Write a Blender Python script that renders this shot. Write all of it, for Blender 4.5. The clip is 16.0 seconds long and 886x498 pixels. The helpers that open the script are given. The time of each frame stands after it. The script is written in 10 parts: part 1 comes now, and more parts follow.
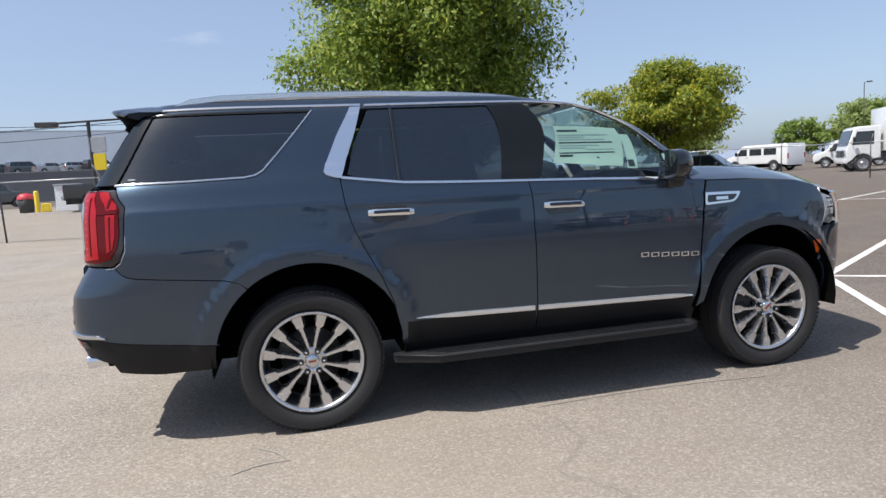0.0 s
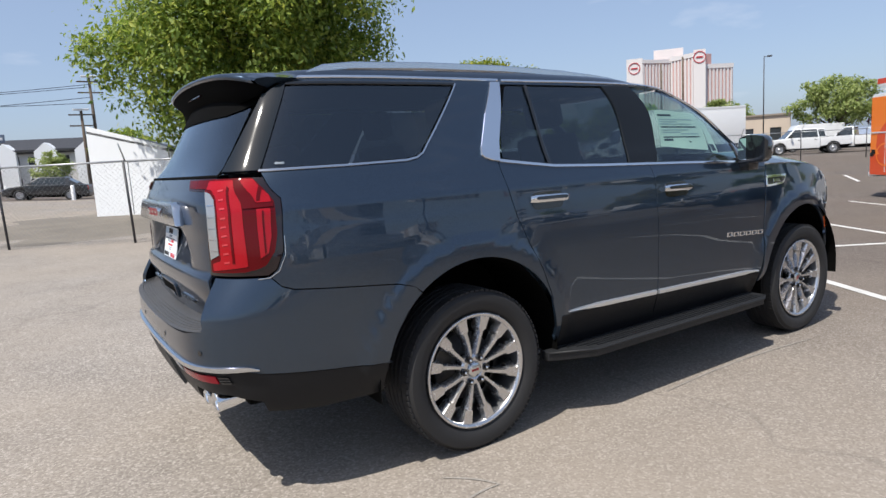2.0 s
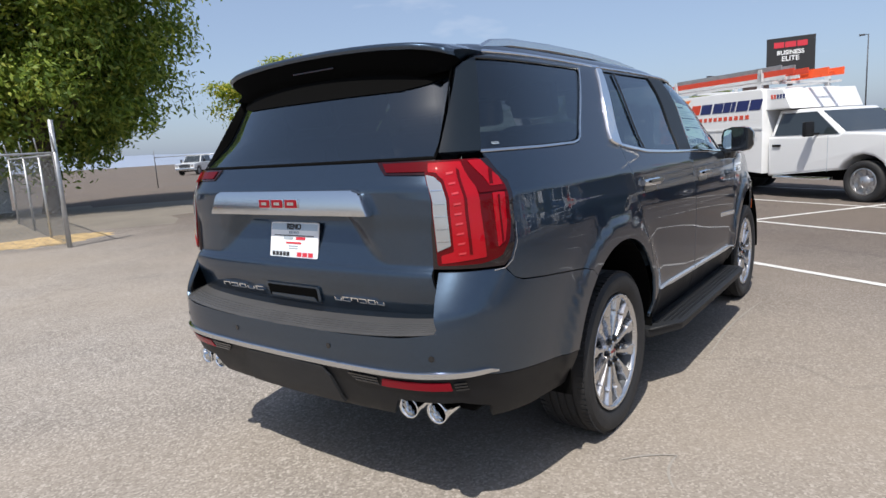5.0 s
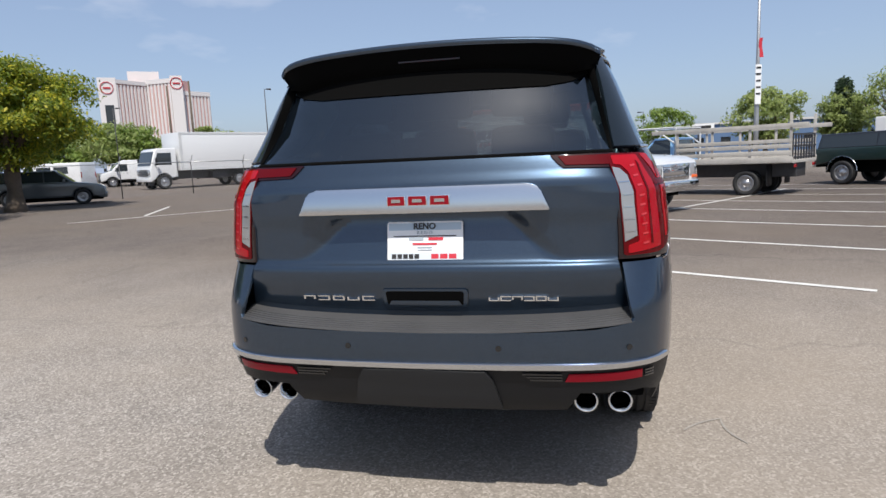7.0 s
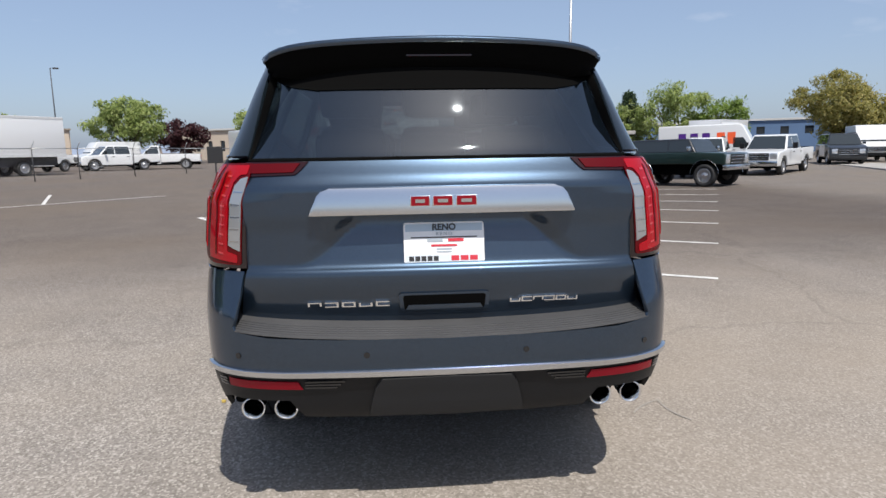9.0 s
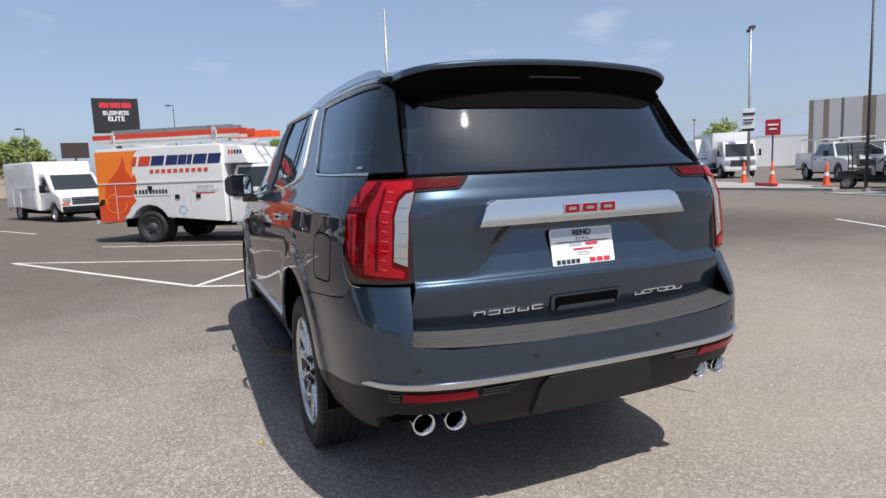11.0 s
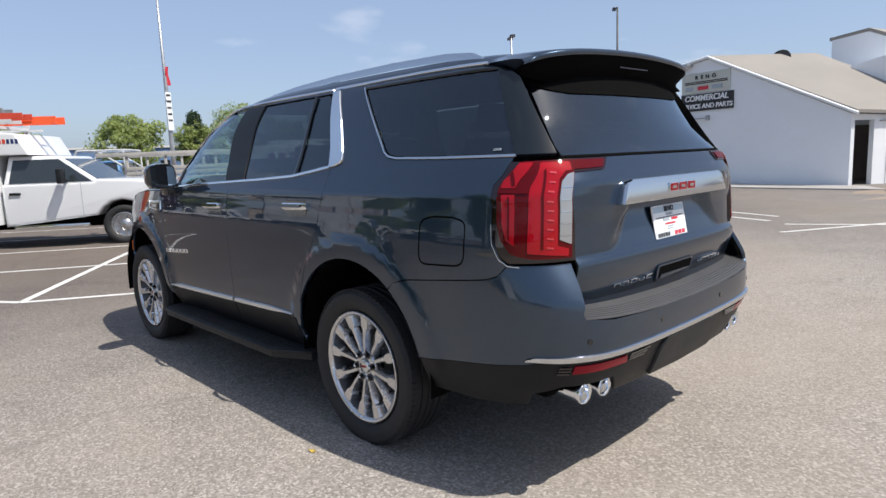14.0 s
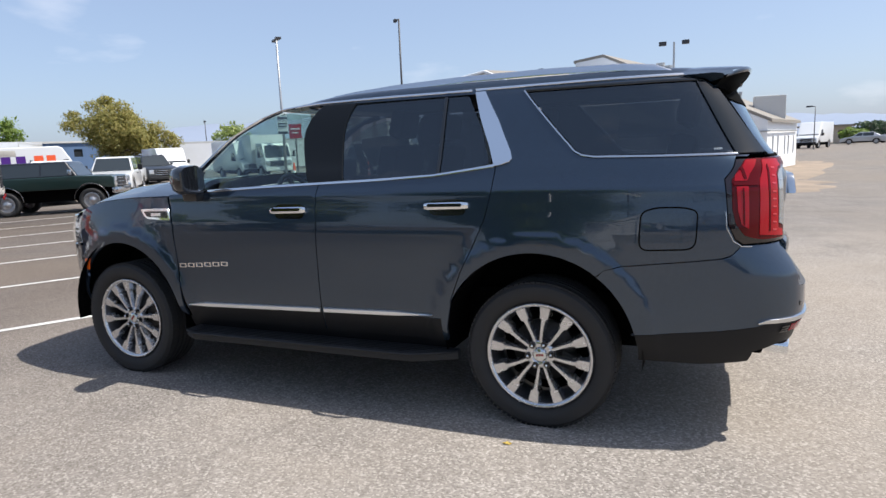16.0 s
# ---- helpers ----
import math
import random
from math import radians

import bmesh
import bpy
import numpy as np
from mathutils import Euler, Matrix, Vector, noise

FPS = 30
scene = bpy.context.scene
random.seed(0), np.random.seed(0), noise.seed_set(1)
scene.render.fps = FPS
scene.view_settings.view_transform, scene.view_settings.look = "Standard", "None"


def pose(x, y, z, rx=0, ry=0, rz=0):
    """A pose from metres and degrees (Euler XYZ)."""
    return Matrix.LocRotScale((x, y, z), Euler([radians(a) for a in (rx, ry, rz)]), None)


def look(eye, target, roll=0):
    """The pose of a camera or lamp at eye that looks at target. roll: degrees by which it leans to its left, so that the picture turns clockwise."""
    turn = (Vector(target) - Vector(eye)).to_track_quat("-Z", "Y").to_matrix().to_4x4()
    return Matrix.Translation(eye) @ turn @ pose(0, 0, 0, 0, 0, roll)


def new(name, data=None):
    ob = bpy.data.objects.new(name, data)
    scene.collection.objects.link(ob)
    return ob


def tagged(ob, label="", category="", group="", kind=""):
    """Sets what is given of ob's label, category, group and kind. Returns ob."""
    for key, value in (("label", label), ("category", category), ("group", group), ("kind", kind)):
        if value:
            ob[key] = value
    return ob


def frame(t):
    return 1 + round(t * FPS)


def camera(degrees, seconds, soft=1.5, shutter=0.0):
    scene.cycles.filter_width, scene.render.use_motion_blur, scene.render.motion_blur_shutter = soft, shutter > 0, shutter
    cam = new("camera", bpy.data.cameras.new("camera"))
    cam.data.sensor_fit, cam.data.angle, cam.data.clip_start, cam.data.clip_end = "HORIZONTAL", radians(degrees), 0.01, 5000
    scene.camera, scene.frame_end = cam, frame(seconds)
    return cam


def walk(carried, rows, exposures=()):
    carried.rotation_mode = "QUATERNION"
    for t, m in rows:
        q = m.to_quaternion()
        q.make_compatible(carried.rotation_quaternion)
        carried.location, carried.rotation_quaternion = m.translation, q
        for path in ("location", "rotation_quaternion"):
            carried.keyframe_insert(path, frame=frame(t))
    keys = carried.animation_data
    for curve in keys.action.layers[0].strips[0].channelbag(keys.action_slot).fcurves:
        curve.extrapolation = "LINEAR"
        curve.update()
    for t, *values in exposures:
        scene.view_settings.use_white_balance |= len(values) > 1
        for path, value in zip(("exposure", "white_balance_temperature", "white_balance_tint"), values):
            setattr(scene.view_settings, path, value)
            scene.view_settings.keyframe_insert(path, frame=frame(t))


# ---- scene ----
cam = camera(70.5, 16.0)
PATH = [
    (0, (-0.046, -4.557, 1.435), (0.412, -2.625, 1.198), -3.2),
    (0.5, (-0.57, -4.349, 1.463), (0.063, -2.469, 1.205), -3.2),
    (1, (-0.985, -4.046, 1.45), (-0.195, -2.228, 1.185), -3.4),
    (1.5, (-1.406, -3.762, 1.458), (-0.471, -2.014, 1.191), -3.5),
    (2, (-1.759, -3.456, 1.47), (-0.685, -1.792, 1.187), -3.5),
    (2.5, (-2.082, -3.151, 1.479), (-0.887, -1.573, 1.193), -3.4),
    (3, (-2.411, -2.859, 1.49), (-1.113, -1.368, 1.195), -3.1),
    (3.5, (-2.59, -2.602, 1.485), (-1.21, -1.188, 1.174), -2.8),
    (3.7, (-2.631, -2.534, 1.48), (-1.222, -1.146, 1.182), -2.8),
    (5.8, (-3.262, -1.665, 1.497), (-1.53, -0.724, 1.162), -3.7),
    (6, (-3.352, -1.486, 1.494), (-1.572, -0.634, 1.169), -3.6),
    (6.5, (-3.56, -1.008, 1.46), (-1.681, -0.387, 1.176), -2.9),
    (7, (-3.588, -0.605, 1.458), (-1.656, -0.179, 1.169), -2.6),
    (7.5, (-3.577, -0.285, 1.473), (-1.614, -0.03, 1.188), -2.0),
    (8, (-3.591, -0.091, 1.486), (-1.616, 0.036, 1.192), -1.8),
    (8.2, (-3.572, -0.054, 1.499), (-1.597, 0.014, 1.192), -1.5),
    (10.3, (-3.56, 0.939, 1.462), (-1.646, 0.424, 1.196), -2.0),
    (10.5, (-3.515, 1.102, 1.461), (-1.621, 0.515, 1.2), -2.2),
    (11, (-3.39, 1.537, 1.472), (-1.555, 0.782, 1.223), -2.4),
    (11.5, (-3.194, 1.828, 1.457), (-1.422, 0.937, 1.195), -2.4),
    (12, (-3.084, 1.977, 1.473), (-1.367, 0.985, 1.209), -2.4),
    (12.5, (-3.048, 2.041, 1.481), (-1.381, 0.971, 1.211), -2.4),
    (13, (-2.996, 2.109, 1.478), (-1.387, 0.954, 1.2), -2.3),
    (13.5, (-2.846, 2.429, 1.478), (-1.307, 1.184, 1.194), -2.3),
    (14, (-2.591, 2.816, 1.478), (-1.156, 1.454, 1.185), -2.4),
    (14.5, (-2.245, 3.212, 1.502), (-0.949, 1.718, 1.202), -2.4),
    (15, (-1.846, 3.603, 1.512), (-0.703, 1.988, 1.217), -2.5),
    (15.5, (-1.362, 3.891, 1.515), (-0.398, 2.165, 1.208), -2.4),
    (16, (-0.844, 4.2, 1.537), (-0.062, 2.385, 1.228), -2.3),
]
EXPOSURES = [(0, 0.72), (1, 0.69), (2.5, 0.62), (3.7, 0.62), (6, 0.55), (8, 0.52), (11, 0.52), (12.5, 0.58), (14, 0.66), (15, 0.74), (16, 0.82)]
walk(cam, [(t, look(eye, target, roll)) for t, eye, target, roll in PATH], EXPOSURES)

from mathutils import geometry

# ---- world, sun, exposure ----
SUN_DIR = Vector((-0.58, -0.165, 1.0)).normalized()
world = bpy.data.worlds.new("world")
scene.world = world
world.use_nodes = True
wn, wl = world.node_tree.nodes, world.node_tree.links
sky = wn.new("ShaderNodeTexSky")
sky.sky_type = "NISHITA"
sky.sun_disc = False
sky.sun_elevation = math.asin(SUN_DIR.z)
sky.sun_rotation = math.atan2(SUN_DIR.x, SUN_DIR.y)
sky.air_density, sky.dust_density, sky.ozone_density = 1.0, 5.5, 1.0
wn["Background"].inputs["Strength"].default_value = 0.094
sky.altitude = 1300
haze = wn.new("ShaderNodeMix")
haze.data_type = "RGBA"
haze.inputs[0].default_value, haze.inputs[7].default_value = 0.42, (3.2, 4.05, 5.8, 1)
wl.new(sky.outputs[0], haze.inputs[6])
# a few faint wisps of cloud
wt, wm, wz, wr, wisp = wn.new("ShaderNodeTexCoord"), wn.new("ShaderNodeMapping"), wn.new("ShaderNodeTexNoise"), wn.new("ShaderNodeMapRange"), wn.new("ShaderNodeMix")
wm.inputs["Scale"].default_value = (1.0, 1.0, 3.2)
wz.inputs["Scale"].default_value, wz.inputs["Detail"].default_value = 4.2, 5.0
wr.inputs["From Min"].default_value, wr.inputs["From Max"].default_value, wr.inputs["To Max"].default_value = 0.62, 0.80, 0.35
wisp.data_type = "RGBA"
wisp.inputs[7].default_value = (7.4, 7.4, 7.8, 1)
wl.new(wt.outputs["Generated"], wm.inputs[0]), wl.new(wm.outputs[0], wz.inputs["Vector"]), wl.new(wz.outputs["Fac"], wr.inputs["Value"])
wl.new(wr.outputs[0], wisp.inputs[0]), wl.new(haze.outputs[2], wisp.inputs[6])
wl.new(wisp.outputs[2], wn["Background"].inputs["Color"])
sun = new("sun", bpy.data.lights.new("sun", "SUN"))
scene.view_settings.exposure = 0.55
sun.data.energy, sun.data.angle, sun.data.color = 3.6, radians(0.6), (1.0, 0.95, 0.87)
sun.matrix_world = look(SUN_DIR * 50, (0, 0, 0))


# ---- materials ----
def mat(name, color=(0.5, 0.5, 0.5), rough=0.5, metal=0.0, **kw):
    m = bpy.data.materials.new(name)
    m.use_nodes = True
    p = m.node_tree.nodes["Principled BSDF"]
    p.inputs["Base Color"].default_value = (*color, 1)
    p.inputs["Roughness"].default_value = rough
    p.inputs["Metallic"].default_value = metal
    for k, v in kw.items():
        p.inputs[k.replace("_", " ")].default_value = v
    return m


def noise_tex(m, scale, detail=4.0, coord="Object", rough=0.6, stretch=None):
    n, l = m.node_tree.nodes, m.node_tree.links
    tc, t = n.new("ShaderNodeTexCoord"), n.new("ShaderNodeTexNoise")
    t.inputs["Scale"].default_value, t.inputs["Detail"].default_value, t.inputs["Roughness"].default_value = scale, detail, rough
    src = tc.outputs[coord]
    if stretch:
        mp = n.new("ShaderNodeMapping")
        mp.inputs["Scale"].default_value = stretch
        l.new(src, mp.inputs["Vector"])
        src = mp.outputs[0]
    l.new(src, t.inputs["Vector"])
    return t.outputs["Fac"]


def ramp(m, fac, stops):
    r = m.node_tree.nodes.new("ShaderNodeValToRGB")
    while len(r.color_ramp.elements) < len(stops):
        r.color_ramp.elements.new(0.5)
    for e, (pos, col) in zip(r.color_ramp.elements, stops):
        e.position, e.color = pos, (*col, 1) if len(col) == 3 else col
    m.node_tree.links.new(fac, r.inputs[0])
    return r.outputs[0]


def mixc(m, fac, a, b, mode="MIX"):
    x = m.node_tree.nodes.new("ShaderNodeMix")
    x.data_type, x.blend_type = "RGBA", mode
    l = m.node_tree.links
    for s, v in ((x.inputs[0], fac), (x.inputs[6], a), (x.inputs[7], b)):
        if isinstance(v, (int, float)):
            s.default_value = v
        elif isinstance(v, tuple):
            s.default_value = (*v, 1) if len(v) == 3 else v
        else:
            l.new(v, s)
    return x.outputs[2]


def setc(m, sock, name="Base Color"):
    m.node_tree.links.new(sock, m.node_tree.nodes["Principled BSDF"].inputs[name])


def bump(m, fac, strength=0.3, dist=0.01):
    b = m.node_tree.nodes.new("ShaderNodeBump")
    b.inputs["Strength"].default_value, b.inputs["Distance"].default_value = strength, dist
    m.node_tree.links.new(fac, b.inputs["Height"])
    m.node_tree.links.new(b.outputs[0], m.node_tree.nodes["Principled BSDF"].inputs["Normal"])
    return b


def varied(name, color, rough=0.5, metal=0.0, amount=0.25, scale=3.0, fine=60.0, bumps=0.0, **kw):
    """A plain material with blotches, grain and a little uneven gloss."""
    m = mat(name, color, rough, metal, **kw)
    a, b = noise_tex(m, scale), noise_tex(m, fine, 2.0)
    dark, light = tuple(c * (1 - amount) for c in color), tuple(min(1, c * (1 + amount)) for c in color)
    c1 = ramp(m, a, [(0.3, dark), (0.7, light)])
    setc(m, mixc(m, 0.35, c1, ramp(m, b, [(0.3, dark), (0.7, light)])))
    setc(m, ramp(m, a, [(0.3, (max(0, rough - 0.08),) * 3), (0.7, (min(1, rough + 0.08),) * 3)]), "Roughness")
    if bumps:
        bump(m, b, bumps, 0.003)
    return m


def glass(name, tint, keep, rough=0.0, shade=(0.01, 0.012, 0.014), face=0.07):
    """Thin tinted glass: part of the light passes, the rest meets the dark film, and the face mirrors more towards grazing."""
    m = bpy.data.materials.new(name)
    m.use_nodes = True
    n, l = m.node_tree.nodes, m.node_tree.links
    n.remove(n["Principled BSDF"])
    tr, df, gl, lw = n.new("ShaderNodeBsdfTransparent"), n.new("ShaderNodeBsdfDiffuse"), n.new("ShaderNodeBsdfGlossy"), n.new("ShaderNodeLayerWeight")
    tr.inputs[0].default_value, df.inputs[0].default_value = (*tint, 1), (*shade, 1)
    # reflections tinted blue, in place of a bluer sky to mirror
    gl.inputs["Color"].default_value = (0.82, 0.91, 1.0, 1)
    gl.inputs["Roughness"].default_value, lw.inputs[0].default_value = rough, 0.5
    pw, ma = n.new("ShaderNodeMath"), n.new("ShaderNodeMath")
    pw.operation, ma.operation = "POWER", "MULTIPLY_ADD"
    pw.inputs[1].default_value, ma.inputs[1].default_value, ma.inputs[2].default_value = 4.2, 0.97 - face, face
    l.new(lw.outputs["Facing"], pw.inputs[0]), l.new(pw.outputs[0], ma.inputs[0])
    m1, m2 = n.new("ShaderNodeMixShader"), n.new("ShaderNodeMixShader")
    m1.inputs[0].default_value = keep
    l.new(df.outputs[0], m1.inputs[1]), l.new(tr.outputs[0], m1.inputs[2])
    l.new(ma.outputs[0], m2.inputs[0]), l.new(m1.outputs[0], m2.inputs[1]), l.new(gl.outputs[0], m2.inputs[2])
    l.new(m2.outputs[0], n["Material Output"].inputs[0])
    return m


PAINT = mat("car_paint", (0.0195, 0.0330, 0.0540), 0.31, 0.75, Coat_Weight=1.0, Coat_Roughness=0.01, Coat_IOR=1.6, Specular_Tint=(0.18, 0.24, 0.32, 1))
flake = PAINT.node_tree.nodes.new("ShaderNodeTexVoronoi")
flake.inputs["Scale"].default_value = 900.0
setc(PAINT, mixc(PAINT, 0.35, (0.0225, 0.0380, 0.0615), ramp(PAINT, flake.outputs["Color"], [(0.2, (0.016, 0.028, 0.046)), (0.8, (0.062, 0.102, 0.158))])))
GLOSS_BLACK = mat("gloss_black", (0.006, 0.007, 0.009), 0.12, 0.0, Coat_Weight=0.6, Coat_Roughness=0.03)
SATIN_BLACK = varied("satin_black_plastic", (0.008, 0.0085, 0.010), 0.5, amount=0.2, fine=900, bumps=0.15, Specular_IOR_Level=0.28)
DARK_PLASTIC = varied("dark_plastic", (0.016, 0.017, 0.019), 0.55, amount=0.2, fine=700, bumps=0.2, Specular_IOR_Level=0.32)
# near-black: shade of hollows and gaps put into the colour, also plain black parts
BLACK_VOID = mat("black_parts_and_shade", (0.003, 0.003, 0.003), 0.9, 0.0, Specular_IOR_Level=0.05)
PILLAR_MATT = mat("pillar_matt", (0.008, 0.010, 0.013), 0.4, 0.0, Specular_IOR_Level=0.2)
PILLAR_BLACK = mat("pillar_black", (0.007, 0.011, 0.015), 0.05)
CHROME = mat("chrome", (0.78, 0.80, 0.82), 0.06, 1.0)
SATIN_CHROME = mat("satin_chrome", (0.62, 0.64, 0.66), 0.15, 1.0)
PAD_GREY = varied("pad_plastic", (0.050, 0.050, 0.052), 0.5, amount=0.2, fine=500, bumps=0.15)
TRIM_CHROME = mat("brushed_trim", (0.80, 0.82, 0.84), 0.3, 0.85)
RAIL_SILVER = mat("rail_silver", (0.66, 0.68, 0.70), 0.18, 1.0)
ALLOY = varied("machined_alloy", (0.60, 0.605, 0.62), 0.22, 0.92, amount=0.12, scale=25, fine=220)
ALLOY_DARK = varied("painted_alloy", (0.085, 0.088, 0.094), 0.35, 0.6, amount=0.15, scale=20)
IRON = varied("brake_iron", (0.10, 0.095, 0.09), 0.5, 0.8, amount=0.3, scale=30)
RUBBER = varied("tyre_rubber", (0.017, 0.017, 0.018), 0.72, amount=0.3, scale=12, fine=300, bumps=0.1)
GLASS_DARK = glass("privacy_glass", (0.55, 0.63, 0.68), 0.15, 0.0, (0.003, 0.005, 0.008), 0.085)
GLASS_CLEAR = glass("clear_glass", (0.66, 0.80, 0.75), 0.96)
GLASS_REAR = glass("rear_glass", (0.55, 0.63, 0.68), 0.10, 0.02, (0.003, 0.005, 0.008), 0.10)
LAMP_RED = mat("red_lens", (0.085, 0.0012, 0.003), 0.10, 0.0, Coat_Weight=0.5, Coat_Roughness=0.02, Specular_IOR_Level=0.0)
# bright red here and in the dots paints the lens's glow; neither emits
LAMP_BRIGHT = mat("bright_red_lens", (0.31, 0.0025, 0.008), 0.15, 0.0, Coat_Weight=0.8, Coat_Roughness=0.02, Specular_IOR_Level=0.0)
LAMP_DARK = mat("dark_red_lens", (0.016, 0.001, 0.002), 0.10, 0.0, Coat_Weight=1.0, Coat_Roughness=0.02, Specular_IOR_Level=0.0)
LAMP_SMOKE = mat("smoked_lens", (0.008, 0.002, 0.003), 0.08, 0.0, Coat_Weight=1.0, Coat_Roughness=0.01, Specular_IOR_Level=0.3)
REFLECTOR_RED = mat("reflector_red", (0.24, 0.002, 0.012), 0.2, 0.0, Coat_Weight=0.25, Coat_Roughness=0.05, Specular_IOR_Level=0.1)
LAMP_WHITE = mat("clear_lens", (0.36, 0.37, 0.38), 0.15, 0.55, Coat_Weight=1.0)
LAMP_DOT = mat("lit_red_dot", (0.50, 0.03, 0.04), 0.2, 0.0, Coat_Weight=0.6)
AMBER = mat("amber_lens", (0.75, 0.12, 0.01), 0.2, 0.0, Coat_Weight=1.0)
EMBLEM_RED = mat("red_enamel", (0.22, 0.005, 0.012), 0.3, 0.0, Specular_IOR_Level=0.2)
CABIN = varied("cabin_leather", (0.018, 0.018, 0.020), 0.5, amount=0.2, fine=300, bumps=0.15)
CABIN_GREY = varied("cabin_lining", (0.20, 0.20, 0.21), 0.8, amount=0.12, fine=200)
PAPER = varied("printed_paper", (0.60, 0.66, 0.62), 0.6, amount=0.04)
INK = mat("black_ink", (0.02, 0.02, 0.022), 0.6)
INK_RED = mat("red_ink", (0.55, 0.03, 0.05), 0.5)
INK_GREY = mat("grey_ink", (0.35, 0.40, 0.45), 0.6)
WHITE_PLATE = mat("white_plate", (0.82, 0.83, 0.84), 0.35)


# ---- mesh helpers ----
def mesh_object(name, verts, faces, material, parent=None, smooth=False, label="", normals=None, mats=None, face_mats=None):
    me = bpy.data.meshes.new(name)
    me.from_pydata([tuple(v) for v in verts], [], [tuple(f) for f in faces])
    for m in (mats or [material]):
        me.materials.append(m)
    if face_mats:
        me.polygons.foreach_set("material_index", face_mats)
    if smooth:
        me.polygons.foreach_set("use_smooth", [True] * len(me.polygons))
    me.update()
    if normals is not None:
        me.normals_split_custom_set_from_vertices([tuple(n) for n in normals])
    ob = new(name, me)
    if parent:
        ob.parent = parent
    if label:
        ob["label"] = label
    return ob


def part(name, bm, material, parent=None, label="", smooth=False, angle=None):
    """Links a bmesh as one mesh object under a thing or a part."""
    me = bpy.data.meshes.new(name)
    if angle is not None:
        for f in bm.faces:
            f.smooth = True
        for e in bm.edges:
            e.smooth = len(e.link_faces) == 2 and e.calc_face_angle(0) < radians(angle)
    elif smooth:
        for f in bm.faces:
            f.smooth = True
    bm.to_mesh(me)
    bm.free()
    for m in (material if isinstance(material, (list, tuple)) else [material]):
        me.materials.append(m)
    ob = new(name, me)
    if parent:
        ob.parent = parent
    if label:
        ob["label"] = label
    return ob


def thing(name, m=None, label="", category="", group="", kind=""):
    ob = new(name)
    ob.empty_display_size = 0.2
    if m is not None:
        ob.matrix_world = m
    return tagged(ob, label, category, group, kind)


def box(bm, x0, x1, y0, y1, z0, z1, bevel=0.0, m=None, seg=2):
    r = bmesh.ops.create_cube(bm, size=1.0, matrix=Matrix.Translation(((x0 + x1) / 2, (y0 + y1) / 2, (z0 + z1) / 2)) @ Matrix.Diagonal((x1 - x0, y1 - y0, z1 - z0, 1)))
    vs = r["verts"]
    if bevel:
        es = list({e for v in vs for e in v.link_edges})
        b = bmesh.ops.bevel(bm, geom=es, offset=bevel, segments=seg, affect="EDGES", profile=0.6)
        vs = list({v for f in b["faces"] for v in f.verts} | {v for v in vs if v.is_valid})
    if m is not None:
        bmesh.ops.transform(bm, matrix=m, verts=vs)
    return vs


def cyl(bm, r, h, m, seg=24, r2=None, cap=True):
    """A cylinder or cone along its own z, from 0 to h, placed by m."""
    bmesh.ops.create_cone(bm, cap_ends=cap, segments=seg, radius1=r, radius2=r if r2 is None else r2, depth=h, matrix=m @ Matrix.Translation((0, 0, h / 2)))


def lathe(bm, profile, m, seg=48, closed=False):
    """Turns a profile of (radius, height) round the z axis of m."""
    rings = []
    for r, h in profile:
        rings.append([bm.verts.new(m @ Vector((r * math.cos(2 * math.pi * i / seg), r * math.sin(2 * math.pi * i / seg), h))) for i in range(seg)])
    pairs = list(zip(rings, rings[1:])) + ([(rings[-1], rings[0])] if closed else [])
    for a, b in pairs:
        for i in range(seg):
            j = (i + 1) % seg
            bm.faces.new((a[i], a[j], b[j], b[i]))
    return rings


def prism(bm, poly, h0, h1, m=None, bevel=0.0):
    """A polygon of (x, y) raised from h0 to h1 along z, placed by m."""
    m = m or Matrix.Identity(4)
    a = [bm.verts.new(m @ Vector((x, y, h0))) for x, y in poly]
    b = [bm.verts.new(m @ Vector((x, y, h1))) for x, y in poly]
    fs = [bm.faces.new(a[::-1]), bm.faces.new(b)]
    k = len(poly)
    for i in range(k):
        fs.append(bm.faces.new((a[i], a[(i + 1) % k], b[(i + 1) % k], b[i])))
    bmesh.ops.recalc_face_normals(bm, faces=fs)
    if bevel:
        bmesh.ops.bevel(bm, geom=list({e for f in fs for e in f.edges}), offset=bevel, segments=2, affect="EDGES", profile=0.6)


def tube(bm, pts, r, seg=10, cap=True):
    """A round tube along points."""
    pts = [Vector(p) for p in pts]
    rings = []
    for i, p in enumerate(pts):
        d = (pts[min(i + 1, len(pts) - 1)] - pts[max(i - 1, 0)]).normalized()
        q = d.to_track_quat("Z", "X").to_matrix()
        rr = r[i] if isinstance(r, (list, tuple)) else r
        rings.append([bm.verts.new(p + q @ Vector((rr * math.cos(2 * math.pi * k / seg), rr * math.sin(2 * math.pi * k / seg), 0))) for k in range(seg)])
    for a, b in zip(rings, rings[1:]):
        for k in range(seg):
            bm.faces.new((a[k], a[(k + 1) % seg], b[(k + 1) % seg], b[k]))
    if cap:
        bm.faces.new(rings[0][::-1]), bm.faces.new(rings[-1])


def soft_ramp(v):
    return v if v > 60 else math.log1p(math.exp(v))


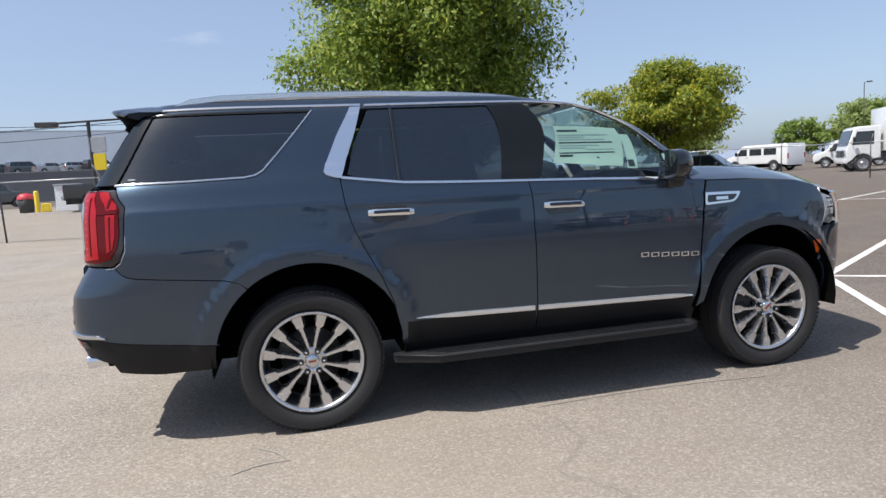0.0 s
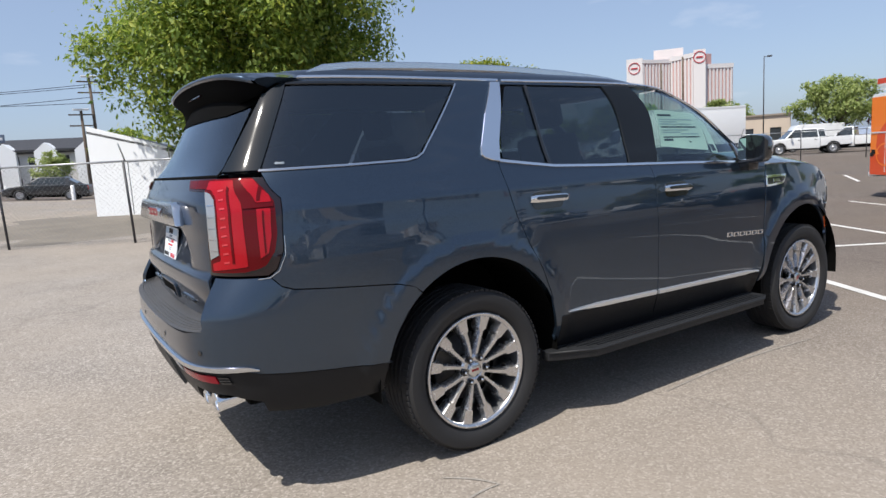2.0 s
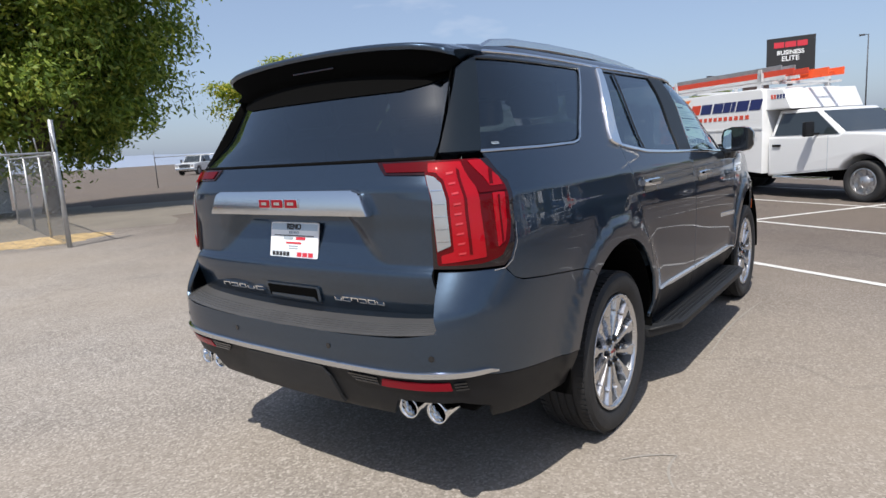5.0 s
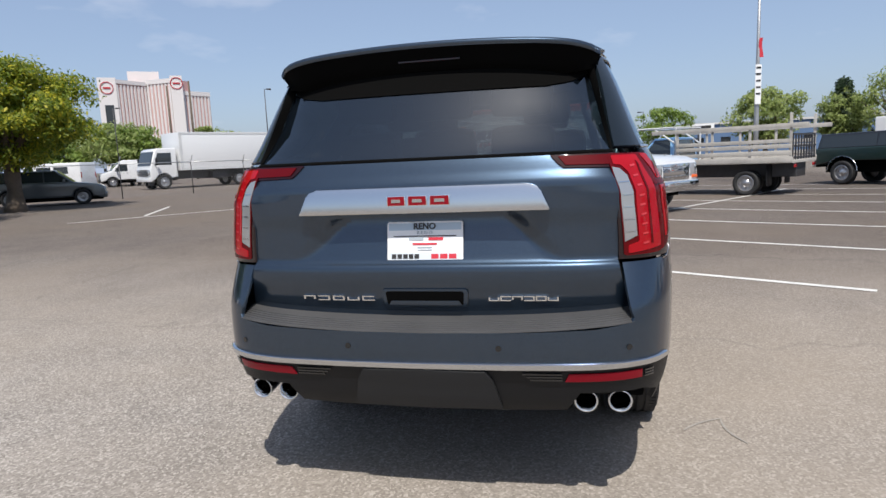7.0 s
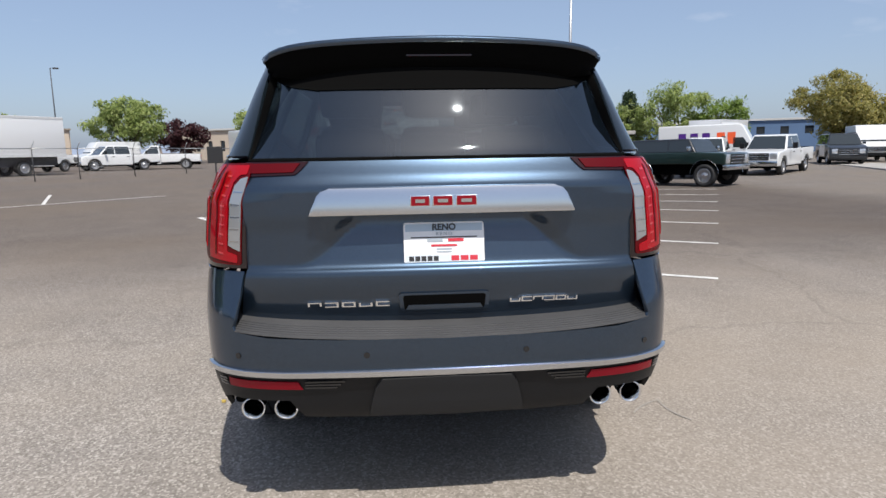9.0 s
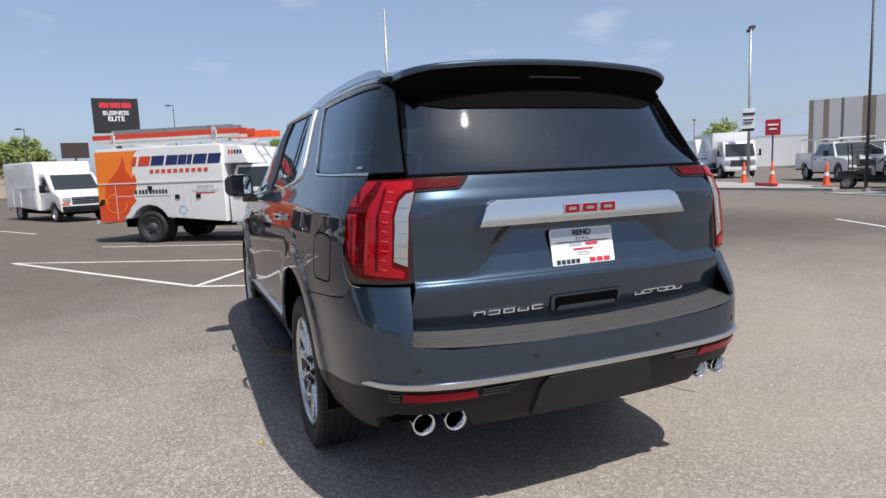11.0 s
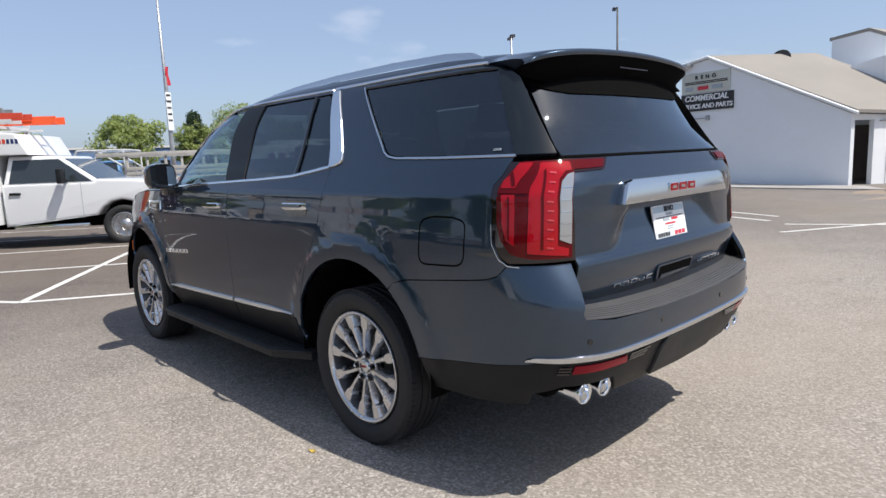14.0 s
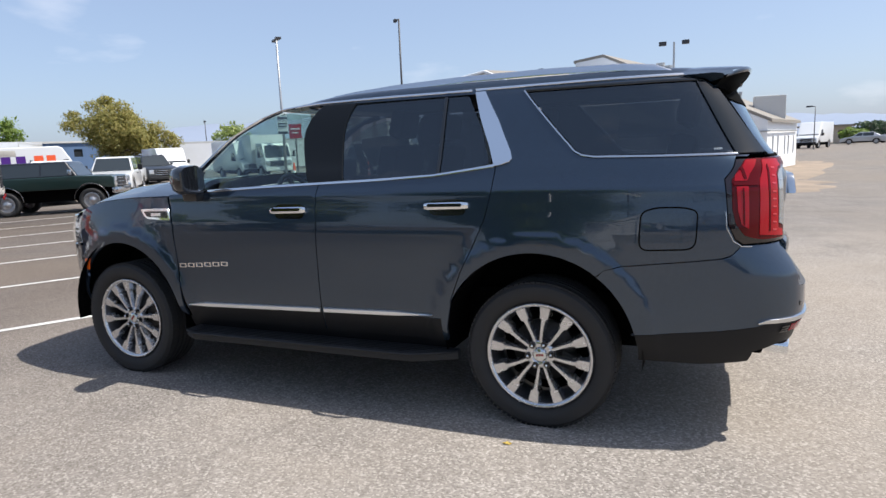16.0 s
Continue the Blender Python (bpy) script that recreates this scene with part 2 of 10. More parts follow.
def ground_z(x, y):
    """The lot lies level round the car, dips a little ahead of it to the right, rises gently towards its edges and more in the yard beyond the fence."""
    rise = 0.35 * math.tanh(0.024 * soft_ramp((abs(y + 6) - 10) / 2) / 0.35)
    yard = 0.42 / ((1 + math.exp(min(30, (23 - y) / 1.5))) * (1 + math.exp(max(-30, min(30, (x + 2) / 1.5)))))
    return rise + yard - 0.3 * math.tanh(0.026 * soft_ramp((x - 6) / 2) / 0.3) * math.exp(-(((y + 6) / 10) ** 2))


# ---- the parked sport utility: body surface ----
MID = 0.9
WIDTH = [(0.30, 0.90), (0.38, 0.938), (0.48, 0.970), (0.56, 0.991), (0.64, 1.0), (0.85, 1.006), (1.0, 1.010), (1.10, 1.007), (1.20, 0.998), (1.270, 0.9895), (1.292, 0.9885), (1.302, 0.9875), (1.314, 0.982), (1.36, 0.960), (1.44, 0.928), (1.47, 0.912), (1.84, 0.765), (1.88, 0.738), (1.91, 0.705), (1.93, 0.66)]
TAIL_SIDE = [(0.3, 1.20), (0.9, 1.225), (1.05, 1.215), (1.2, 1.212), (1.38, 1.20), (1.452, 1.165), (1.47, 1.152), (1.80, 0.965), (1.86, 0.93), (1.93, 0.80)]
TAIL_GATE = [(0.78, 1.18), (0.85, 1.195), (0.92, 1.215), (1.0, 1.235), (1.025, 1.234), (1.06, 1.207), (1.18, 1.205), (1.25, 1.215), (1.34, 1.215), (1.40, 1.19), (1.452, 1.165), (1.47, 1.152), (1.80, 0.965), (1.86, 0.93)]
TAIL_BUMPER = [(0.38, 1.13), (0.44, 1.22), (0.50, 1.258), (0.58, 1.285), (0.66, 1.312), (0.72, 1.318), (0.80, 1.316), (0.875, 1.306), (0.895, 1.296), (1.04, 1.205)]
NOSE_BODY = [(0.30, 3.84), (0.45, 3.94), (0.60, 3.98), (0.85, 3.99), (1.05, 3.975), (1.15, 3.935), (1.25, 3.86), (1.40, 3.66)]
NOSE_CABIN = [(1.20, 3.05), (1.30, 2.90), (1.36, 2.80), (1.497, 2.62), (1.675, 2.374), (1.776, 2.147), (1.852, 1.92), (1.90, 1.70), (1.93, 1.5)]
REAR_N, FRONT_N = 8.0, 5.5
AX_F, ARCH_Z = 3.071, 0.45


def curve_at(z, pts):
    """Smooth curve through (z, value) points."""
    zs, vs = np.array([p[0] for p in pts], float), np.array([p[1] for p in pts], float)
    z = np.clip(np.asarray(z, float), zs[0], zs[-1])
    d = np.diff(vs) / np.diff(zs)
    m = np.zeros(len(zs))
    m[0], m[-1] = d[0], d[-1]
    for i in range(1, len(zs) - 1):
        m[i] = 0 if d[i - 1] * d[i] <= 0 else 2 * d[i - 1] * d[i] / (d[i - 1] + d[i])
    k = np.clip(np.searchsorted(zs, z) - 1, 0, len(zs) - 2)
    h = zs[k + 1] - zs[k]
    s = (z - zs[k]) / h
    return (2 * s**3 - 3 * s**2 + 1) * vs[k] + (s**3 - 2 * s**2 + s) * h * m[k] + (3 * s**2 - 2 * s**3) * vs[k + 1] + (s**3 - s**2) * h * m[k + 1]


class Shell:
    """The outside of the body: a plan outline at every height. q runs in metres from the middle of the side, to the tail where it is
    positive and round the corner to the middle of the tail, and to the nose where it is negative."""
    RS, FS, ES = 2.07, 3.0, 0.95

    def __init__(self, tail=TAIL_SIDE, nose=NOSE_BODY, flares=True, dent=None):
        self.tail, self.nose, self.flares, self.dent = tail, nose, flares, dent

    def u_of(self, q):
        q = np.asarray(q, float)
        L = np.where(q > 0, self.RS, self.FS)
        a = np.abs(q)
        return np.sign(q) * np.where(a <= L, a / L, 1 + (a - L) / self.ES)

    def q_of(self, u):
        u = np.asarray(u, float)
        L = np.where(u > 0, self.RS, self.FS)
        a = np.abs(u)
        return np.sign(u) * np.where(a <= 1, a * L, L + (a - 1) * self.ES)

    def at(self, q, z):
        q, z = np.asarray(q, float), np.asarray(z, float)
        cr, cf = self.RS + self.ES, -self.FS - self.ES
        other = (q > cr) | (q < cf)
        u = self.u_of(np.where(q > cr, 2 * cr - q, np.where(q < cf, 2 * cf - q, q)))
        au = np.abs(u)
        qx, qy = np.where(au < 1, au, 1.0), np.where(au < 1, 1.0, 2 - au)
        n = np.where(u > 0, REAR_N, FRONT_N)
        r = (qx**n + np.abs(qy) ** n) ** (1 / n)
        px, py = qx / r, qy / r
        b = curve_at(z, WIDTH)
        a = np.where(u > 0, MID + curve_at(z, self.tail), curve_at(z, self.nose) - MID)
        x = np.where(u > 0, MID - a * px + 0.035 * py**2 * px**6, MID + a * px)
        y = py * b
        if self.flares:
            for cx, amp in ((0.0, 0.020), (AX_F, 0.028)):
                rr = np.hypot(x - cx, z - ARCH_Z)
                t, w = np.clip((0.655 - rr) / 0.045, 0, 1), np.clip((0.74 - rr) / 0.16, 0, 1)
                y = y + amp * (0.6 * t * t * (3 - 2 * t) + 0.4 * w * w * (3 - 2 * w)) * np.clip((z - 0.35) / 0.2, 0, 1)
        if self.dent is not None:
            x = x + self.dent(y, z)
        return x, np.where(other, -y, y)

    def q_side(self, x, z):
        """q of the point of the side at x."""
        x, z = float(x), float(z)
        lo, hi = (0.0, self.RS * 1.03) if x < MID else (-self.FS * 1.03, 0.0)
        for _ in range(40):
            m = (lo + hi) / 2
            if float(self.at(m, z)[0]) > x:
                lo = m
            else:
                hi = m
        return (lo + hi) / 2

    def q_tail(self, y, z):
        """q of the point of the tail at y (0 to the half width)."""
        v = abs(float(y)) / float(curve_at(z, WIDTH))
        v = v / max(1e-6, (1 - v**REAR_N)) ** (1 / REAR_N)
        return float(self.q_of(2 - v if v < 1 else 1 / v)) if v > 0 else self.RS + self.ES

    def points(self, q, z, off=0.0):
        """Places and outward normals on the left side (y positive)."""
        e = 0.004
        q, z = np.asarray(q, float), np.asarray(z, float)
        P = lambda a, b: np.stack([*self.at(a, b), b], axis=-1)
        du, dz = P(q + e, z) - P(q - e, z), P(q, z + e) - P(q, z - e)
        n = np.cross(du, dz)
        n /= np.maximum(np.linalg.norm(n, axis=-1, keepdims=True), 1e-9)
        return P(q, z) + n * off, n


def resample(poly, step, closed=True):
    out = []
    for i in range(len(poly) if closed else len(poly) - 1):
        a, b = np.array(poly[i], float), np.array(poly[(i + 1) % len(poly)], float)
        k = max(1, int(math.ceil(np.linalg.norm(b - a) / step)))
        out += [tuple(a + (b - a) * j / k) for j in range(k)]
    return out if closed else out + [tuple(poly[-1])]


def rounded(poly, r, steps=4):
    """Rounds the corners of a polygon."""
    out, n = [], len(poly)
    for i in range(n):
        p, a, b = (np.array(poly[j % n], float) for j in (i, i - 1, i + 1))
        la, lb = np.linalg.norm(a - p), np.linalg.norm(b - p)
        k = min(r, la * 0.45, lb * 0.45)
        s, e = p + (a - p) / max(la, 1e-9) * k, p + (b - p) / max(lb, 1e-9) * k
        out += [tuple((1 - t) ** 2 * s + 2 * t * (1 - t) * p + t * t * e) for t in (j / steps for j in range(steps + 1))]
    return out


def inset(poly, d):
    """Moves a polygon's edges inward by d."""
    P = np.array(poly, float)
    area = 0.5 * np.sum(P[:, 0] * np.roll(P[:, 1], -1) - np.roll(P[:, 0], -1) * P[:, 1])
    s = 1.0 if area > 0 else -1.0
    e = np.roll(P, -1, axis=0) - P
    e /= np.maximum(np.linalg.norm(e, axis=1, keepdims=True), 1e-9)
    nrm = np.stack([-e[:, 1], e[:, 0]], axis=1) * s
    m = nrm + np.roll(nrm, 1, axis=0)
    m /= np.maximum(np.sum(m * m, axis=1, keepdims=True), 0.5) / 2
    return [tuple(p) for p in P + m * d]


def fill(poly, step):
    """Triangles over a polygon, with inner points on a grid."""
    P = np.array(poly)
    x0, z0 = P.min(axis=0)
    x1, z1 = P.max(axis=0)
    gx, gz = np.meshgrid(np.arange(x0 + step * 0.5, x1, step), np.arange(z0 + step * 0.5, z1, step))
    g = np.stack([gx.ravel(), gz.ravel()], axis=1)
    A, B = P, np.roll(P, -1, axis=0)
    inside = np.zeros(len(g), bool)
    dist = np.full(len(g), 1e9)
    for a, b in zip(A, B):
        cond = (a[1] > g[:, 1]) != (b[1] > g[:, 1])
        with np.errstate(divide="ignore", invalid="ignore"):
            xi = (b[0] - a[0]) * (g[:, 1] - a[1]) / (b[1] - a[1]) + a[0]
        inside ^= cond & (g[:, 0] < xi)
        ab = b - a
        t = np.clip(((g - a) @ ab) / max(ab @ ab, 1e-12), 0, 1)
        dist = np.minimum(dist, np.linalg.norm(g - (a + t[:, None] * ab), axis=1))
    g = g[inside & (dist > step * 0.35)]
    vs = [Vector(p) for p in P] + [Vector(p) for p in g]
    v, _, f, *_ = geometry.delaunay_2d_cdt(vs, [], [list(range(len(P)))], 1, 1e-5)
    return np.array([tuple(p) for p in v]), [tuple(t) for t in f]


def panel(name, shell, poly, sign, material, parent, label="", gap=0.0, step=0.05, off=0.0, depth=0.018, rim=None):
    """A skin over a polygon of (q, z) on the shell. sign: 1 left, -1 right. Its edge turns inward by depth."""
    poly = resample(poly, step * 0.7)
    if gap:
        poly = inset(poly, gap)
    v2, faces = fill(poly, step)
    if len(faces):
        a, b, c = (v2[i] for i in faces[0])
        ccw = (b[0] - a[0]) * (c[1] - a[1]) - (b[1] - a[1]) * (c[0] - a[0]) > 0
    pts, nrm = shell.points(v2[:, 0], v2[:, 1], off)
    m = np.array([1.0, sign, 1.0])
    pts, nrm = pts * m, nrm * m
    n0 = len(pts)
    t = pts[list(faces[0])]
    flip = np.dot(np.cross(t[1] - t[0], t[2] - t[0]), nrm[faces[0][0]]) < 0
    faces = [f[::-1] if flip else f for f in faces]
    count = {}
    for f in faces:
        for i in range(3):
            e = (f[i], f[(i + 1) % 3])
            count[e] = count.get(e, 0) + 1
    rimf, verts, normals, ids = [], list(pts), list(nrm), {}
    for a, b in count:
        if (b, a) not in count and depth:
            d = pts[b] - pts[a]
            o = np.cross(d, nrm[a])
            o /= max(np.linalg.norm(o), 1e-9)
            k = len(verts)
            verts += [pts[a], pts[b], pts[b] - nrm[b] * depth, pts[a] - nrm[a] * depth]
            normals += [(nrm[a] * 0.5 + o), (nrm[b] * 0.5 + o), o, o]
            rimf.append((k + 1, k, k + 3, k + 2))
    mats = [material] + ([rim] if rim else [])
    fm = [0] * len(faces) + [1 if rim else 0] * len(rimf)
    normals = [n / max(np.linalg.norm(n), 1e-9) for n in normals]
    return mesh_object(name, verts, faces + rimf, material, parent, True, label, normals, mats, fm)


def ribbon(name, shell, line, sign, material, parent, half=0.010, height=0.008, off=0.0, label="", ends=True):
    """A raised strip with a rounded section along a line of (q, z) on the shell."""
    line = resample(line, 0.03, closed=False)
    L = np.array(line)
    t = np.gradient(L, axis=0)
    t /= np.maximum(np.linalg.norm(t, axis=1, keepdims=True), 1e-9)
    side = np.stack([-t[:, 1], t[:, 0]], axis=1)
    prof = [(-1, -0.5), (-1, 0.3), (-0.75, 0.85), (0, 1.0), (0.75, 0.85), (1, 0.3), (1, -0.5)]
    halves = np.full(len(L), half) if np.isscalar(half) else np.interp(np.linspace(0, 1, len(L)), np.linspace(0, 1, len(half)), half)
    rows = []
    for a, h in prof:
        c = L + side * (halves * a)[:, None]
        p, n = shell.points(c[:, 0], c[:, 1], 0.0)
        rows.append((p + n * (off + height * h)) * np.array([1, sign, 1]))
    k, verts = len(L), [p for r in rows for p in r]
    faces = [(i * k + j, i * k + j + 1, (i + 1) * k + j + 1, (i + 1) * k + j) for i in range(len(prof) - 1) for j in range(k - 1)]
    if ends:
        faces += [tuple(i * k for i in range(len(prof))), tuple(i * k + k - 1 for i in reversed(range(len(prof))))]
    bm = bmesh.new()
    vs = [bm.verts.new(p) for p in verts]
    for f in faces:
        bm.faces.new([vs[i] for i in f])
    bmesh.ops.recalc_face_normals(bm, faces=bm.faces)
    return part(name, bm, material, parent, label, angle=50)


def gate_dent(y, z):
    """The plate's pocket in the tailgate, deeper under the bright bar."""
    w = np.clip((1.24 - z) / 0.17, 0, 1)
    edge = 0.40 + 0.155 * w
    m = np.clip((edge - np.abs(y)) / 0.10, 0, 1)
    m = m * m * (3 - 2 * m)
    crown = (0.145 * y**2 - 0.0115) * np.clip((z - 1.458) / 0.14, 0, 1)
    return 0.055 * m * np.clip((z - 1.055) / 0.17, 0, 1) * np.clip((1.262 - z) / 0.012, 0, 1) + crown


BODY, CABIN_SHELL = Shell(), Shell(nose=NOSE_CABIN, flares=False)
GATE, BUMPER = Shell(TAIL_GATE, flares=False, dent=gate_dent), Shell(TAIL_BUMPER)


def on_side(pts, shell=BODY):
    return [(shell.q_side(x, z), z) for x, z in pts]


def on_tail(pts, shell=GATE):
    return [(shell.q_tail(y, z), z) for y, z in pts]


def across(half, front=False):
    """Carries a half outline, from centre line to centre line, over to the other side of the car."""
    c = -Shell.FS - Shell.ES if front else Shell.RS + Shell.ES
    return list(half) + [(2 * c - q, z) for q, z in reversed(half) if abs(q - c) > 1e-6]


def arc(cx, cz, r, a0, a1, n=18, squash=1.0):
    return [(cx + r * math.cos(radians(a0 + (a1 - a0) * i / n)), cz + squash * r * math.sin(radians(a0 + (a1 - a0) * i / n))) for i in range(n + 1)]


suv = thing("suv", pose(0, 0, 0), "dark blue-grey full-size sport utility with chrome trim, parked on the asphalt", "car")

# near-black sheets added behind the panels, as painted shade in their gaps
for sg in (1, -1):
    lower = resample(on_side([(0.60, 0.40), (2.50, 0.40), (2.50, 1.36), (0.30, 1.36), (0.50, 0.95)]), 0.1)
    panel("door_gap_shade", BODY, lower, sg, BLACK_VOID, suv, step=0.12, off=-0.05, depth=0)
    panel("quarter_gap_shade", BODY, on_side([(0.30, 1.44), (-0.80, 1.44), (-0.95, 1.10), (-0.55, 1.0), (0.30, 1.08)]), sg, BLACK_VOID, suv, step=0.12, off=-0.05, depth=0)

DOOR_REAR = [(0.531, 0.45), (0.531, 0.524), (0.492, 0.702), (0.425, 0.87), (0.349, 1.019), (0.285, 1.16), (0.248, 1.303), (0.243, 1.367), (0.236, 1.44)]
BELT = [(0.236, 1.446), (0.40, 1.424), (0.60, 1.399), (0.95, 1.382), (1.36, 1.368), (1.80, 1.352), (2.10, 1.339), (2.38, 1.325)]


def belt_between(x0, x1):
    xs, zs = [p[0] for p in BELT], [p[1] for p in BELT]
    inner = [p for p in BELT if x0 < p[0] < x1]
    return [(x0, float(np.interp(x0, xs, zs)))] + inner + [(x1, float(np.interp(x1, xs, zs)))]


QUARTER = (
    arc(0.015, ARCH_Z, 0.535, 128, 8, 26)[::1]
    + [(0.522, 0.47), (0.531, 0.47)]
    + DOOR_REAR[1:]
    + [(0.300, 1.62), (0.372, 1.79), (0.398, 1.850), (0.118, 1.850), (-0.148, 1.545), (-0.185, 1.503), (-0.225, 1.480), (-0.285, 1.470), (-0.58, 1.464), (-0.952, 1.462)]
    + [(-0.948, 1.440), (-0.902, 1.352), (-0.922, 1.14), (-0.955, 1.065), (-0.985, 1.037), (-0.945, 0.992), (-0.90, 0.975), (-0.66, 0.950), (-0.43, 0.927), (-0.355, 0.905)]
)
QWIN = [(-0.958, 1.468), (-0.760, 1.846), (0.112, 1.846), (-0.152, 1.545), (-0.187, 1.507), (-0.226, 1.486), (-0.285, 1.476), (-0.58, 1.470)]
FENDER = (
    [(2.495, 0.47), (2.512, 0.70), (2.538, 0.94), (2.552, 1.10), (2.566, 1.22), (2.585, 1.300), (2.95, 1.292), (3.30, 1.265), (3.50, 1.222), (3.56, 1.185), (3.60, 1.02), (3.575, 0.93), (3.515, 0.70)]
    + arc(AX_F, ARCH_Z, 0.525, 25, 174, 30)
)
FRONT_DOOR = [(1.371, 0.45), (2.458, 0.45), (2.470, 0.531), (2.515, 0.75), (2.529, 0.90), (2.541, 1.084), (2.556, 1.22), (2.575, 1.315)] + belt_between(1.364, 2.38)[::-1] + [(1.366, 1.34), (1.374, 1.10)]
REAR_DOOR = DOOR_REAR + belt_between(0.243, 1.364)[1:] + [(1.366, 1.34), (1.374, 1.10), (1.371, 0.45)]
LAMP = [(-0.948, 1.444), (-0.902, 1.352), (-0.922, 1.14), (-0.955, 1.065), (-0.99, 1.040)]

for sg, nm in ((1, "left"), (-1, "right")):
    panel("quarter_panel", BODY, on_side(QUARTER), sg, PAINT, suv, gap=0.002, step=0.035)
    fd = panel("front_door", BODY, on_side(FRONT_DOOR), sg, PAINT, suv, "painted front door with a chrome handle", gap=0.003, step=0.045)
    rd = panel("rear_door", BODY, on_side(REAR_DOOR), sg, PAINT, suv, "painted rear door with a chrome handle", gap=0.003, step=0.045)
    fender = panel("fender", BODY, on_side(FENDER), sg, PAINT, suv, gap=0.002, step=0.04)
    # glass and its black surrounds
    panel("quarter_window", CABIN_SHELL, on_side(QWIN, CABIN_SHELL), sg, GLASS_DARK, suv, "dark tinted quarter window", gap=0.012, step=0.08, off=-0.006, depth=0.004)
    qb = on_side(QWIN, CABIN_SHELL)
    ribbon("quarter_window_trim", CABIN_SHELL, [qb[i] for i in (2, 3, 4, 5, 6, 7, 0)], sg, SATIN_CHROME, suv, half=0.006, height=0.006)
    ribbon("quarter_window_seal", CABIN_SHELL, [qb[0], qb[1], qb[2]], sg, GLOSS_BLACK, suv, half=0.008, height=0.004)
    dpil = on_side([(-0.955, 1.466), (-0.756, 1.850)], CABIN_SHELL) + [(CABIN_SHELL.q_tail(0.668, 1.835), 1.835), (CABIN_SHELL.q_tail(0.735, 1.466), 1.466)]
    panel("rear_pillar_cover", CABIN_SHELL, [dpil[0], dpil[1], dpil[2], dpil[3]], sg, PILLAR_BLACK, suv, "dark painted pillar cover", gap=0.004, step=0.05, off=0.004)
    # door glass
    rw = [(0.405, 1.432), (0.60, 1.404), (0.95, 1.388), (1.225, 1.378), (1.205, 1.842), (0.435, 1.846), (0.330, 1.64), (0.275, 1.46)]
    panel("rear_door_window", CABIN_SHELL, on_side(rounded(rw, 0.02), CABIN_SHELL), sg, GLASS_DARK, rd, "dark tinted door window", gap=0.004, step=0.08, off=-0.008, depth=0.004)
    ribbon("window_divider", CABIN_SHELL, on_side([(0.577, 1.408), (0.574, 1.842)], CABIN_SHELL), sg, GLOSS_BLACK, rd, half=0.011, height=0.006)
    fw = [(1.420, 1.369), (1.80, 1.357), (2.12, 1.343), (2.36, 1.332), (2.372, 1.46), (2.225, 1.595), (2.10, 1.690), (1.95, 1.775), (1.76, 1.822), (1.398, 1.842)]
    panel("front_door_window", CABIN_SHELL, on_side(rounded(fw, 0.015), CABIN_SHELL), sg, GLASS_CLEAR, fd, "clear door window", gap=0.004, step=0.08, off=-0.008, depth=0.004)
    bp = [(1.195, 1.376), (1.438, 1.366), (1.416, 1.848), (1.178, 1.848)]
    panel("door_pillar_cover", CABIN_SHELL, on_side(bp, CABIN_SHELL), sg, PILLAR_MATT, suv, step=0.06, off=0.001)
    mq = [(2.355, 1.330), (2.53, 1.318), (2.405, 1.452), (2.372, 1.462)]
    panel("mirror_patch", CABIN_SHELL, on_side(mq, CABIN_SHELL), sg, GLOSS_BLACK, suv, step=0.05, off=0.003)
    # bright trim round the side glass
    ribbon("belt_trim", BODY, on_side(belt_between(0.246, 2.40)), sg, CHROME, suv, half=0.0085, height=0.010)
    top = [(2.55, 1.335), (2.43, 1.462), (2.26, 1.612), (2.12, 1.715), (1.96, 1.798), (1.77, 1.842), (1.45, 1.862), (0.95, 1.868), (0.42, 1.867)]
    ribbon("upper_trim", CABIN_SHELL, on_side(top, CABIN_SHELL), sg, CHROME, suv, half=0.0065, height=0.008)
    ribbon("rear_upper_trim", CABIN_SHELL, on_side([(0.40, 1.870), (-0.30, 1.874), (-0.70, 1.872)], CABIN_SHELL), sg, CHROME, suv, half=0.0065, height=0.007)
    blade = [(0.335, 1.853), (0.396, 1.853), (0.345, 1.70), (0.280, 1.545), (0.244, 1.440), (0.205, 1.447), (0.160, 1.462), (0.146, 1.478), (0.158, 1.520), (0.240, 1.69)]
    panel("pillar_blade", CABIN_SHELL, on_side(blade, CABIN_SHELL), sg, CHROME, suv, "bright chrome pillar blade", step=0.03, off=0.012, depth=0.014)
    ap = on_side([(2.56, 1.33), (2.44, 1.462), (2.27, 1.612), (2.13, 1.715), (1.97, 1.80), (1.80, 1.846)], CABIN_SHELL)
    inner = [(-CABIN_SHELL.FS - 0.10, z) for z in (1.85, 1.77, 1.66, 1.55, 1.42, 1.30)]
    panel("windscreen_pillar", CABIN_SHELL, ap + inner, sg, PAINT, suv, step=0.05)
    # lower mouldings, lettering and handles
    for door, x0, x1, z0, z1 in ((rd, 0.560, 1.366, 0.590, 0.572), (fd, 1.376, 2.462, 0.571, 0.545)):
        panel("door_cladding", BODY, on_side([(x0, 0.452), (x1, 0.452), (x1, z1), (x0, z0)]), sg, SATIN_BLACK, door, "black lower door cladding", step=0.05, off=0.003, depth=0.006)
    mould = on_side([(0.612, 0.606), (1.356, 0.588)]), on_side([(1.382, 0.587), (2.455, 0.561)])
    ribbon("door_moulding", BODY, mould[0], sg, TRIM_CHROME, rd, half=[0.002, 0.015, 0.015, 0.015], height=0.016, label="chrome door moulding")
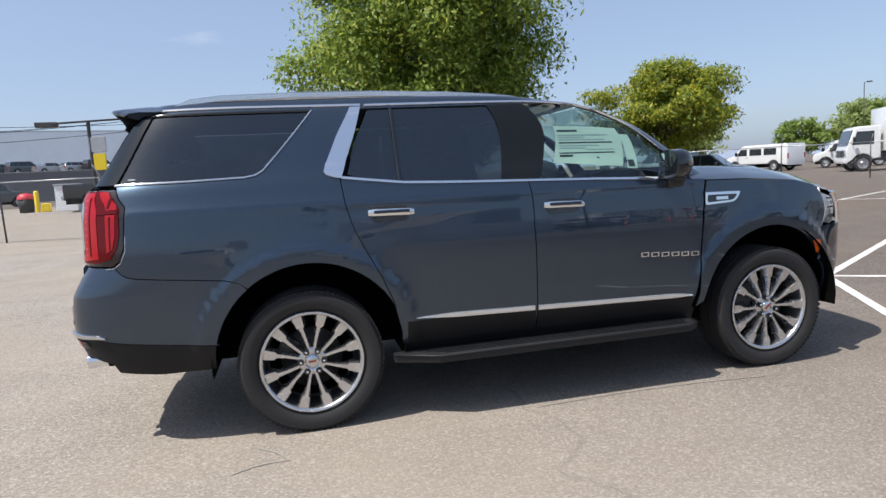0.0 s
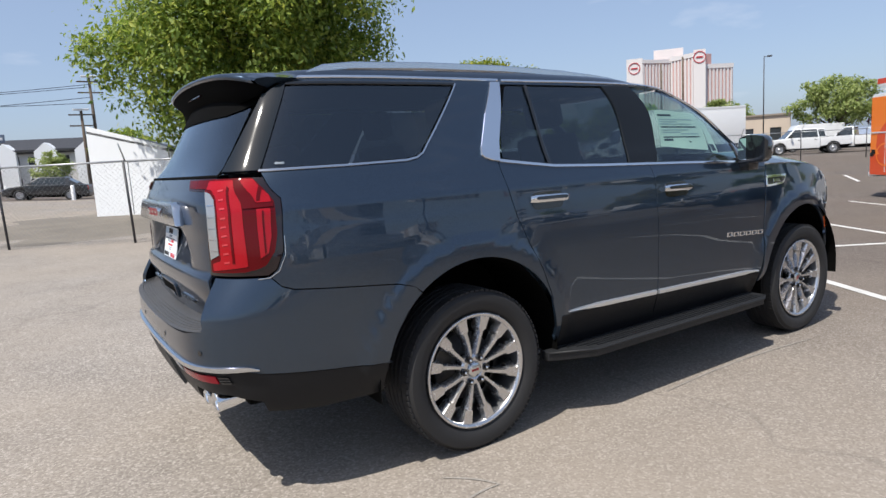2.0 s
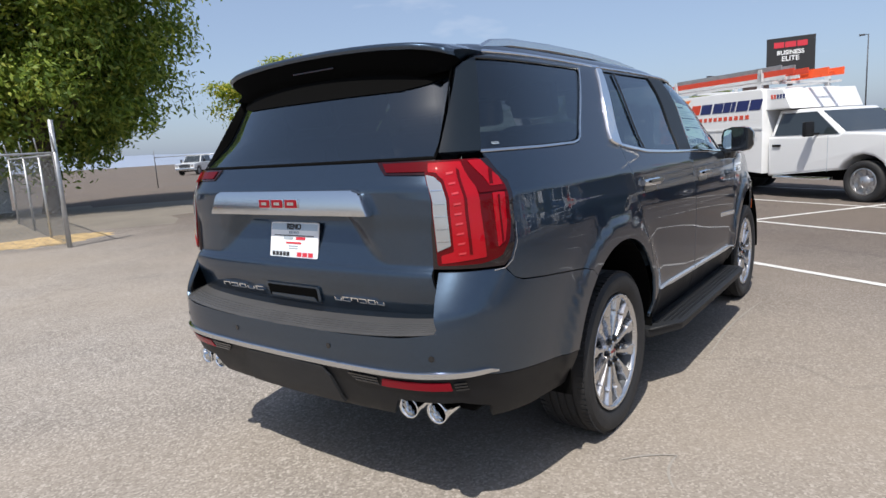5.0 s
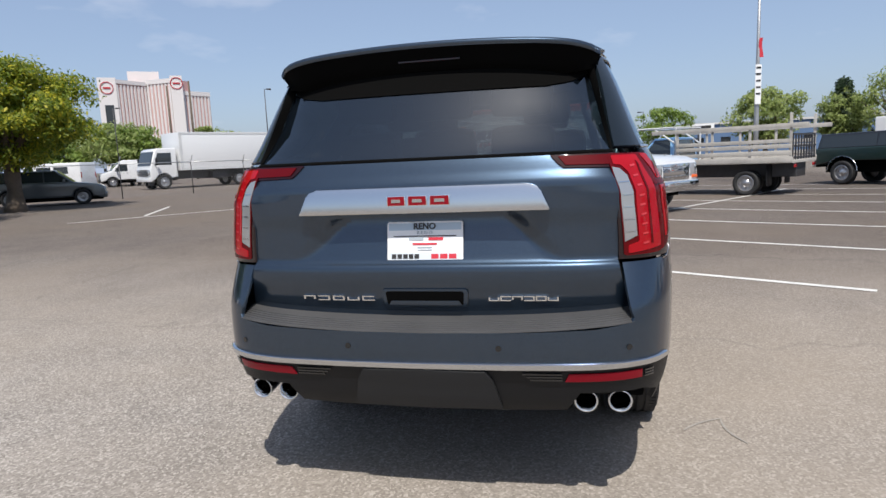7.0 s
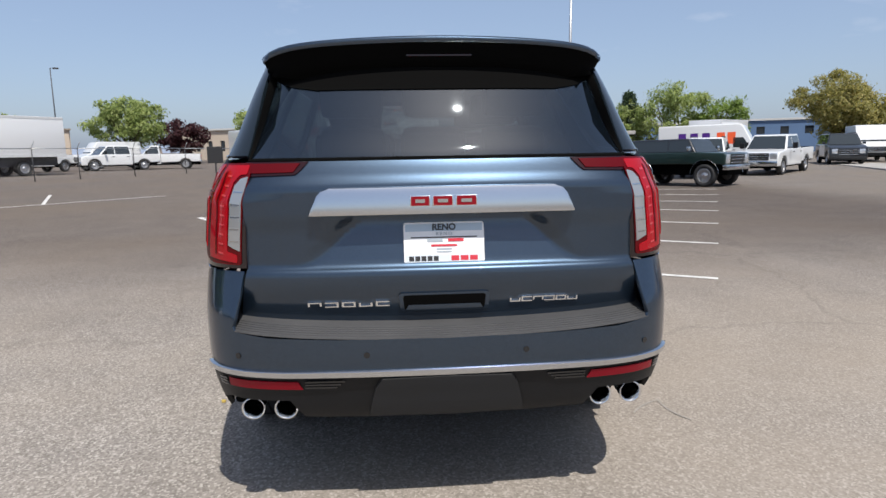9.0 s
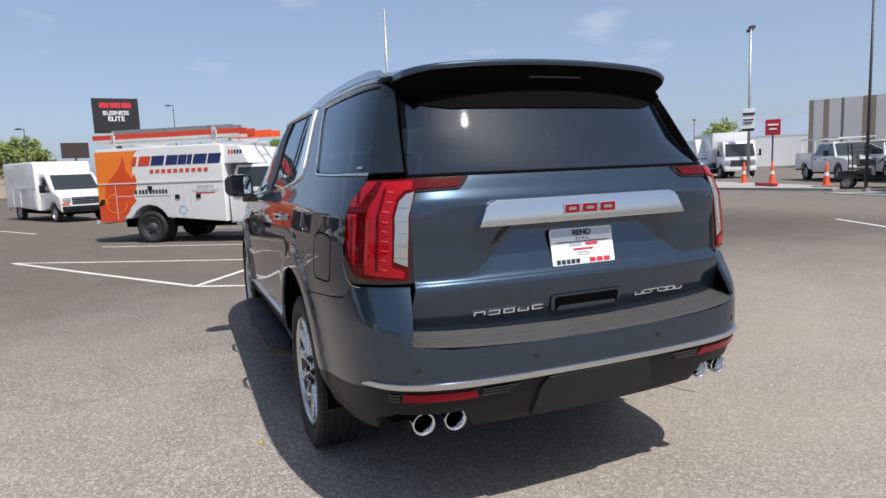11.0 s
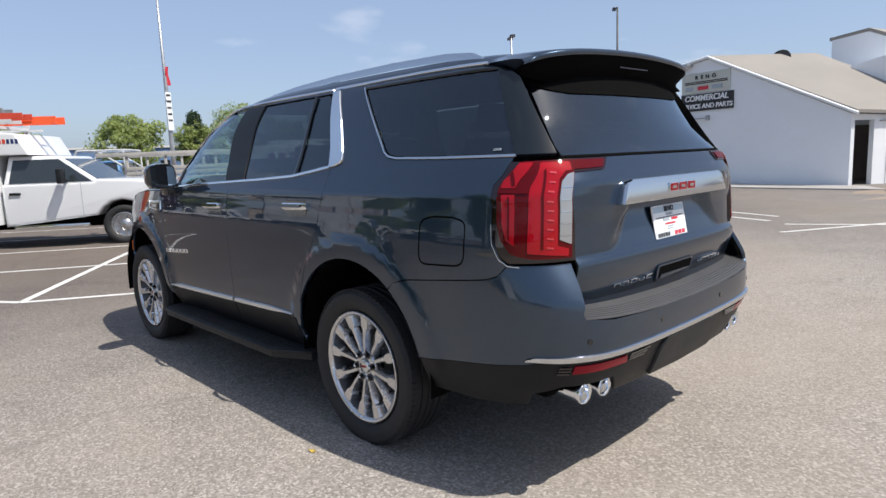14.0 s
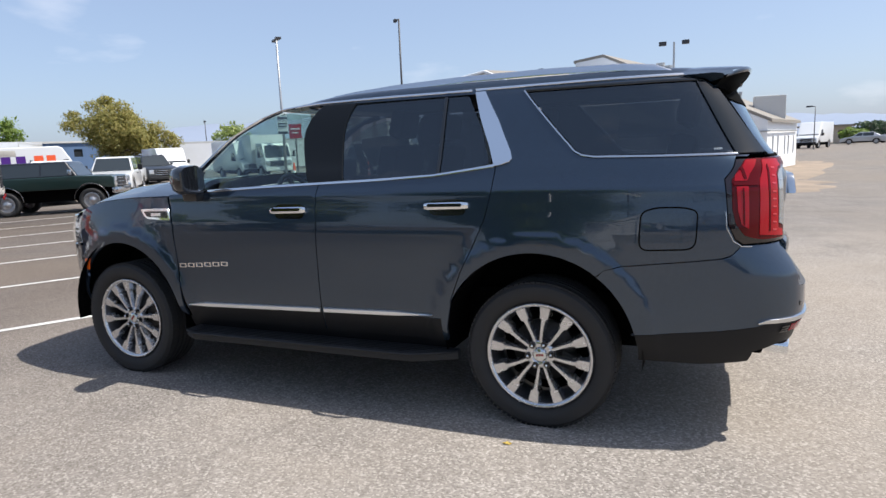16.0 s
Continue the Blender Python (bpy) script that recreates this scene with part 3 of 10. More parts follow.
    ribbon("door_moulding", BODY, mould[1], sg, TRIM_CHROME, fd, half=[0.015] * 8 + [0.004], height=0.016, label="chrome door moulding")
    for i in range(6):
        x = (2.085 + 0.073 * i) if sg < 0 else (2.505 - 0.073 * i)
        d = 0.056 if sg < 0 else -0.056
        zc = 0.8555 - 0.0045 * (i if sg < 0 else 5 - i)
        for b0, b1, c0, c1 in ((0, 1, -1, -0.62), (0, 1, 0.62, 1), (0, 0.16, -0.62, 0.62), (0.84, 1, -0.62, 0.62)):
            panel("letter_bar", BODY, on_side([(x + d * b0, zc + 0.0145 * c0), (x + d * b1, zc + 0.0145 * c0), (x + d * b1, zc + 0.0145 * c1), (x + d * b0, zc + 0.0145 * c1)]), sg, CHROME, fd, step=0.03, off=0.007, depth=0.008)
    for door, x0, zc in ((rd, 0.372, 1.236), (fd, 1.436, 1.212)):
        cup = rounded([(x0 + 0.02, zc - 0.055), (x0 + 0.24, zc - 0.055), (x0 + 0.24, zc + 0.035), (x0 + 0.02, zc + 0.035)], 0.045)
        panel("handle_cup", BODY, on_side(cup), sg, GLOSS_BLACK, door, step=0.04, off=0.0025, depth=0.004)
        hp, hn = BODY.points(np.linspace(BODY.q_side(x0, zc), BODY.q_side(x0 + 0.265, zc - 0.006), 9), np.linspace(zc, zc - 0.006, 9))
        bm = bmesh.new()
        rows = []
        for k, (p, n) in enumerate(zip(hp, hn)):
            s = k / 8
            o = 0.012 + 0.022 * math.sin(math.pi * min(1, max(0, s))) ** 0.5
            hh = 0.019 if 0 < k < 8 else 0.015
            rows.append([bm.verts.new(Vector(((p + n * (o + a)) * np.array([1, sg, 1])) + np.array([0, 0, b]))) for a, b in ((-0.010, -hh), (0.004, -hh), (0.009, -hh * 0.5), (0.009, hh * 0.5), (0.004, hh), (-0.010, hh))])
        for a, b in zip(rows, rows[1:]):
            for i in range(6):
                bm.faces.new((a[i], a[(i + 1) % 6], b[(i + 1) % 6], b[i]))
        bm.faces.new(rows[0]), bm.faces.new(rows[-1])
        bmesh.ops.recalc_face_normals(bm, faces=bm.faces)
        h = part("door_handle", bm, CHROME, door, "chrome pull handle", angle=40)
        inner_h = on_side(rounded([(x0 + 0.03, zc - 0.008), (x0 + 0.235, zc - 0.010), (x0 + 0.235, zc + 0.008), (x0 + 0.03, zc + 0.010)], 0.008))
        panel("handle_inlay", BODY, inner_h, sg, GLOSS_BLACK, h, step=0.04, off=0.0445, depth=0.003)
    # vent trim on the fender
    vent = on_side(rounded([(2.566, 1.222), (2.838, 1.216), (2.800, 1.165), (2.770, 1.150), (2.560, 1.140)], 0.015))
    panel("vent_frame", BODY, vent, sg, CHROME, fender, "chrome vent trim", step=0.03, off=0.010, depth=0.012)
    panel("vent_fill", BODY, on_side(rounded([(2.580, 1.204), (2.806, 1.200), (2.785, 1.172), (2.762, 1.162), (2.576, 1.156)], 0.01)), sg, GLOSS_BLACK, fender, step=0.03, off=0.012, depth=0.004)
    panel("vent_badge", BODY, on_side([(2.64, 1.170), (2.73, 1.168), (2.73, 1.188), (2.64, 1.190)]), sg, CHROME, fender, step=0.03, off=0.015, depth=0.003)
    # rear lamps that wrap round the corner
    inner_x = [(0.745, 1.046), (0.742, 1.20), (0.738, 1.35), (0.735, 1.447)]
    lamp_poly = on_side(LAMP) + [(BODY.q_tail(y, z), z) for y, z in inner_x]
    lamp = panel("rear_lamp", BODY, lamp_poly, sg, LAMP_SMOKE, suv, "wrap-around red rear lamp with a smoked edge", gap=0.004, step=0.035, off=0.004, depth=0.05)
    qi, qo = BODY.q_tail(0.745, 1.25), BODY.q_side(-0.905, 1.25)
    lamp_at = lambda pts: [(qi + (qo - qi) * u, z) for u, z in pts]
    lens = [(0.02, 1.440), (0.50, 1.440), (0.74, 1.395), (0.88, 1.345), (0.88, 1.21), (0.82, 1.14), (0.66, 1.085), (0.40, 1.062), (0.02, 1.062)]
    panel("red_lens", BODY, rounded(lamp_at(lens), 0.012), sg, LAMP_RED, lamp, step=0.03, off=0.008, depth=0.004)
    panel("clear_lens", BODY, lamp_at([(0.03, 1.115), (0.15, 1.135), (0.15, 1.36), (0.10, 1.385), (0.03, 1.392)]), sg, LAMP_WHITE, lamp, "clear reversing lens", step=0.03, off=0.011, depth=0.004)
    for pts in (
        [(0.05, 1.432), (0.34, 1.432), (0.43, 1.34), (0.44, 1.085), (0.06, 1.070), (0.06, 1.100), (0.17, 1.112), (0.18, 1.37), (0.12, 1.398), (0.05, 1.400)],
        [(0.58, 1.312), (0.81, 1.312), (0.79, 1.20), (0.72, 1.135), (0.58, 1.115)],
        [(0.40, 1.434), (0.52, 1.434), (0.82, 1.368), (0.84, 1.338), (0.60, 1.338)],
    ):
        panel("light_bar", BODY, rounded(lamp_at(pts), 0.006), sg, LAMP_BRIGHT, lamp, step=0.03, off=0.0105, depth=0.003)
    for pts in ([(0.44, 1.33), (0.86, 1.334), (0.86, 1.318), (0.44, 1.316)], [(0.66, 1.405), (0.72, 1.396), (0.66, 1.345), (0.60, 1.345)], [(0.30, 1.10), (0.325, 1.10), (0.325, 1.40), (0.30, 1.41)], [(0.67, 1.305), (0.70, 1.305), (0.69, 1.14), (0.66, 1.13)]):
        panel("lamp_divider", BODY, lamp_at(pts), sg, LAMP_RED, lamp, step=0.03, off=0.0125, depth=0.002)
    for k in range(9):
        z = 1.10 + 0.036 * k
        panel("light_dot", BODY, lamp_at([(0.21, z), (0.27, z + 0.003), (0.27, z + 0.010), (0.21, z + 0.007)]), sg, LAMP_DOT, lamp, step=0.02, off=0.0125, depth=0.001)
    for k in range(5):
        z = 1.15 + 0.046 * k
        panel("lens_step", BODY, lamp_at([(0.04, z), (0.14, z), (0.14, z + 0.004), (0.04, z + 0.004)]), sg, SATIN_CHROME, lamp, step=0.03, off=0.0125, depth=0.001)
    ribbon("lamp_edge", BODY, on_side([(-0.912, 1.20), (-0.918, 1.12), (-0.948, 1.058), (-0.985, 1.033), (-1.03, 1.030)]), sg, SATIN_CHROME, suv, half=0.003, height=0.003)
    # fuel flap on the left only
    if sg > 0:
        flap = on_side(rounded([(-0.52, 1.010), (-0.782, 1.020), (-0.790, 1.205), (-0.725, 1.222), (-0.60, 1.222), (-0.53, 1.20)], 0.05))
        ribbon("fuel_flap_gap", BODY, flap + flap[:1], sg, BLACK_VOID, suv, half=0.004, height=0.0012, ends=False)
    # headlamp, front bumper side, marker
    hl = on_side([(3.56, 1.185), (3.60, 1.02), (3.575, 0.955), (3.66, 0.935)]) + [(-Shell.FS - 0.06, 0.95), (-Shell.FS - 0.10, 1.12), (-Shell.FS + 0.02, 1.17)]
    headlamp = panel("headlamp", BODY, hl, sg, LAMP_WHITE, suv, "clear headlamp with chrome inside", gap=0.004, step=0.04, off=0.003, depth=0.05)
    for k in range(3):
        zc = 0.985 + 0.062 * k
        panel("headlamp_bar", BODY, on_side([(3.63, zc), (3.70, zc), (3.70, zc + 0.012), (3.63, zc + 0.012)]), sg, SATIN_BLACK, headlamp, step=0.03, off=0.006, depth=0.003)
    panel("side_marker", BODY, on_side(rounded([(3.445, 0.845), (3.520, 0.835), (3.505, 0.760), (3.478, 0.748)], 0.01)), sg, AMBER, suv, "amber side marker", step=0.03, off=0.006, depth=0.006)

fb = arc(AX_F, ARCH_Z, 0.525, -16, 25, 10)
fbp = [(-Shell.FS - Shell.ES, 0.30)] + on_side([(3.62, 0.30)] + fb[:-1] + [(3.515, 0.70), (3.575, 0.93), (3.66, 0.930)]) + [(-Shell.FS - Shell.ES, 0.93)]
panel("front_bumper", BODY, across(fbp, True), 1, PAINT, suv, gap=0.003, step=0.06)
panel("grille", BODY, across([(-Shell.FS - Shell.ES, 0.95), (-Shell.FS - 0.12, 0.95), (-Shell.FS - 0.12, 1.15), (-Shell.FS - Shell.ES, 1.15)], True), 1, CHROME, suv, "chrome mesh grille", step=0.06, off=0.01)

# bumper at the tail: painted upper, dark lower, trims
bump_top = [(0.762, 1.036), (0.775, 0.95), (0.790, 0.87), (0.80, 0.842), (0.790, 0.826), (0.66, 0.806), (0.40, 0.795), (0.0, 0.790)]


def on_bumper(pts):
    return [(BUMPER.q_tail(y, z), z) for y, z in pts]


seam = on_side([(-0.350, 0.903), (-0.43, 0.924), (-0.66, 0.947), (-0.90, 0.972), (-0.945, 0.989), (-0.985, 1.034)], BUMPER)
low = on_bumper([(0.0, 0.672), (0.60, 0.672), (0.86, 0.672)]) + on_side([(-1.06, 0.640), (-0.485, 0.575)], BUMPER)
archb = on_side(arc(0.015, ARCH_Z, 0.535, 166, 128.5, 12), BUMPER)
bc = panel("bumper_cover", BUMPER, across(low + archb + seam + on_bumper(bump_top)), 1, PAINT, suv, "painted rear bumper", step=0.035)
lowp = on_bumper([(0.0, 0.668), (0.60, 0.668), (0.86, 0.668)]) + on_side([(-1.06, 0.636), (-0.487, 0.571)] + arc(0.015, ARCH_Z, 0.535, 167, 182, 4), BUMPER)
lowp += on_side([(-0.80, 0.425), (-1.03, 0.450)], BUMPER) + on_bumper([(0.90, 0.500), (0.84, 0.545), (0.60, 0.545), (0.55, 0.465), (0.30, 0.455), (0.0, 0.455)])
panel("bumper_valance", BUMPER, across(lowp), 1, SATIN_BLACK, suv, "dark lower bumper", step=0.04, off=-0.002)
strip = on_side([(-1.065, 0.660), (-1.10, 0.668)], BUMPER) + on_bumper([(0.80, 0.671), (0.60, 0.666), (0.30, 0.663), (0.0, 0.662)])
ribbon("bumper_strip", BUMPER, across(strip), 1, SATIN_CHROME, suv, half=[0.005, 0.012] + [0.0135] * 18 + [0.012, 0.005], height=0.012, off=0.002, label="chrome bumper strip")
panel("hitch_cover", BUMPER, across(on_bumper([(0.0, 0.646), (0.245, 0.642), (0.272, 0.60), (0.300, 0.475), (0.0, 0.468)])), 1, DARK_PLASTIC, suv, "matt black hitch cover", step=0.05, off=0.012, depth=0.014)
for sg in (1, -1):
    refl = [(0.545, 0.600), (0.560, 0.634), (0.828, 0.640), (0.828, 0.605)]
    panel("reflector", BUMPER, on_bumper(refl), sg, REFLECTOR_RED, suv, "red bumper reflector", step=0.03, off=0.004, depth=0.004)
    for k in range(3):
        z = 0.604 + 0.0125 * k
        for y0, y1 in ((0.385 + 0.03 * (2 - k) / 2, 0.535), (0.838, 0.872)):
            panel("louvre", BUMPER, on_bumper([(y0, z), (y1, z), (y1, z + 0.0075), (y0, z + 0.0075)]), sg, GLOSS_BLACK, suv, step=0.03, off=0.005, depth=0.004)
    for y in (0.30, 0.78):
        p, n = BUMPER.points(BUMPER.q_tail(y, 0.735), 0.735, 0.001)
        bm = bmesh.new()
        cyl(bm, 0.0115, 0.002, look(p * np.array([1, sg, 1]), (p - n) * np.array([1, sg, 1])), 16)
        part("parking_sensor", bm, GLOSS_BLACK, suv)

# ribbed step pad between bumper and gate
ys = np.linspace(-0.80, 0.80, 41)


def pad_strip(d0, d1, dz):
    bm = bmesh.new()
    rows = []
    for y in ys:
        ztop = 0.790 + 0.036 * (abs(y) / 0.79) ** 2.2
        xb = float(BUMPER.at(BUMPER.q_tail(min(abs(y), 0.82), 0.80), 0.80)[0])
        rows.append([bm.verts.new(p) for p in ((xb + d0, y, ztop + 0.30 * d0), (xb + d0 + 0.001, y, ztop + 0.30 * d0 + dz), (xb + d1 - 0.001, y, ztop + 0.30 * d1 + dz), (xb + d1, y, ztop + 0.30 * d1))])
    for a, b in zip(rows, rows[1:]):
        for i in range(3):
            bm.faces.new((a[i], a[i + 1], b[i + 1], b[i]))
    return bm


pad = part("step_pad", pad_strip(0.0, 0.15, 0.0005), PAD_GREY, suv, "ribbed black step pad on the bumper")
for k in range(5):
    part("pad_rib", pad_strip(0.018 + 0.014 * k, 0.026 + 0.014 * k, 0.0045), PAD_GREY, pad)

# tailgate
gate_half = [(0.0, 1.448), (0.735, 1.448), (0.738, 1.35), (0.745, 1.05), (0.760, 0.98), (0.782, 0.880), (0.785, 0.855), (0.760, 0.838), (0.62, 0.828), (0.30, 0.820), (0.0, 0.818)]
tailgate = panel("tailgate", GATE, across(on_tail(gate_half)), 1, PAINT, suv, "painted tailgate", step=0.018)
gl = [(0.0, 1.462), (0.728, 1.462), (0.705, 1.56), (0.672, 1.70), (0.645, 1.80), (0.0, 1.815)]
panel("rear_window", GATE, across(on_tail(gl)), 1, GLASS_REAR, suv, "dark tinted rear window", step=0.08, off=-0.004, depth=0.004)
# the spoiler's dark mirror image on the glass, laid on as a black panel
panel("spoiler_reflection", GATE, across(on_tail([(0.0, 1.722), (0.48, 1.724), (0.58, 1.740), (0.655, 1.772), (0.642, 1.805), (0.0, 1.812)])), 1, BLACK_VOID, suv, "spoiler's dark reflection painted along the top of the rear window", step=0.06, off=0.001, depth=0.002)
for sg in (1, -1):
    ribbon("rear_window_seal", GATE, on_tail([(0.0, 1.455), (0.730, 1.455), (0.706, 1.56), (0.674, 1.70), (0.648, 1.80)]), sg, BLACK_VOID, suv, half=0.006, height=0.003)
    arm = [(0.500, 1.445), (0.738, 1.445), (0.738, 1.392), (0.548, 1.398), (0.525, 1.418)]
    armp = panel("gate_lamp", GATE, on_tail(arm), sg, LAMP_DARK, suv, "slim red lamp on the tailgate", step=0.03, off=0.006, depth=0.008)
    panel("gate_lamp_lens", GATE, on_tail([(0.530, 1.438), (0.733, 1.438), (0.733, 1.402), (0.556, 1.406)]), sg, LAMP_RED, armp, step=0.03, off=0.010, depth=0.004)
    # gap beside the gate
    ribbon("gate_gap", GATE, on_tail([(0.743, 1.45), (0.747, 1.05), (0.764, 0.97), (0.786, 0.87), (0.770, 0.840), (0.62, 0.824), (0.0, 0.813)]), sg, BLACK_VOID, suv, half=0.004, height=0.001, off=-0.004, ends=False)


def tail_solid(name, poly, thick, base, material, parent, label="", bevel=0.006, lean=0.0, z0=1.3):
    """A raised plate on the tailgate from (y, z) corners, with its base at x = -base."""
    bm = bmesh.new()
    m = Matrix(((0, -lean, -1, -base + lean * z0), (1, 0, 0, 0), (0, 1, 0, 0), (0, 0, 0, 1)))
    prism(bm, poly, 0, thick, m, bevel)
    return part(name, bm, material, parent, label, angle=35)


bar = [(-0.505, 1.246), (0.505, 1.246), (0.470, 1.322), (0.455, 1.340), (0.420, 1.352), (-0.420, 1.352), (-0.455, 1.340), (-0.470, 1.322)]
chrome_bar = tail_solid("chrome_bar", bar, 0.050, 1.198, SATIN_CHROME, suv, "wide satin chrome bar across the tailgate", 0.014, -0.10)
for y0, y1 in ((0.125, 0.050), (0.042, -0.036), (-0.045, -0.125)):
    tail_solid("emblem_block", [(y1, 1.278), (y0, 1.278), (y0, 1.318), (y1, 1.318)], 0.012, 1.244, CHROME, chrome_bar, "red emblem block with a chrome edge", 0.003)
    tail_solid("emblem_face", [(y1 + 0.004, 1.281), (y0 - 0.004, 1.281), (y0 - 0.004, 1.315), (y1 + 0.004, 1.315)], 0.003, 1.2545, EMBLEM_RED, chrome_bar, "", 0.0)
    tail_solid("emblem_slot", [(y1 + 0.020, 1.2915), (y0 - 0.020, 1.2915), (y0 - 0.020, 1.3045), (y1 + 0.020, 1.3045)], 0.003, 1.2560, SATIN_CHROME, chrome_bar, "", 0.0)
for base_y, width, count in ((0.522, 0.052, 5), (-0.255, 0.042, 6)):
    for k in range(count):
        y = base_y - k * (width + 0.0125 if count == 5 else width + 0.0035)
        zc = 0.905
        x = -float(GATE.at(GATE.q_tail(abs(y - width / 2), zc), zc)[0])
        bars = ((0, 1, -1, -0.55), (0, 1, 0.55, 1), (0, 0.15, -0.55, 0.55), (0.85, 1, -0.55, 0.55))
        for b0, b1, c0, c1 in [q for i, q in enumerate(bars) if i != (k * 2 + count) % 5]:
            tail_solid("letter_bar", [(y - width * b1, zc + 0.0105 * c0), (y - width * b0, zc + 0.0105 * c0), (y - width * b0, zc + 0.0105 * c1), (y - width * b1, zc + 0.0105 * c1)], 0.012, x - 0.004, CHROME, suv, "chrome letter-sized bar", 0.0, 0.25, zc)
grip = tail_solid("grip_frame", rounded([(-0.172, 0.868), (0.172, 0.868), (0.178, 0.945), (-0.178, 0.945)], 0.02), 0.016, 1.205, PAINT, suv, "recessed tailgate grip", 0.004, 0.22, 0.905)
# near-black plate paints the shade of the grip's recess
tail_solid("grip_well_shade", rounded([(-0.155, 0.876), (0.155, 0.876), (0.160, 0.936), (-0.160, 0.936)], 0.012), 0.002, 1.2205, BLACK_VOID, grip, "", 0.0, 0.22, 0.905)
tail_solid("grip_lip", [(-0.150, 0.877), (0.150, 0.877), (0.138, 0.897), (-0.138, 0.897)], 0.004, 1.2225, PAINT, grip, "", 0.001, 0.22, 0.905)

# dealer's plate
plate = tail_solid("dealer_plate", rounded([(-0.155, -0.080), (0.155, -0.080), (0.155, 0.080), (-0.155, 0.080)], 0.012), 0.006, 0.0, WHITE_PLATE, suv, "white dealer plate with red and black print", 0.0015)
plate.matrix_basis = Matrix.Translation((-1.186, -0.004, 1.130)) @ Matrix.Rotation(radians(10.5), 4, "Y")


def plate_bar(y0, y1, z0, z1, m, d=0.0012):
    bm = bmesh.new()
    box(bm, -0.0062 - d, -0.0058, y0, y1, z0, z1)
    return part("print_bar", bm, m, plate)


plate_bar(-0.148, 0.148, 0.045, 0.073, mat("plate_blue", (0.42, 0.52, 0.62), 0.4))
plate_bar(-0.148, 0.148, -0.073, -0.044, mat("plate_grey", (0.62, 0.68, 0.74), 0.4))
plate_bar(-0.128, 0.128, 0.0195, 0.0235, INK)
for k, (y0, y1, z, h, m) in enumerate([(-0.075, -0.015, 0.004, 0.012, INK_RED), (0.005, 0.065, 0.004, 0.012, INK_GREY), (-0.050, 0.050, -0.014, 0.008, INK_RED), (-0.03, 0.03, -0.026, 0.005, INK_GREY), (-0.03, 0.03, -0.036, 0.004, INK_GREY)]):
    plate_bar(y0, y1, z, z + h, m, 0.002)


def word(text, size, m, material, parent=None, name="letter", depth=0.0015, align="CENTER", shear=0.0, bold=0.0):
    """Flat lettering in the built-in font, standing in the local xy plane of m, turned to a mesh."""
    cu = bpy.data.curves.new(name, "FONT")
    cu.body, cu.size, cu.extrude, cu.align_x, cu.align_y, cu.shear, cu.offset = text, size, depth, align, "CENTER", shear, bold
    tmp = bpy.data.objects.new(name, cu)
    scene.collection.objects.link(tmp)
    me = bpy.data.meshes.new_from_object(tmp.evaluated_get(bpy.context.evaluated_depsgraph_get()))
    bpy.data.objects.remove(tmp)
    bm = bmesh.new()
    bm.from_mesh(me)
    bpy.data.meshes.remove(me)
    left, spans = set(bm.verts), []
    while left:
        todo, isle = [left.pop()], []
        while todo:
            v = todo.pop()
            isle.append(v)
            for e in v.link_edges:
                w = e.other_vert(v)
                if w in left:
                    left.remove(w)
                    todo.append(w)
        # parts of one letter stand over each other
        spans.append([min(v.co.x - shear * v.co.y for v in isle), max(v.co.x - shear * v.co.y for v in isle), isle])
    spans.sort(key=lambda q: q[0])
    letters = []
    for lo, hi, isle in spans:
        if letters and lo < letters[-1][0] - 0.12 * size:
            letters[-1] = (max(hi, letters[-1][0]), letters[-1][1] + isle)
        else:
            letters.append((hi, isle))
    for hi, isle in letters:
        one, at = bmesh.new(), {}
        for v in isle:
            at[v] = one.verts.new(v.co)
        for f in {f for v in isle for f in v.link_faces}:
            one.faces.new([at[v] for v in f.verts])
        part(name, one, material, parent).matrix_basis = m
    bm.free()


FACE_BACK = Matrix(((0, 0, -1, 0), (-1, 0, 0, 0), (0, 1, 0, 0), (0, 0, 0, 1)))
word("RENO", 0.034, Matrix.Translation((-0.0085, 0.0, 0.0595)) @ FACE_BACK, INK, plate, bold=0.001)
word("R E N O", 0.018, Matrix.Translation((-0.0075, 0.0, 0.0345)) @ FACE_BACK, INK_GREY, plate)
for k in range(5):
    plate_bar(0.117 - 0.0235 * k, 0.136 - 0.0235 * k, -0.069, -0.050, INK, 0.002)
for k in range(3):
    plate_bar(-0.056 - 0.036 * k, -0.026 - 0.036 * k, -0.069, -0.050, INK_RED, 0.002)

# spoiler over the rear window
bm = bmesh.new()
NY = 33
rows = []
for j in range(NY):
    v = -1 + 2 * j / (NY - 1)
    y = 0.735 * v
    e = abs(v) ** 9
    xt = -1.045 + 0.050 * v * v + 0.10 * e
    zr = 1.938 - 0.046 * v * v - 0.030 * e
    zt = 1.921 - 0.034 * v * v - 0.024 * e
    y *= 1 - 0.02 * e
    rows.append([bm.verts.new(p) for p in ((-0.60, y * 0.985, zr + 0.006), (-0.80, y, zr + 0.006), (xt + 0.06, y * 0.975, zt + 0.008), (xt + 0.012, y * 0.97, zt + 0.002), (xt, y * 0.97, zt - 0.009), (xt + 0.012, y * 0.97, zt - 0.022))])
for a, b in zip(rows, rows[1:]):
    for i in range(5):
        bm.faces.new((a[i], b[i], b[i + 1], a[i + 1]))
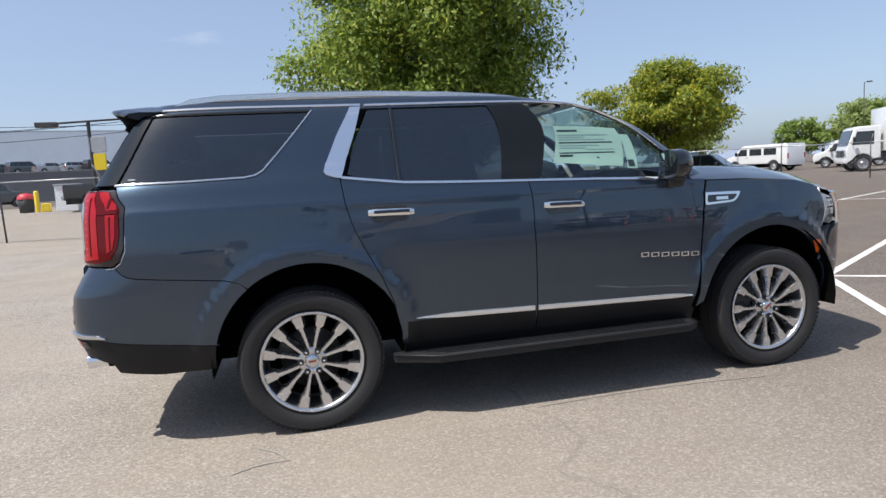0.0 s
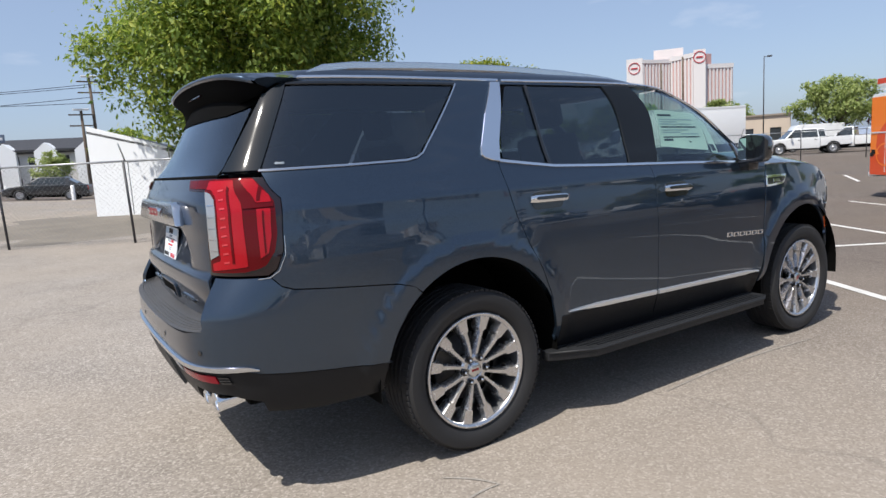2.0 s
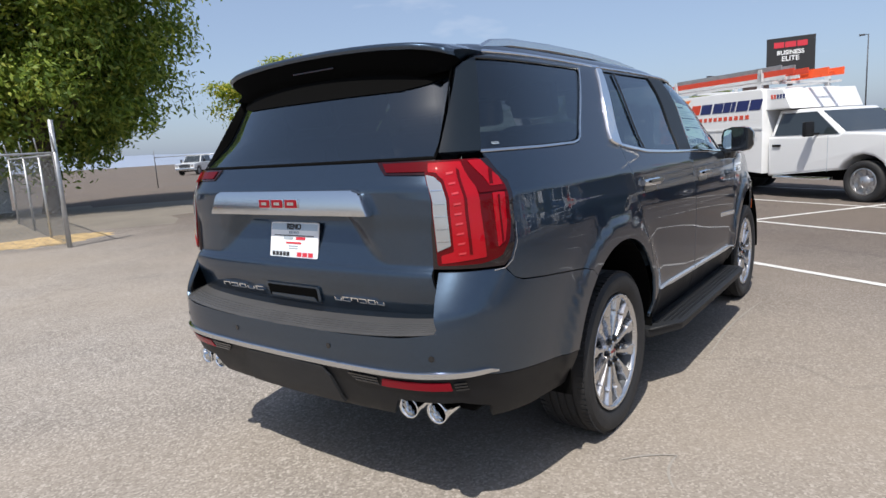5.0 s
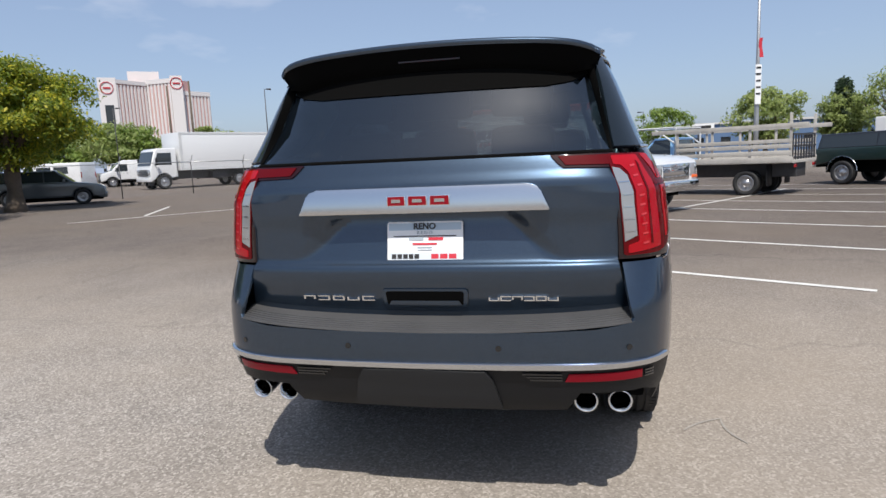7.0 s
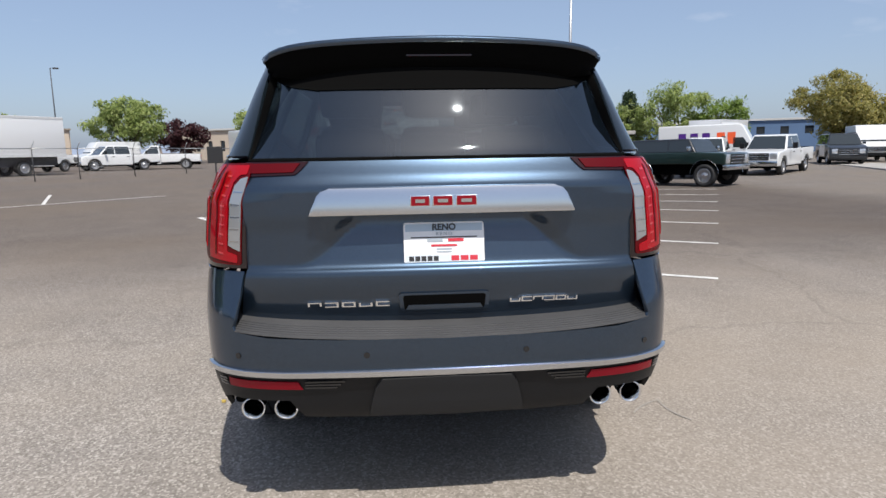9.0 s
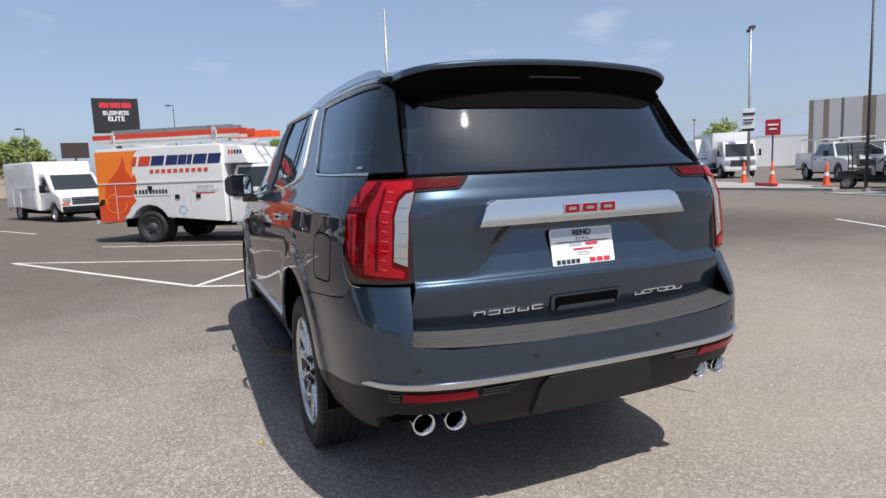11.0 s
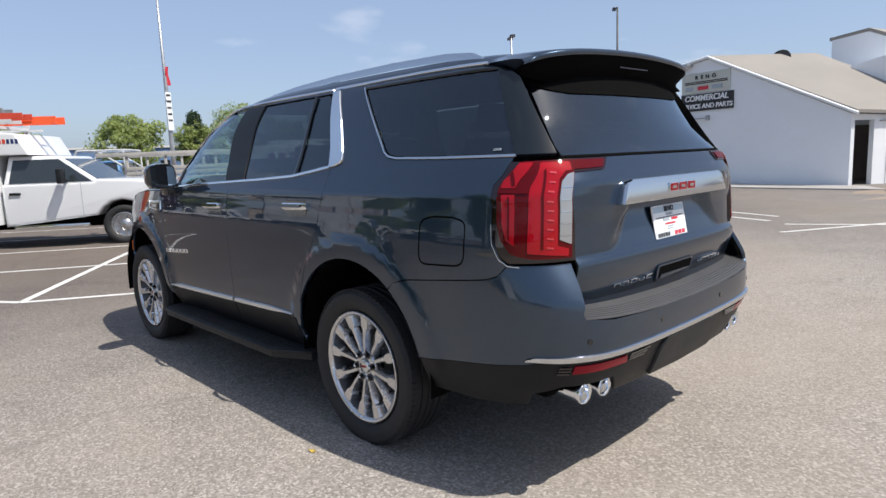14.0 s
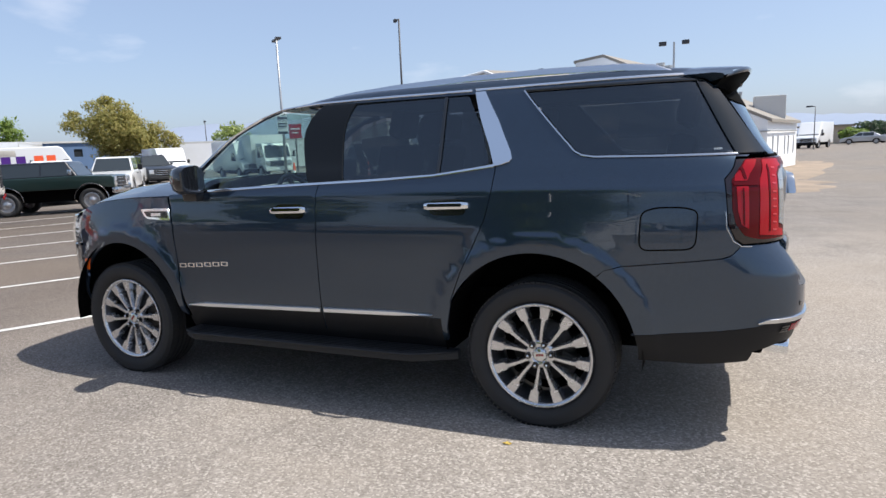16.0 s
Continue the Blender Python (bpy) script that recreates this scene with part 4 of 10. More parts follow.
for row, sgn in ((rows[0], -1), (rows[-1], 1)):
    xl, zl, yl = row[5].co.x, row[5].co.z, row[5].co.y
    extra = [bm.verts.new(p) for p in ((xl + 0.05, yl * 0.985, zl - 0.014), (-0.875, yl * 0.98, 1.800), (-0.80, yl, 1.845), (-0.60, yl, 1.880))]
    bm.faces.new((row + extra)[::sgn])
spoiler = part("roof_spoiler", bm, PAINT, suv, "painted roof spoiler with a black underside", angle=60)
bm = bmesh.new()
rows = []
for j in range(NY):
    v = -1 + 2 * j / (NY - 1)
    e = abs(v) ** 9
    xt, zt = -1.045 + 0.050 * v * v + 0.10 * e, 1.921 - 0.034 * v * v - 0.024 * e
    y = 0.735 * v * 0.965 * (1 - 0.02 * e)
    rows.append([bm.verts.new(p) for p in ((xt + 0.012, y, zt - 0.022), (xt + 0.05, y * 0.975, zt - 0.062), (-0.925, y * 0.93, 1.750 + 0.03 * v * v), (-0.87, y * 0.95, 1.79), (-0.80, y, 1.86))])
for a, b in zip(rows, rows[1:]):
    for i in range(4):
        bm.faces.new((a[i], b[i], b[i + 1], a[i + 1]))
bm.faces.new(rows[0]), bm.faces.new(rows[-1])
part("spoiler_underside", bm, BLACK_VOID, spoiler, smooth=True)
bm = bmesh.new()
box(bm, -1.0, -0.975, -0.14, 0.12, 1.850, 1.857, 0.001)
part("high_brake_lamp", bm, LAMP_DARK, spoiler)
zs = np.linspace(1.460, 1.838, 12)
for sg in (1, -1):
    yo, yi = np.interp(zs, [1.466, 1.835], [0.732, 0.665]), np.interp(zs, [1.462, 1.56, 1.70, 1.80, 1.84], [0.724, 0.701, 0.668, 0.641, 0.632])
    bm = bmesh.new()
    rows = []
    for z, u, v in zip(zs, yo, yi):
        p, q = CABIN_SHELL.at(CABIN_SHELL.q_tail(u, z), z), GATE.at(GATE.q_tail(v, z), z)
        rows.append([bm.verts.new((float(p[0]) - 0.002, sg * float(p[1]), z)), bm.verts.new(((float(p[0]) + float(q[0])) / 2 - 0.004, sg * (float(p[1]) + float(q[1])) / 2, z)), bm.verts.new((float(q[0]) + 0.002, sg * float(q[1]), z))])
    for a, b in zip(rows, rows[1:]):
        for i in (0, 1):
            bm.faces.new((a[i], a[i + 1], b[i + 1], b[i]))
    part("pillar_return", bm, BLACK_VOID, suv, smooth=True)

# roof
bm = bmesh.new()
qs = np.linspace(-CABIN_SHELL.FS - 0.95, CABIN_SHELL.RS + 0.95, 121)
rings = []


def roof_drop(x):
    return np.where(x > 0.5, -0.022 * np.clip((x - 0.5) / 1.2, 0, 1.3) ** 2.0, -0.006 * np.clip((0.5 - x) / 1.3, 0, 1.2) ** 2)


for z in (1.848, 1.862, 1.878, 1.894, 1.908, 1.920):
    x, y = CABIN_SHELL.at(qs, np.full(len(qs), z))
    rings.append((x, y, np.full(len(qs), z)))
bx, by, _ = rings[-1]
cxr = 0.42
for k, h in ((0.94, 0.0065), (0.85, 0.0135), (0.70, 0.021), (0.5, 0.027), (0.25, 0.030), (0.06, 0.031)):
    rings.append((cxr + (bx - cxr) * k, by * k, np.full(len(qs), 1.920 + h)))
rv = []
for x, y, z in rings:
    full_x, full_y = np.concatenate([x, x[::-1][1:-1]]), np.concatenate([y, -y[::-1][1:-1]])
    zz = np.concatenate([z, z[::-1][1:-1]])
    zz = zz + roof_drop(full_x) * np.clip((zz - 1.848) / 0.03, 0, 1)
    rv.append([bm.verts.new((a, b, c)) for a, b, c in zip(full_x, full_y, zz)])
for a, b in zip(rv, rv[1:]):
    for i in range(len(a)):
        j = (i + 1) % len(a)
        bm.faces.new((a[i], a[j], b[j], b[i]))
bm.faces.new(rv[-1])
bmesh.ops.recalc_face_normals(bm, faces=bm.faces)
part("roof", bm, PAINT, suv, "painted roof", smooth=True)
for sg in (1, -1):
    pts = [(-0.64, 1.925), (-0.56, 1.958), (-0.40, 1.975), (0.0, 1.984), (0.50, 1.982), (0.95, 1.968), (1.25, 1.948), (1.40, 1.932), (1.52, 1.902)]
    bm = bmesh.new()
    rows = []
    for x, z in pts:
        yy = sg * (0.655 - 0.02 * max(0, x - 0.4))
        rows.append([bm.verts.new((x, yy + a, z - 0.010 + b)) for a, b in ((-0.015, -0.040), (-0.015, -0.014), (-0.009, -0.009), (0.009, -0.009), (0.016, -0.015), (0.020, -0.046))])
    for a, b in zip(rows, rows[1:]):
        for i in range(5):
            bm.faces.new((a[i], a[i + 1], b[i + 1], b[i]))
    bm.faces.new(rows[0]), bm.faces.new(rows[-1])
    bmesh.ops.recalc_face_normals(bm, faces=bm.faces)
    part("roof_rail", bm, RAIL_SILVER, suv, "bright roof rail", angle=50)
bm = bmesh.new()
prism(bm, [(1.52, 1.918), (1.74, 1.880), (1.72, 1.912), (1.62, 1.962), (1.575, 1.968)], -0.02, 0.02, Matrix.Rotation(radians(90), 4, "X"), 0.008)
part("roof_antenna", bm, GLOSS_BLACK, suv, angle=40)

# windscreen, bonnet
ws = [(-CABIN_SHELL.FS - CABIN_SHELL.ES, 1.30), (-CABIN_SHELL.FS - 0.11, 1.30), (-CABIN_SHELL.FS - 0.11, 1.845), (-CABIN_SHELL.FS - CABIN_SHELL.ES, 1.845)]
panel("windscreen", CABIN_SHELL, across(ws, True), 1, GLASS_CLEAR, suv, "clear windscreen", step=0.08, off=-0.004, depth=0.0)
bm = bmesh.new()
rows = []
for x in np.linspace(2.50, 3.99, 32):
    zc = float(np.interp(x, [2.5, 2.9, 3.3, 3.6, 3.85, 3.99], [1.405, 1.395, 1.362, 1.315, 1.245, 1.165]))
    ze = float(np.interp(x, [2.5, 2.95, 3.30, 3.50, 3.62, 3.99], [1.308, 1.296, 1.268, 1.226, 1.195, 1.12]))
    ye = float(BODY.at(BODY.q_side(min(x, 3.75), ze), ze)[1]) - 0.004 if x < 3.75 else 0.80 * (1 - max(0, (x - 3.75) / 0.5) ** 2)
    r = []
    for v in np.linspace(-1, 1, 33):
        ridge = 0.012 * math.exp(-(((abs(v) - 0.62) / 0.10) ** 2))
        r.append(bm.verts.new((x - 0.10 * max(0, (x - 3.4) / 0.6) * v * v, ye * v, ze + (zc - ze) * (1 - abs(v) ** 3.4) + ridge)))
    rows.append(r)
for a, b in zip(rows, rows[1:]):
    for i in range(32):
        bm.faces.new((a[i], b[i], b[i + 1], a[i + 1]))
part("bonnet", bm, PAINT, suv, "painted bonnet", smooth=True)
bm = bmesh.new()
box(bm, 2.42, 2.62, -0.86, 0.86, 1.24, 1.30, 0.01)
part("cowl", bm, SATIN_BLACK, suv)

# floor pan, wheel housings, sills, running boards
# near-black trays carry the shade under the car in their colour
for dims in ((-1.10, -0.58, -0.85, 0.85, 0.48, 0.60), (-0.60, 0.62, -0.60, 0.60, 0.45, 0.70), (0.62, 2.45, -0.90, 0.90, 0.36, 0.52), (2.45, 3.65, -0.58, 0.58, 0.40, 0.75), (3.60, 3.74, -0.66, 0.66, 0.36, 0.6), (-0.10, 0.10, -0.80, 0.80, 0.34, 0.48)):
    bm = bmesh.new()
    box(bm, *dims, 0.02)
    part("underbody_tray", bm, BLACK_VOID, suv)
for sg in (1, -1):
    # the housings are near-black too, for the shade inside the arches
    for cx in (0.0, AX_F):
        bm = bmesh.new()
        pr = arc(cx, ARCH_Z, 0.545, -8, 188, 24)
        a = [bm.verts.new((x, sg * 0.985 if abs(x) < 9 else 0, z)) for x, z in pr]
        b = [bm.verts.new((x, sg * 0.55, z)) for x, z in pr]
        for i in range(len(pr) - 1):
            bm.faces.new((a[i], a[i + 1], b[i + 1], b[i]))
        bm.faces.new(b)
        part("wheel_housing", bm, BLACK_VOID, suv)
    sill = on_side([(0.545, 0.36), (2.50, 0.36), (2.50, 0.46), (0.545, 0.46)])
    panel("sill", BODY, sill, sg, SATIN_BLACK, suv, step=0.08, off=-0.012)
    bm = bmesh.new()
    plan = [(0.475, 0.93), (0.470, 0.985), (0.72, 1.105), (2.36, 1.105), (2.455, 1.05), (2.46, 0.93)]
    prism(bm, [(x, sg * y) for x, y in plan], 0.345, 0.398, None, 0.010)
    rb = part("running_board", bm, DARK_PLASTIC, suv, "black running board", angle=40)
    for k in range(5):
        bm = bmesh.new()
        yk = 0.955 + 0.028 * k
        box(bm, 0.56 + 0.05 * k, 2.40 - 0.01 * k, min(sg * yk, sg * (yk + 0.012)), max(sg * yk, sg * (yk + 0.012)), 0.397, 0.402, 0.001)
        part("tread_rib", bm, SATIN_BLACK, rb)
    bm = bmesh.new()
    tube(bm, [(0.475, sg * 0.992, 0.393), (0.72, sg * 1.108, 0.390), (2.36, sg * 1.108, 0.390), (2.455, sg * 1.055, 0.390)], 0.008, 8)
    part("board_edge", bm, DARK_PLASTIC, rb, smooth=True)

# door mirrors
for sg in (1, -1):
    bm = bmesh.new()
    rows = []
    for k, (t, w, h0, h1, x) in enumerate([(0.0, 0.06, 1.352, 1.445, 2.335), (0.10, 0.085, 1.338, 1.492, 2.325), (0.35, 0.095, 1.318, 1.512, 2.315), (0.65, 0.092, 1.320, 1.510, 2.300), (0.88, 0.072, 1.330, 1.498, 2.280), (1.0, 0.030, 1.365, 1.465, 2.262)]):
        y = sg * (0.955 + 0.235 * t)
        zc, hh = (h0 + h1) / 2, (h1 - h0) / 2
        rows.append([bm.verts.new((x + w * cx, y, zc + hh * cz)) for cx, cz in ((-0.75, -0.92), (0.1, -1.0), (0.75, -0.75), (1.05, -0.2), (1.05, 0.3), (0.75, 0.8), (0.1, 1.0), (-0.75, 0.95))])
    for a, b in zip(rows, rows[1:]):
        for i in range(8):
            bm.faces.new((a[i], a[(i + 1) % 8], b[(i + 1) % 8], b[i]))
    bm.faces.new(rows[0]), bm.faces.new(rows[-1])
    bmesh.ops.recalc_face_normals(bm, faces=bm.faces)
    mir = part("door_mirror", bm, GLOSS_BLACK, suv, "gloss black door mirror", angle=45)
    bm = bmesh.new()
    prism(bm, rounded([(sg * 0.975, 1.345), (sg * 1.165, 1.345), (sg * 1.172, 1.48), (sg * 0.985, 1.488)][:: 1 if sg > 0 else -1], 0.03), 0, 0.004, Matrix(((0, 0, -1, 2.248), (1, 0, 0, 0), (0, 1, 0, 0), (0, 0, 0, 1))))
    part("mirror_glass", bm, mat("mirror_silver", (0.80, 0.86, 0.84), 0.01, 1.0), mir, "silvered mirror glass")
    bm = bmesh.new()
    prism(bm, [(2.26, 1.272), (2.37, 1.272), (2.40, 1.36), (2.26, 1.36)], 0, 0.12, Matrix(((1, 0, 0, 0), (0, 0, sg, sg * 0.93), (0, 1, 0, 0), (0, 0, 0, 1))), 0.012)
    part("mirror_arm", bm, GLOSS_BLACK, mir, angle=40)

# twin exhaust tips
for y in (0.750, 0.622, -0.622, -0.750):
    bm = bmesh.new()
    m = Matrix.Translation((-1.090 - (0.012 if abs(y) < 0.7 else 0), y, 0.512)) @ Matrix.Rotation(radians(-94), 4, "Y") @ Matrix.Identity(4)
    lathe(bm, [(0.036, -0.10), (0.040, 0.02), (0.0440, 0.105), (0.0455, 0.120), (0.0440, 0.126), (0.0375, 0.116), (0.0345, 0.02), (0.034, -0.05)], m, 32)
    tip = part("exhaust_tip", bm, CHROME, suv, "round chrome exhaust tip", angle=40)
    bm = bmesh.new()
    cyl(bm, 0.0335, 0.004, m @ Matrix.Translation((0, 0, -0.045)), 24)
    part("exhaust_bore", bm, BLACK_VOID, tip)

# wheels
TYRE_R, RIM_R = 0.413, 0.295


def tyre_mesh():
    bm = bmesh.new()
    half = 0.1375
    prof = [(RIM_R - 0.002, -0.105), (RIM_R + 0.012, -0.118), (RIM_R + 0.035, -0.133), (RIM_R + 0.065, -half), (RIM_R + 0.092, -0.134), (TYRE_R - 0.014, -0.122), (TYRE_R - 0.006, -0.110), (TYRE_R - 0.003, -0.098)]
    for g in (-0.062, -0.020, 0.020, 0.062):
        prof += [(TYRE_R - 0.0005, g - 0.0065), (TYRE_R - 0.008, g - 0.005), (TYRE_R - 0.008, g + 0.005), (TYRE_R - 0.0005, g + 0.0065)]
    prof += [(r, -h) for r, h in prof[:8][::-1]]
    lathe(bm, prof, Matrix.Identity(4), 96)
    n = 84
    for k in range(n):
        a = 2 * math.pi * k / n
        for side in (1, -1):
            m = Matrix.Rotation(a + (0.02 if side > 0 else 0), 4, "Z") @ Matrix.Translation((TYRE_R - 0.005, 0, side * 0.1035))
            box(bm, -0.004, 0.0045, -0.0105, 0.0105, -0.018, 0.018, 0, m)
        for h, w in ((-0.041, 0.0115), (0.041, 0.0115), (0.0, 0.0095)):
            box(bm, -0.004, 0.0025, -0.0115, 0.0115, -w, w, 0, Matrix.Rotation(a + 0.035, 4, "Z") @ Matrix.Translation((TYRE_R - 0.002, 0, h)) @ Matrix.Rotation(radians(18), 4, "X"))
    return bm


def spoke_mesh(bm, ang):
    """One of twelve spokes: narrow at the hub, flaring to a wide bevelled foot at the rim. Faces look along +z."""
    rot = Matrix.Rotation(ang, 4, "Z")
    pair = 1 if int(ang / radians(30)) % 2 == 0 else -1
    secs = []
    for r, w, zt, sh in ((0.050, 0.0125, 0.050, 0.10), (0.085, 0.0140, 0.056, 0.20), (0.13, 0.0150, 0.060, 0.26), (0.175, 0.0180, 0.063, 0.22), (0.203, 0.0215, 0.065, 0.12), (0.212, 0.0300, 0.066, 0.05), (0.240, 0.0335, 0.068, 0.0), (0.268, 0.0375, 0.071, 0.0), (0.290, 0.0400, 0.074, 0.0)):
        dy = pair * 0.020 * sh
        f = 0.50 if r < 0.21 else 0.72
        secs.append([rot @ Vector(p) for p in ((r, -w * 1.12 + dy, zt - 0.050), (r, -w + dy, zt - 0.022), (r, -w * f + dy, zt), (r, w * f + dy, zt), (r, w + dy, zt - 0.022), (r, w * 1.12 + dy, zt - 0.050))])
    vs = [[bm.verts.new(p) for p in s] for s in secs]
    for a, b in zip(vs, vs[1:]):
        for i in range(5):
            bm.faces.new((a[i], b[i], b[i + 1], a[i + 1]))
    bm.faces.new(vs[-1])


def wheel(name, m):
    """A wheel whose outer face looks along +z of m."""
    w = part(name, tyre_mesh(), RUBBER, suv, "black tyre on a bright alloy rim", angle=30)
    w.matrix_basis = m
    bm = bmesh.new()
    lathe(bm, [(RIM_R - 0.004, 0.108), (RIM_R + 0.004, 0.116), (RIM_R - 0.004, 0.121), (RIM_R - 0.014, 0.117), (RIM_R - 0.024, 0.095), (RIM_R - 0.032, 0.03), (RIM_R - 0.045, -0.02), (RIM_R - 0.03, -0.10), (RIM_R, -0.11)], Matrix.Identity(4), 72)
    part("rim_barrel", bm, ALLOY_DARK, w, angle=35)
    bm = bmesh.new()
    lathe(bm, [(RIM_R - 0.003, 0.1195), (RIM_R + 0.002, 0.1225), (RIM_R - 0.006, 0.1245), (RIM_R - 0.019, 0.118), (RIM_R - 0.022, 0.104)], Matrix.Identity(4), 96)
    part("rim_lip", bm, ALLOY, w, angle=35)
    for k in range(12):
        bm = bmesh.new()
        spoke_mesh(bm, radians(30 * k + 15))
        bmesh.ops.transform(bm, matrix=Matrix.Translation((0, 0, 0.040)), verts=bm.verts)
        part("spoke", bm, ALLOY, w, angle=18)
    bm = bmesh.new()
    lathe(bm, [(0.082, 0.05), (0.084, 0.082), (0.074, 0.0935), (0.046, 0.0955), (0.040, 0.088), (0.001, 0.088)], Matrix.Identity(4), 48)
    hub = part("hub", bm, ALLOY, w, angle=35)
    bm = bmesh.new()
    lathe(bm, [(0.038, 0.080), (0.038, 0.0985), (0.034, 0.1015), (0.001, 0.1025)], Matrix.Identity(4), 40)
    cap = part("centre_cap", bm, SATIN_CHROME, hub, "bright centre cap", angle=35)
    bm = bmesh.new()
    for k in range(3):
        box(bm, -0.022 + 0.015 * k, -0.010 + 0.015 * k, -0.006, 0.006, 0.1015, 0.1035)
    part("cap_mark", bm, EMBLEM_RED, hub)
    for k in range(6):
        a = radians(60 * k)
        bm = bmesh.new()
        c = Matrix.Translation((0.0655 * math.cos(a), 0.0655 * math.sin(a), 0.088))
        cyl(bm, 0.0185, 0.016, c, 16)
        cyl(bm, 0.0105, 0.026, c, 6)
        part("lug_nut", bm, GLOSS_BLACK, w)
        bm = bmesh.new()
        lathe(bm, [(0.0085, 0.0), (0.0085, 0.026), (0.005, 0.030), (0.0005, 0.0305)], c, 12)
        part("lug_nut_cap", bm, CHROME, w, smooth=True)
    bm = bmesh.new()
    lathe(bm, [(0.07, 0.02), (0.075, 0.0), (0.175, -0.004), (0.178, -0.012), (0.175, -0.036), (0.07, -0.036)], Matrix.Identity(4), 48)
    part("brake_disc", bm, IRON, w, angle=30)
    bm = bmesh.new()
    box(bm, -0.055, 0.055, 0.10, 0.20, -0.05, 0.025, 0.012, Matrix.Rotation(radians(60), 4, "Z"))
    part("brake_caliper", bm, IRON, w, angle=40)
    # near-black disc added to stand for the shade behind the spokes
    bm = bmesh.new()
    cyl(bm, 0.25, 0.02, Matrix.Translation((0, 0, -0.09)), 32)
    part("rim_back", bm, BLACK_VOID, w)
    return w


for cx in (0.0, AX_F):
    for sg in (1, -1):
        m = Matrix.Translation((cx, sg * 0.862, TYRE_R - 0.004)) @ Matrix.Rotation(radians(-90 * sg), 4, "X") @ Matrix.Rotation(radians(14 * cx + (7 if sg > 0 else 0)), 4, "Z")
        wheel("wheel", m)

# seats and cabin
bm = bmesh.new()
prism(bm, [(-0.95, -0.54), (0.57, -0.54), (0.57, -0.84), (2.40, -0.84), (2.40, 0.84), (0.57, 0.84), (0.57, 0.54), (-0.95, 0.54)], 0.62, 0.68)
part("cabin_floor", bm, CABIN, suv)
bm = bmesh.new()
box(bm, -0.85, 1.65, -0.66, 0.66, 1.862, 1.875, 0.004)
part("headliner", bm, CABIN_GREY, suv)
bm = bmesh.new()
prism(bm, [(1.95, 0.70), (2.55, 0.70), (2.58, 1.26), (2.30, 1.33), (2.05, 1.29), (1.98, 1.10)], -0.84, 0.84, Matrix(((1, 0, 0, 0), (0, 0, 1, 0), (0, 1, 0, 0), (0, 0, 0, 1))), 0.03)
part("dashboard", bm, CABIN, suv, angle=40)
bm = bmesh.new()
wm = Matrix.Translation((1.93, 0.40, 1.23)) @ Matrix.Rotation(radians(-68), 4, "Y")
ring = [(0.185 + 0.016 * math.cos(a), 0.016 * math.sin(a)) for a in np.linspace(0, 2 * math.pi, 10, endpoint=False)]
lathe(bm, ring, wm, 36, closed=True)
cyl(bm, 0.07, 0.03, wm, 20)
box(bm, -0.18, 0.18, -0.018, 0.018, -0.01, 0.012, 0.004, wm)
part("steering_wheel", bm, CABIN, suv, angle=40)


def seat(x, y, w=0.27):
    bm = bmesh.new()
    box(bm, x - 0.25, x + 0.27, y - w, y + w, 0.82, 1.02, 0.05)
    box(bm, -0.07, 0.07, y - w + 0.02, y + w - 0.02, 0, 0.62, 0.05, Matrix.Translation((x - 0.26, 0, 0.98)) @ Matrix.Rotation(radians(-14), 4, "Y"))
    ob = part("seat", bm, CABIN, suv, angle=50)
    bm = bmesh.new()
    box(bm, -0.05, 0.05, y - 0.14, y + 0.14, 0.66, 0.85, 0.045, Matrix.Translation((x - 0.26, 0, 0.98)) @ Matrix.Rotation(radians(-12), 4, "Y"))
    part("headrest", bm, CABIN, ob, angle=50)


for sx, sy in ((1.45, 0.40), (1.45, -0.40), (0.68, 0.42), (0.68, -0.42), (-0.30, 0.36), (-0.30, 0.0), (-0.30, -0.36)):
    seat(sx, sy, 0.25 if sx > 0 else 0.165)

# price sheet on the inside of the right front window
sheet = panel("window_sheet", CABIN_SHELL, on_side([(1.560, 1.475), (2.030, 1.430), (2.050, 1.680), (1.60, 1.705)], CABIN_SHELL), -1, PAPER, suv, "printed price sheet inside the window", step=0.08, off=-0.016, depth=0)
for z0, dz, x0, x1, m in [(1.665, 0.012, 1.62, 1.76, INK), (1.640, 0.006, 1.62, 1.98, INK_GREY), (1.625, 0.006, 1.62, 1.80, INK_GREY), (1.610, 0.006, 1.62, 1.95, INK_GREY), (1.590, 0.008, 1.62, 2.0, INK), (1.572, 0.006, 1.62, 1.90, INK_GREY), (1.557, 0.006, 1.62, 1.80, INK_GREY), (1.542, 0.006, 1.80, 2.0, INK_GREY), (1.525, 0.008, 1.61, 2.0, INK), (1.505, 0.014, 1.61, 1.70, INK), (1.488, 0.010, 1.80, 1.88, INK)]:
    panel("print_bar", CABIN_SHELL, on_side([(x0, z0), (x1, z0 - 0.02 * (x1 - x0)), (x1, z0 + dz - 0.02 * (x1 - x0)), (x0, z0 + dz)], CABIN_SHELL), -1, m, sheet, step=0.08, off=-0.0145, depth=0)
slip = panel("window_slip", CABIN_SHELL, on_side([(2.062, 1.415), (2.135, 1.410), (2.135, 1.635), (2.062, 1.640)], CABIN_SHELL), -1, PAPER, suv, "narrow paper slip inside the window", step=0.08, off=-0.016, depth=0)
panel("print_bar", CABIN_SHELL, on_side([(2.075, 1.425), (2.122, 1.423), (2.122, 1.468), (2.075, 1.470)], CABIN_SHELL), -1, INK, slip, step=0.08, off=-0.0145, depth=0)
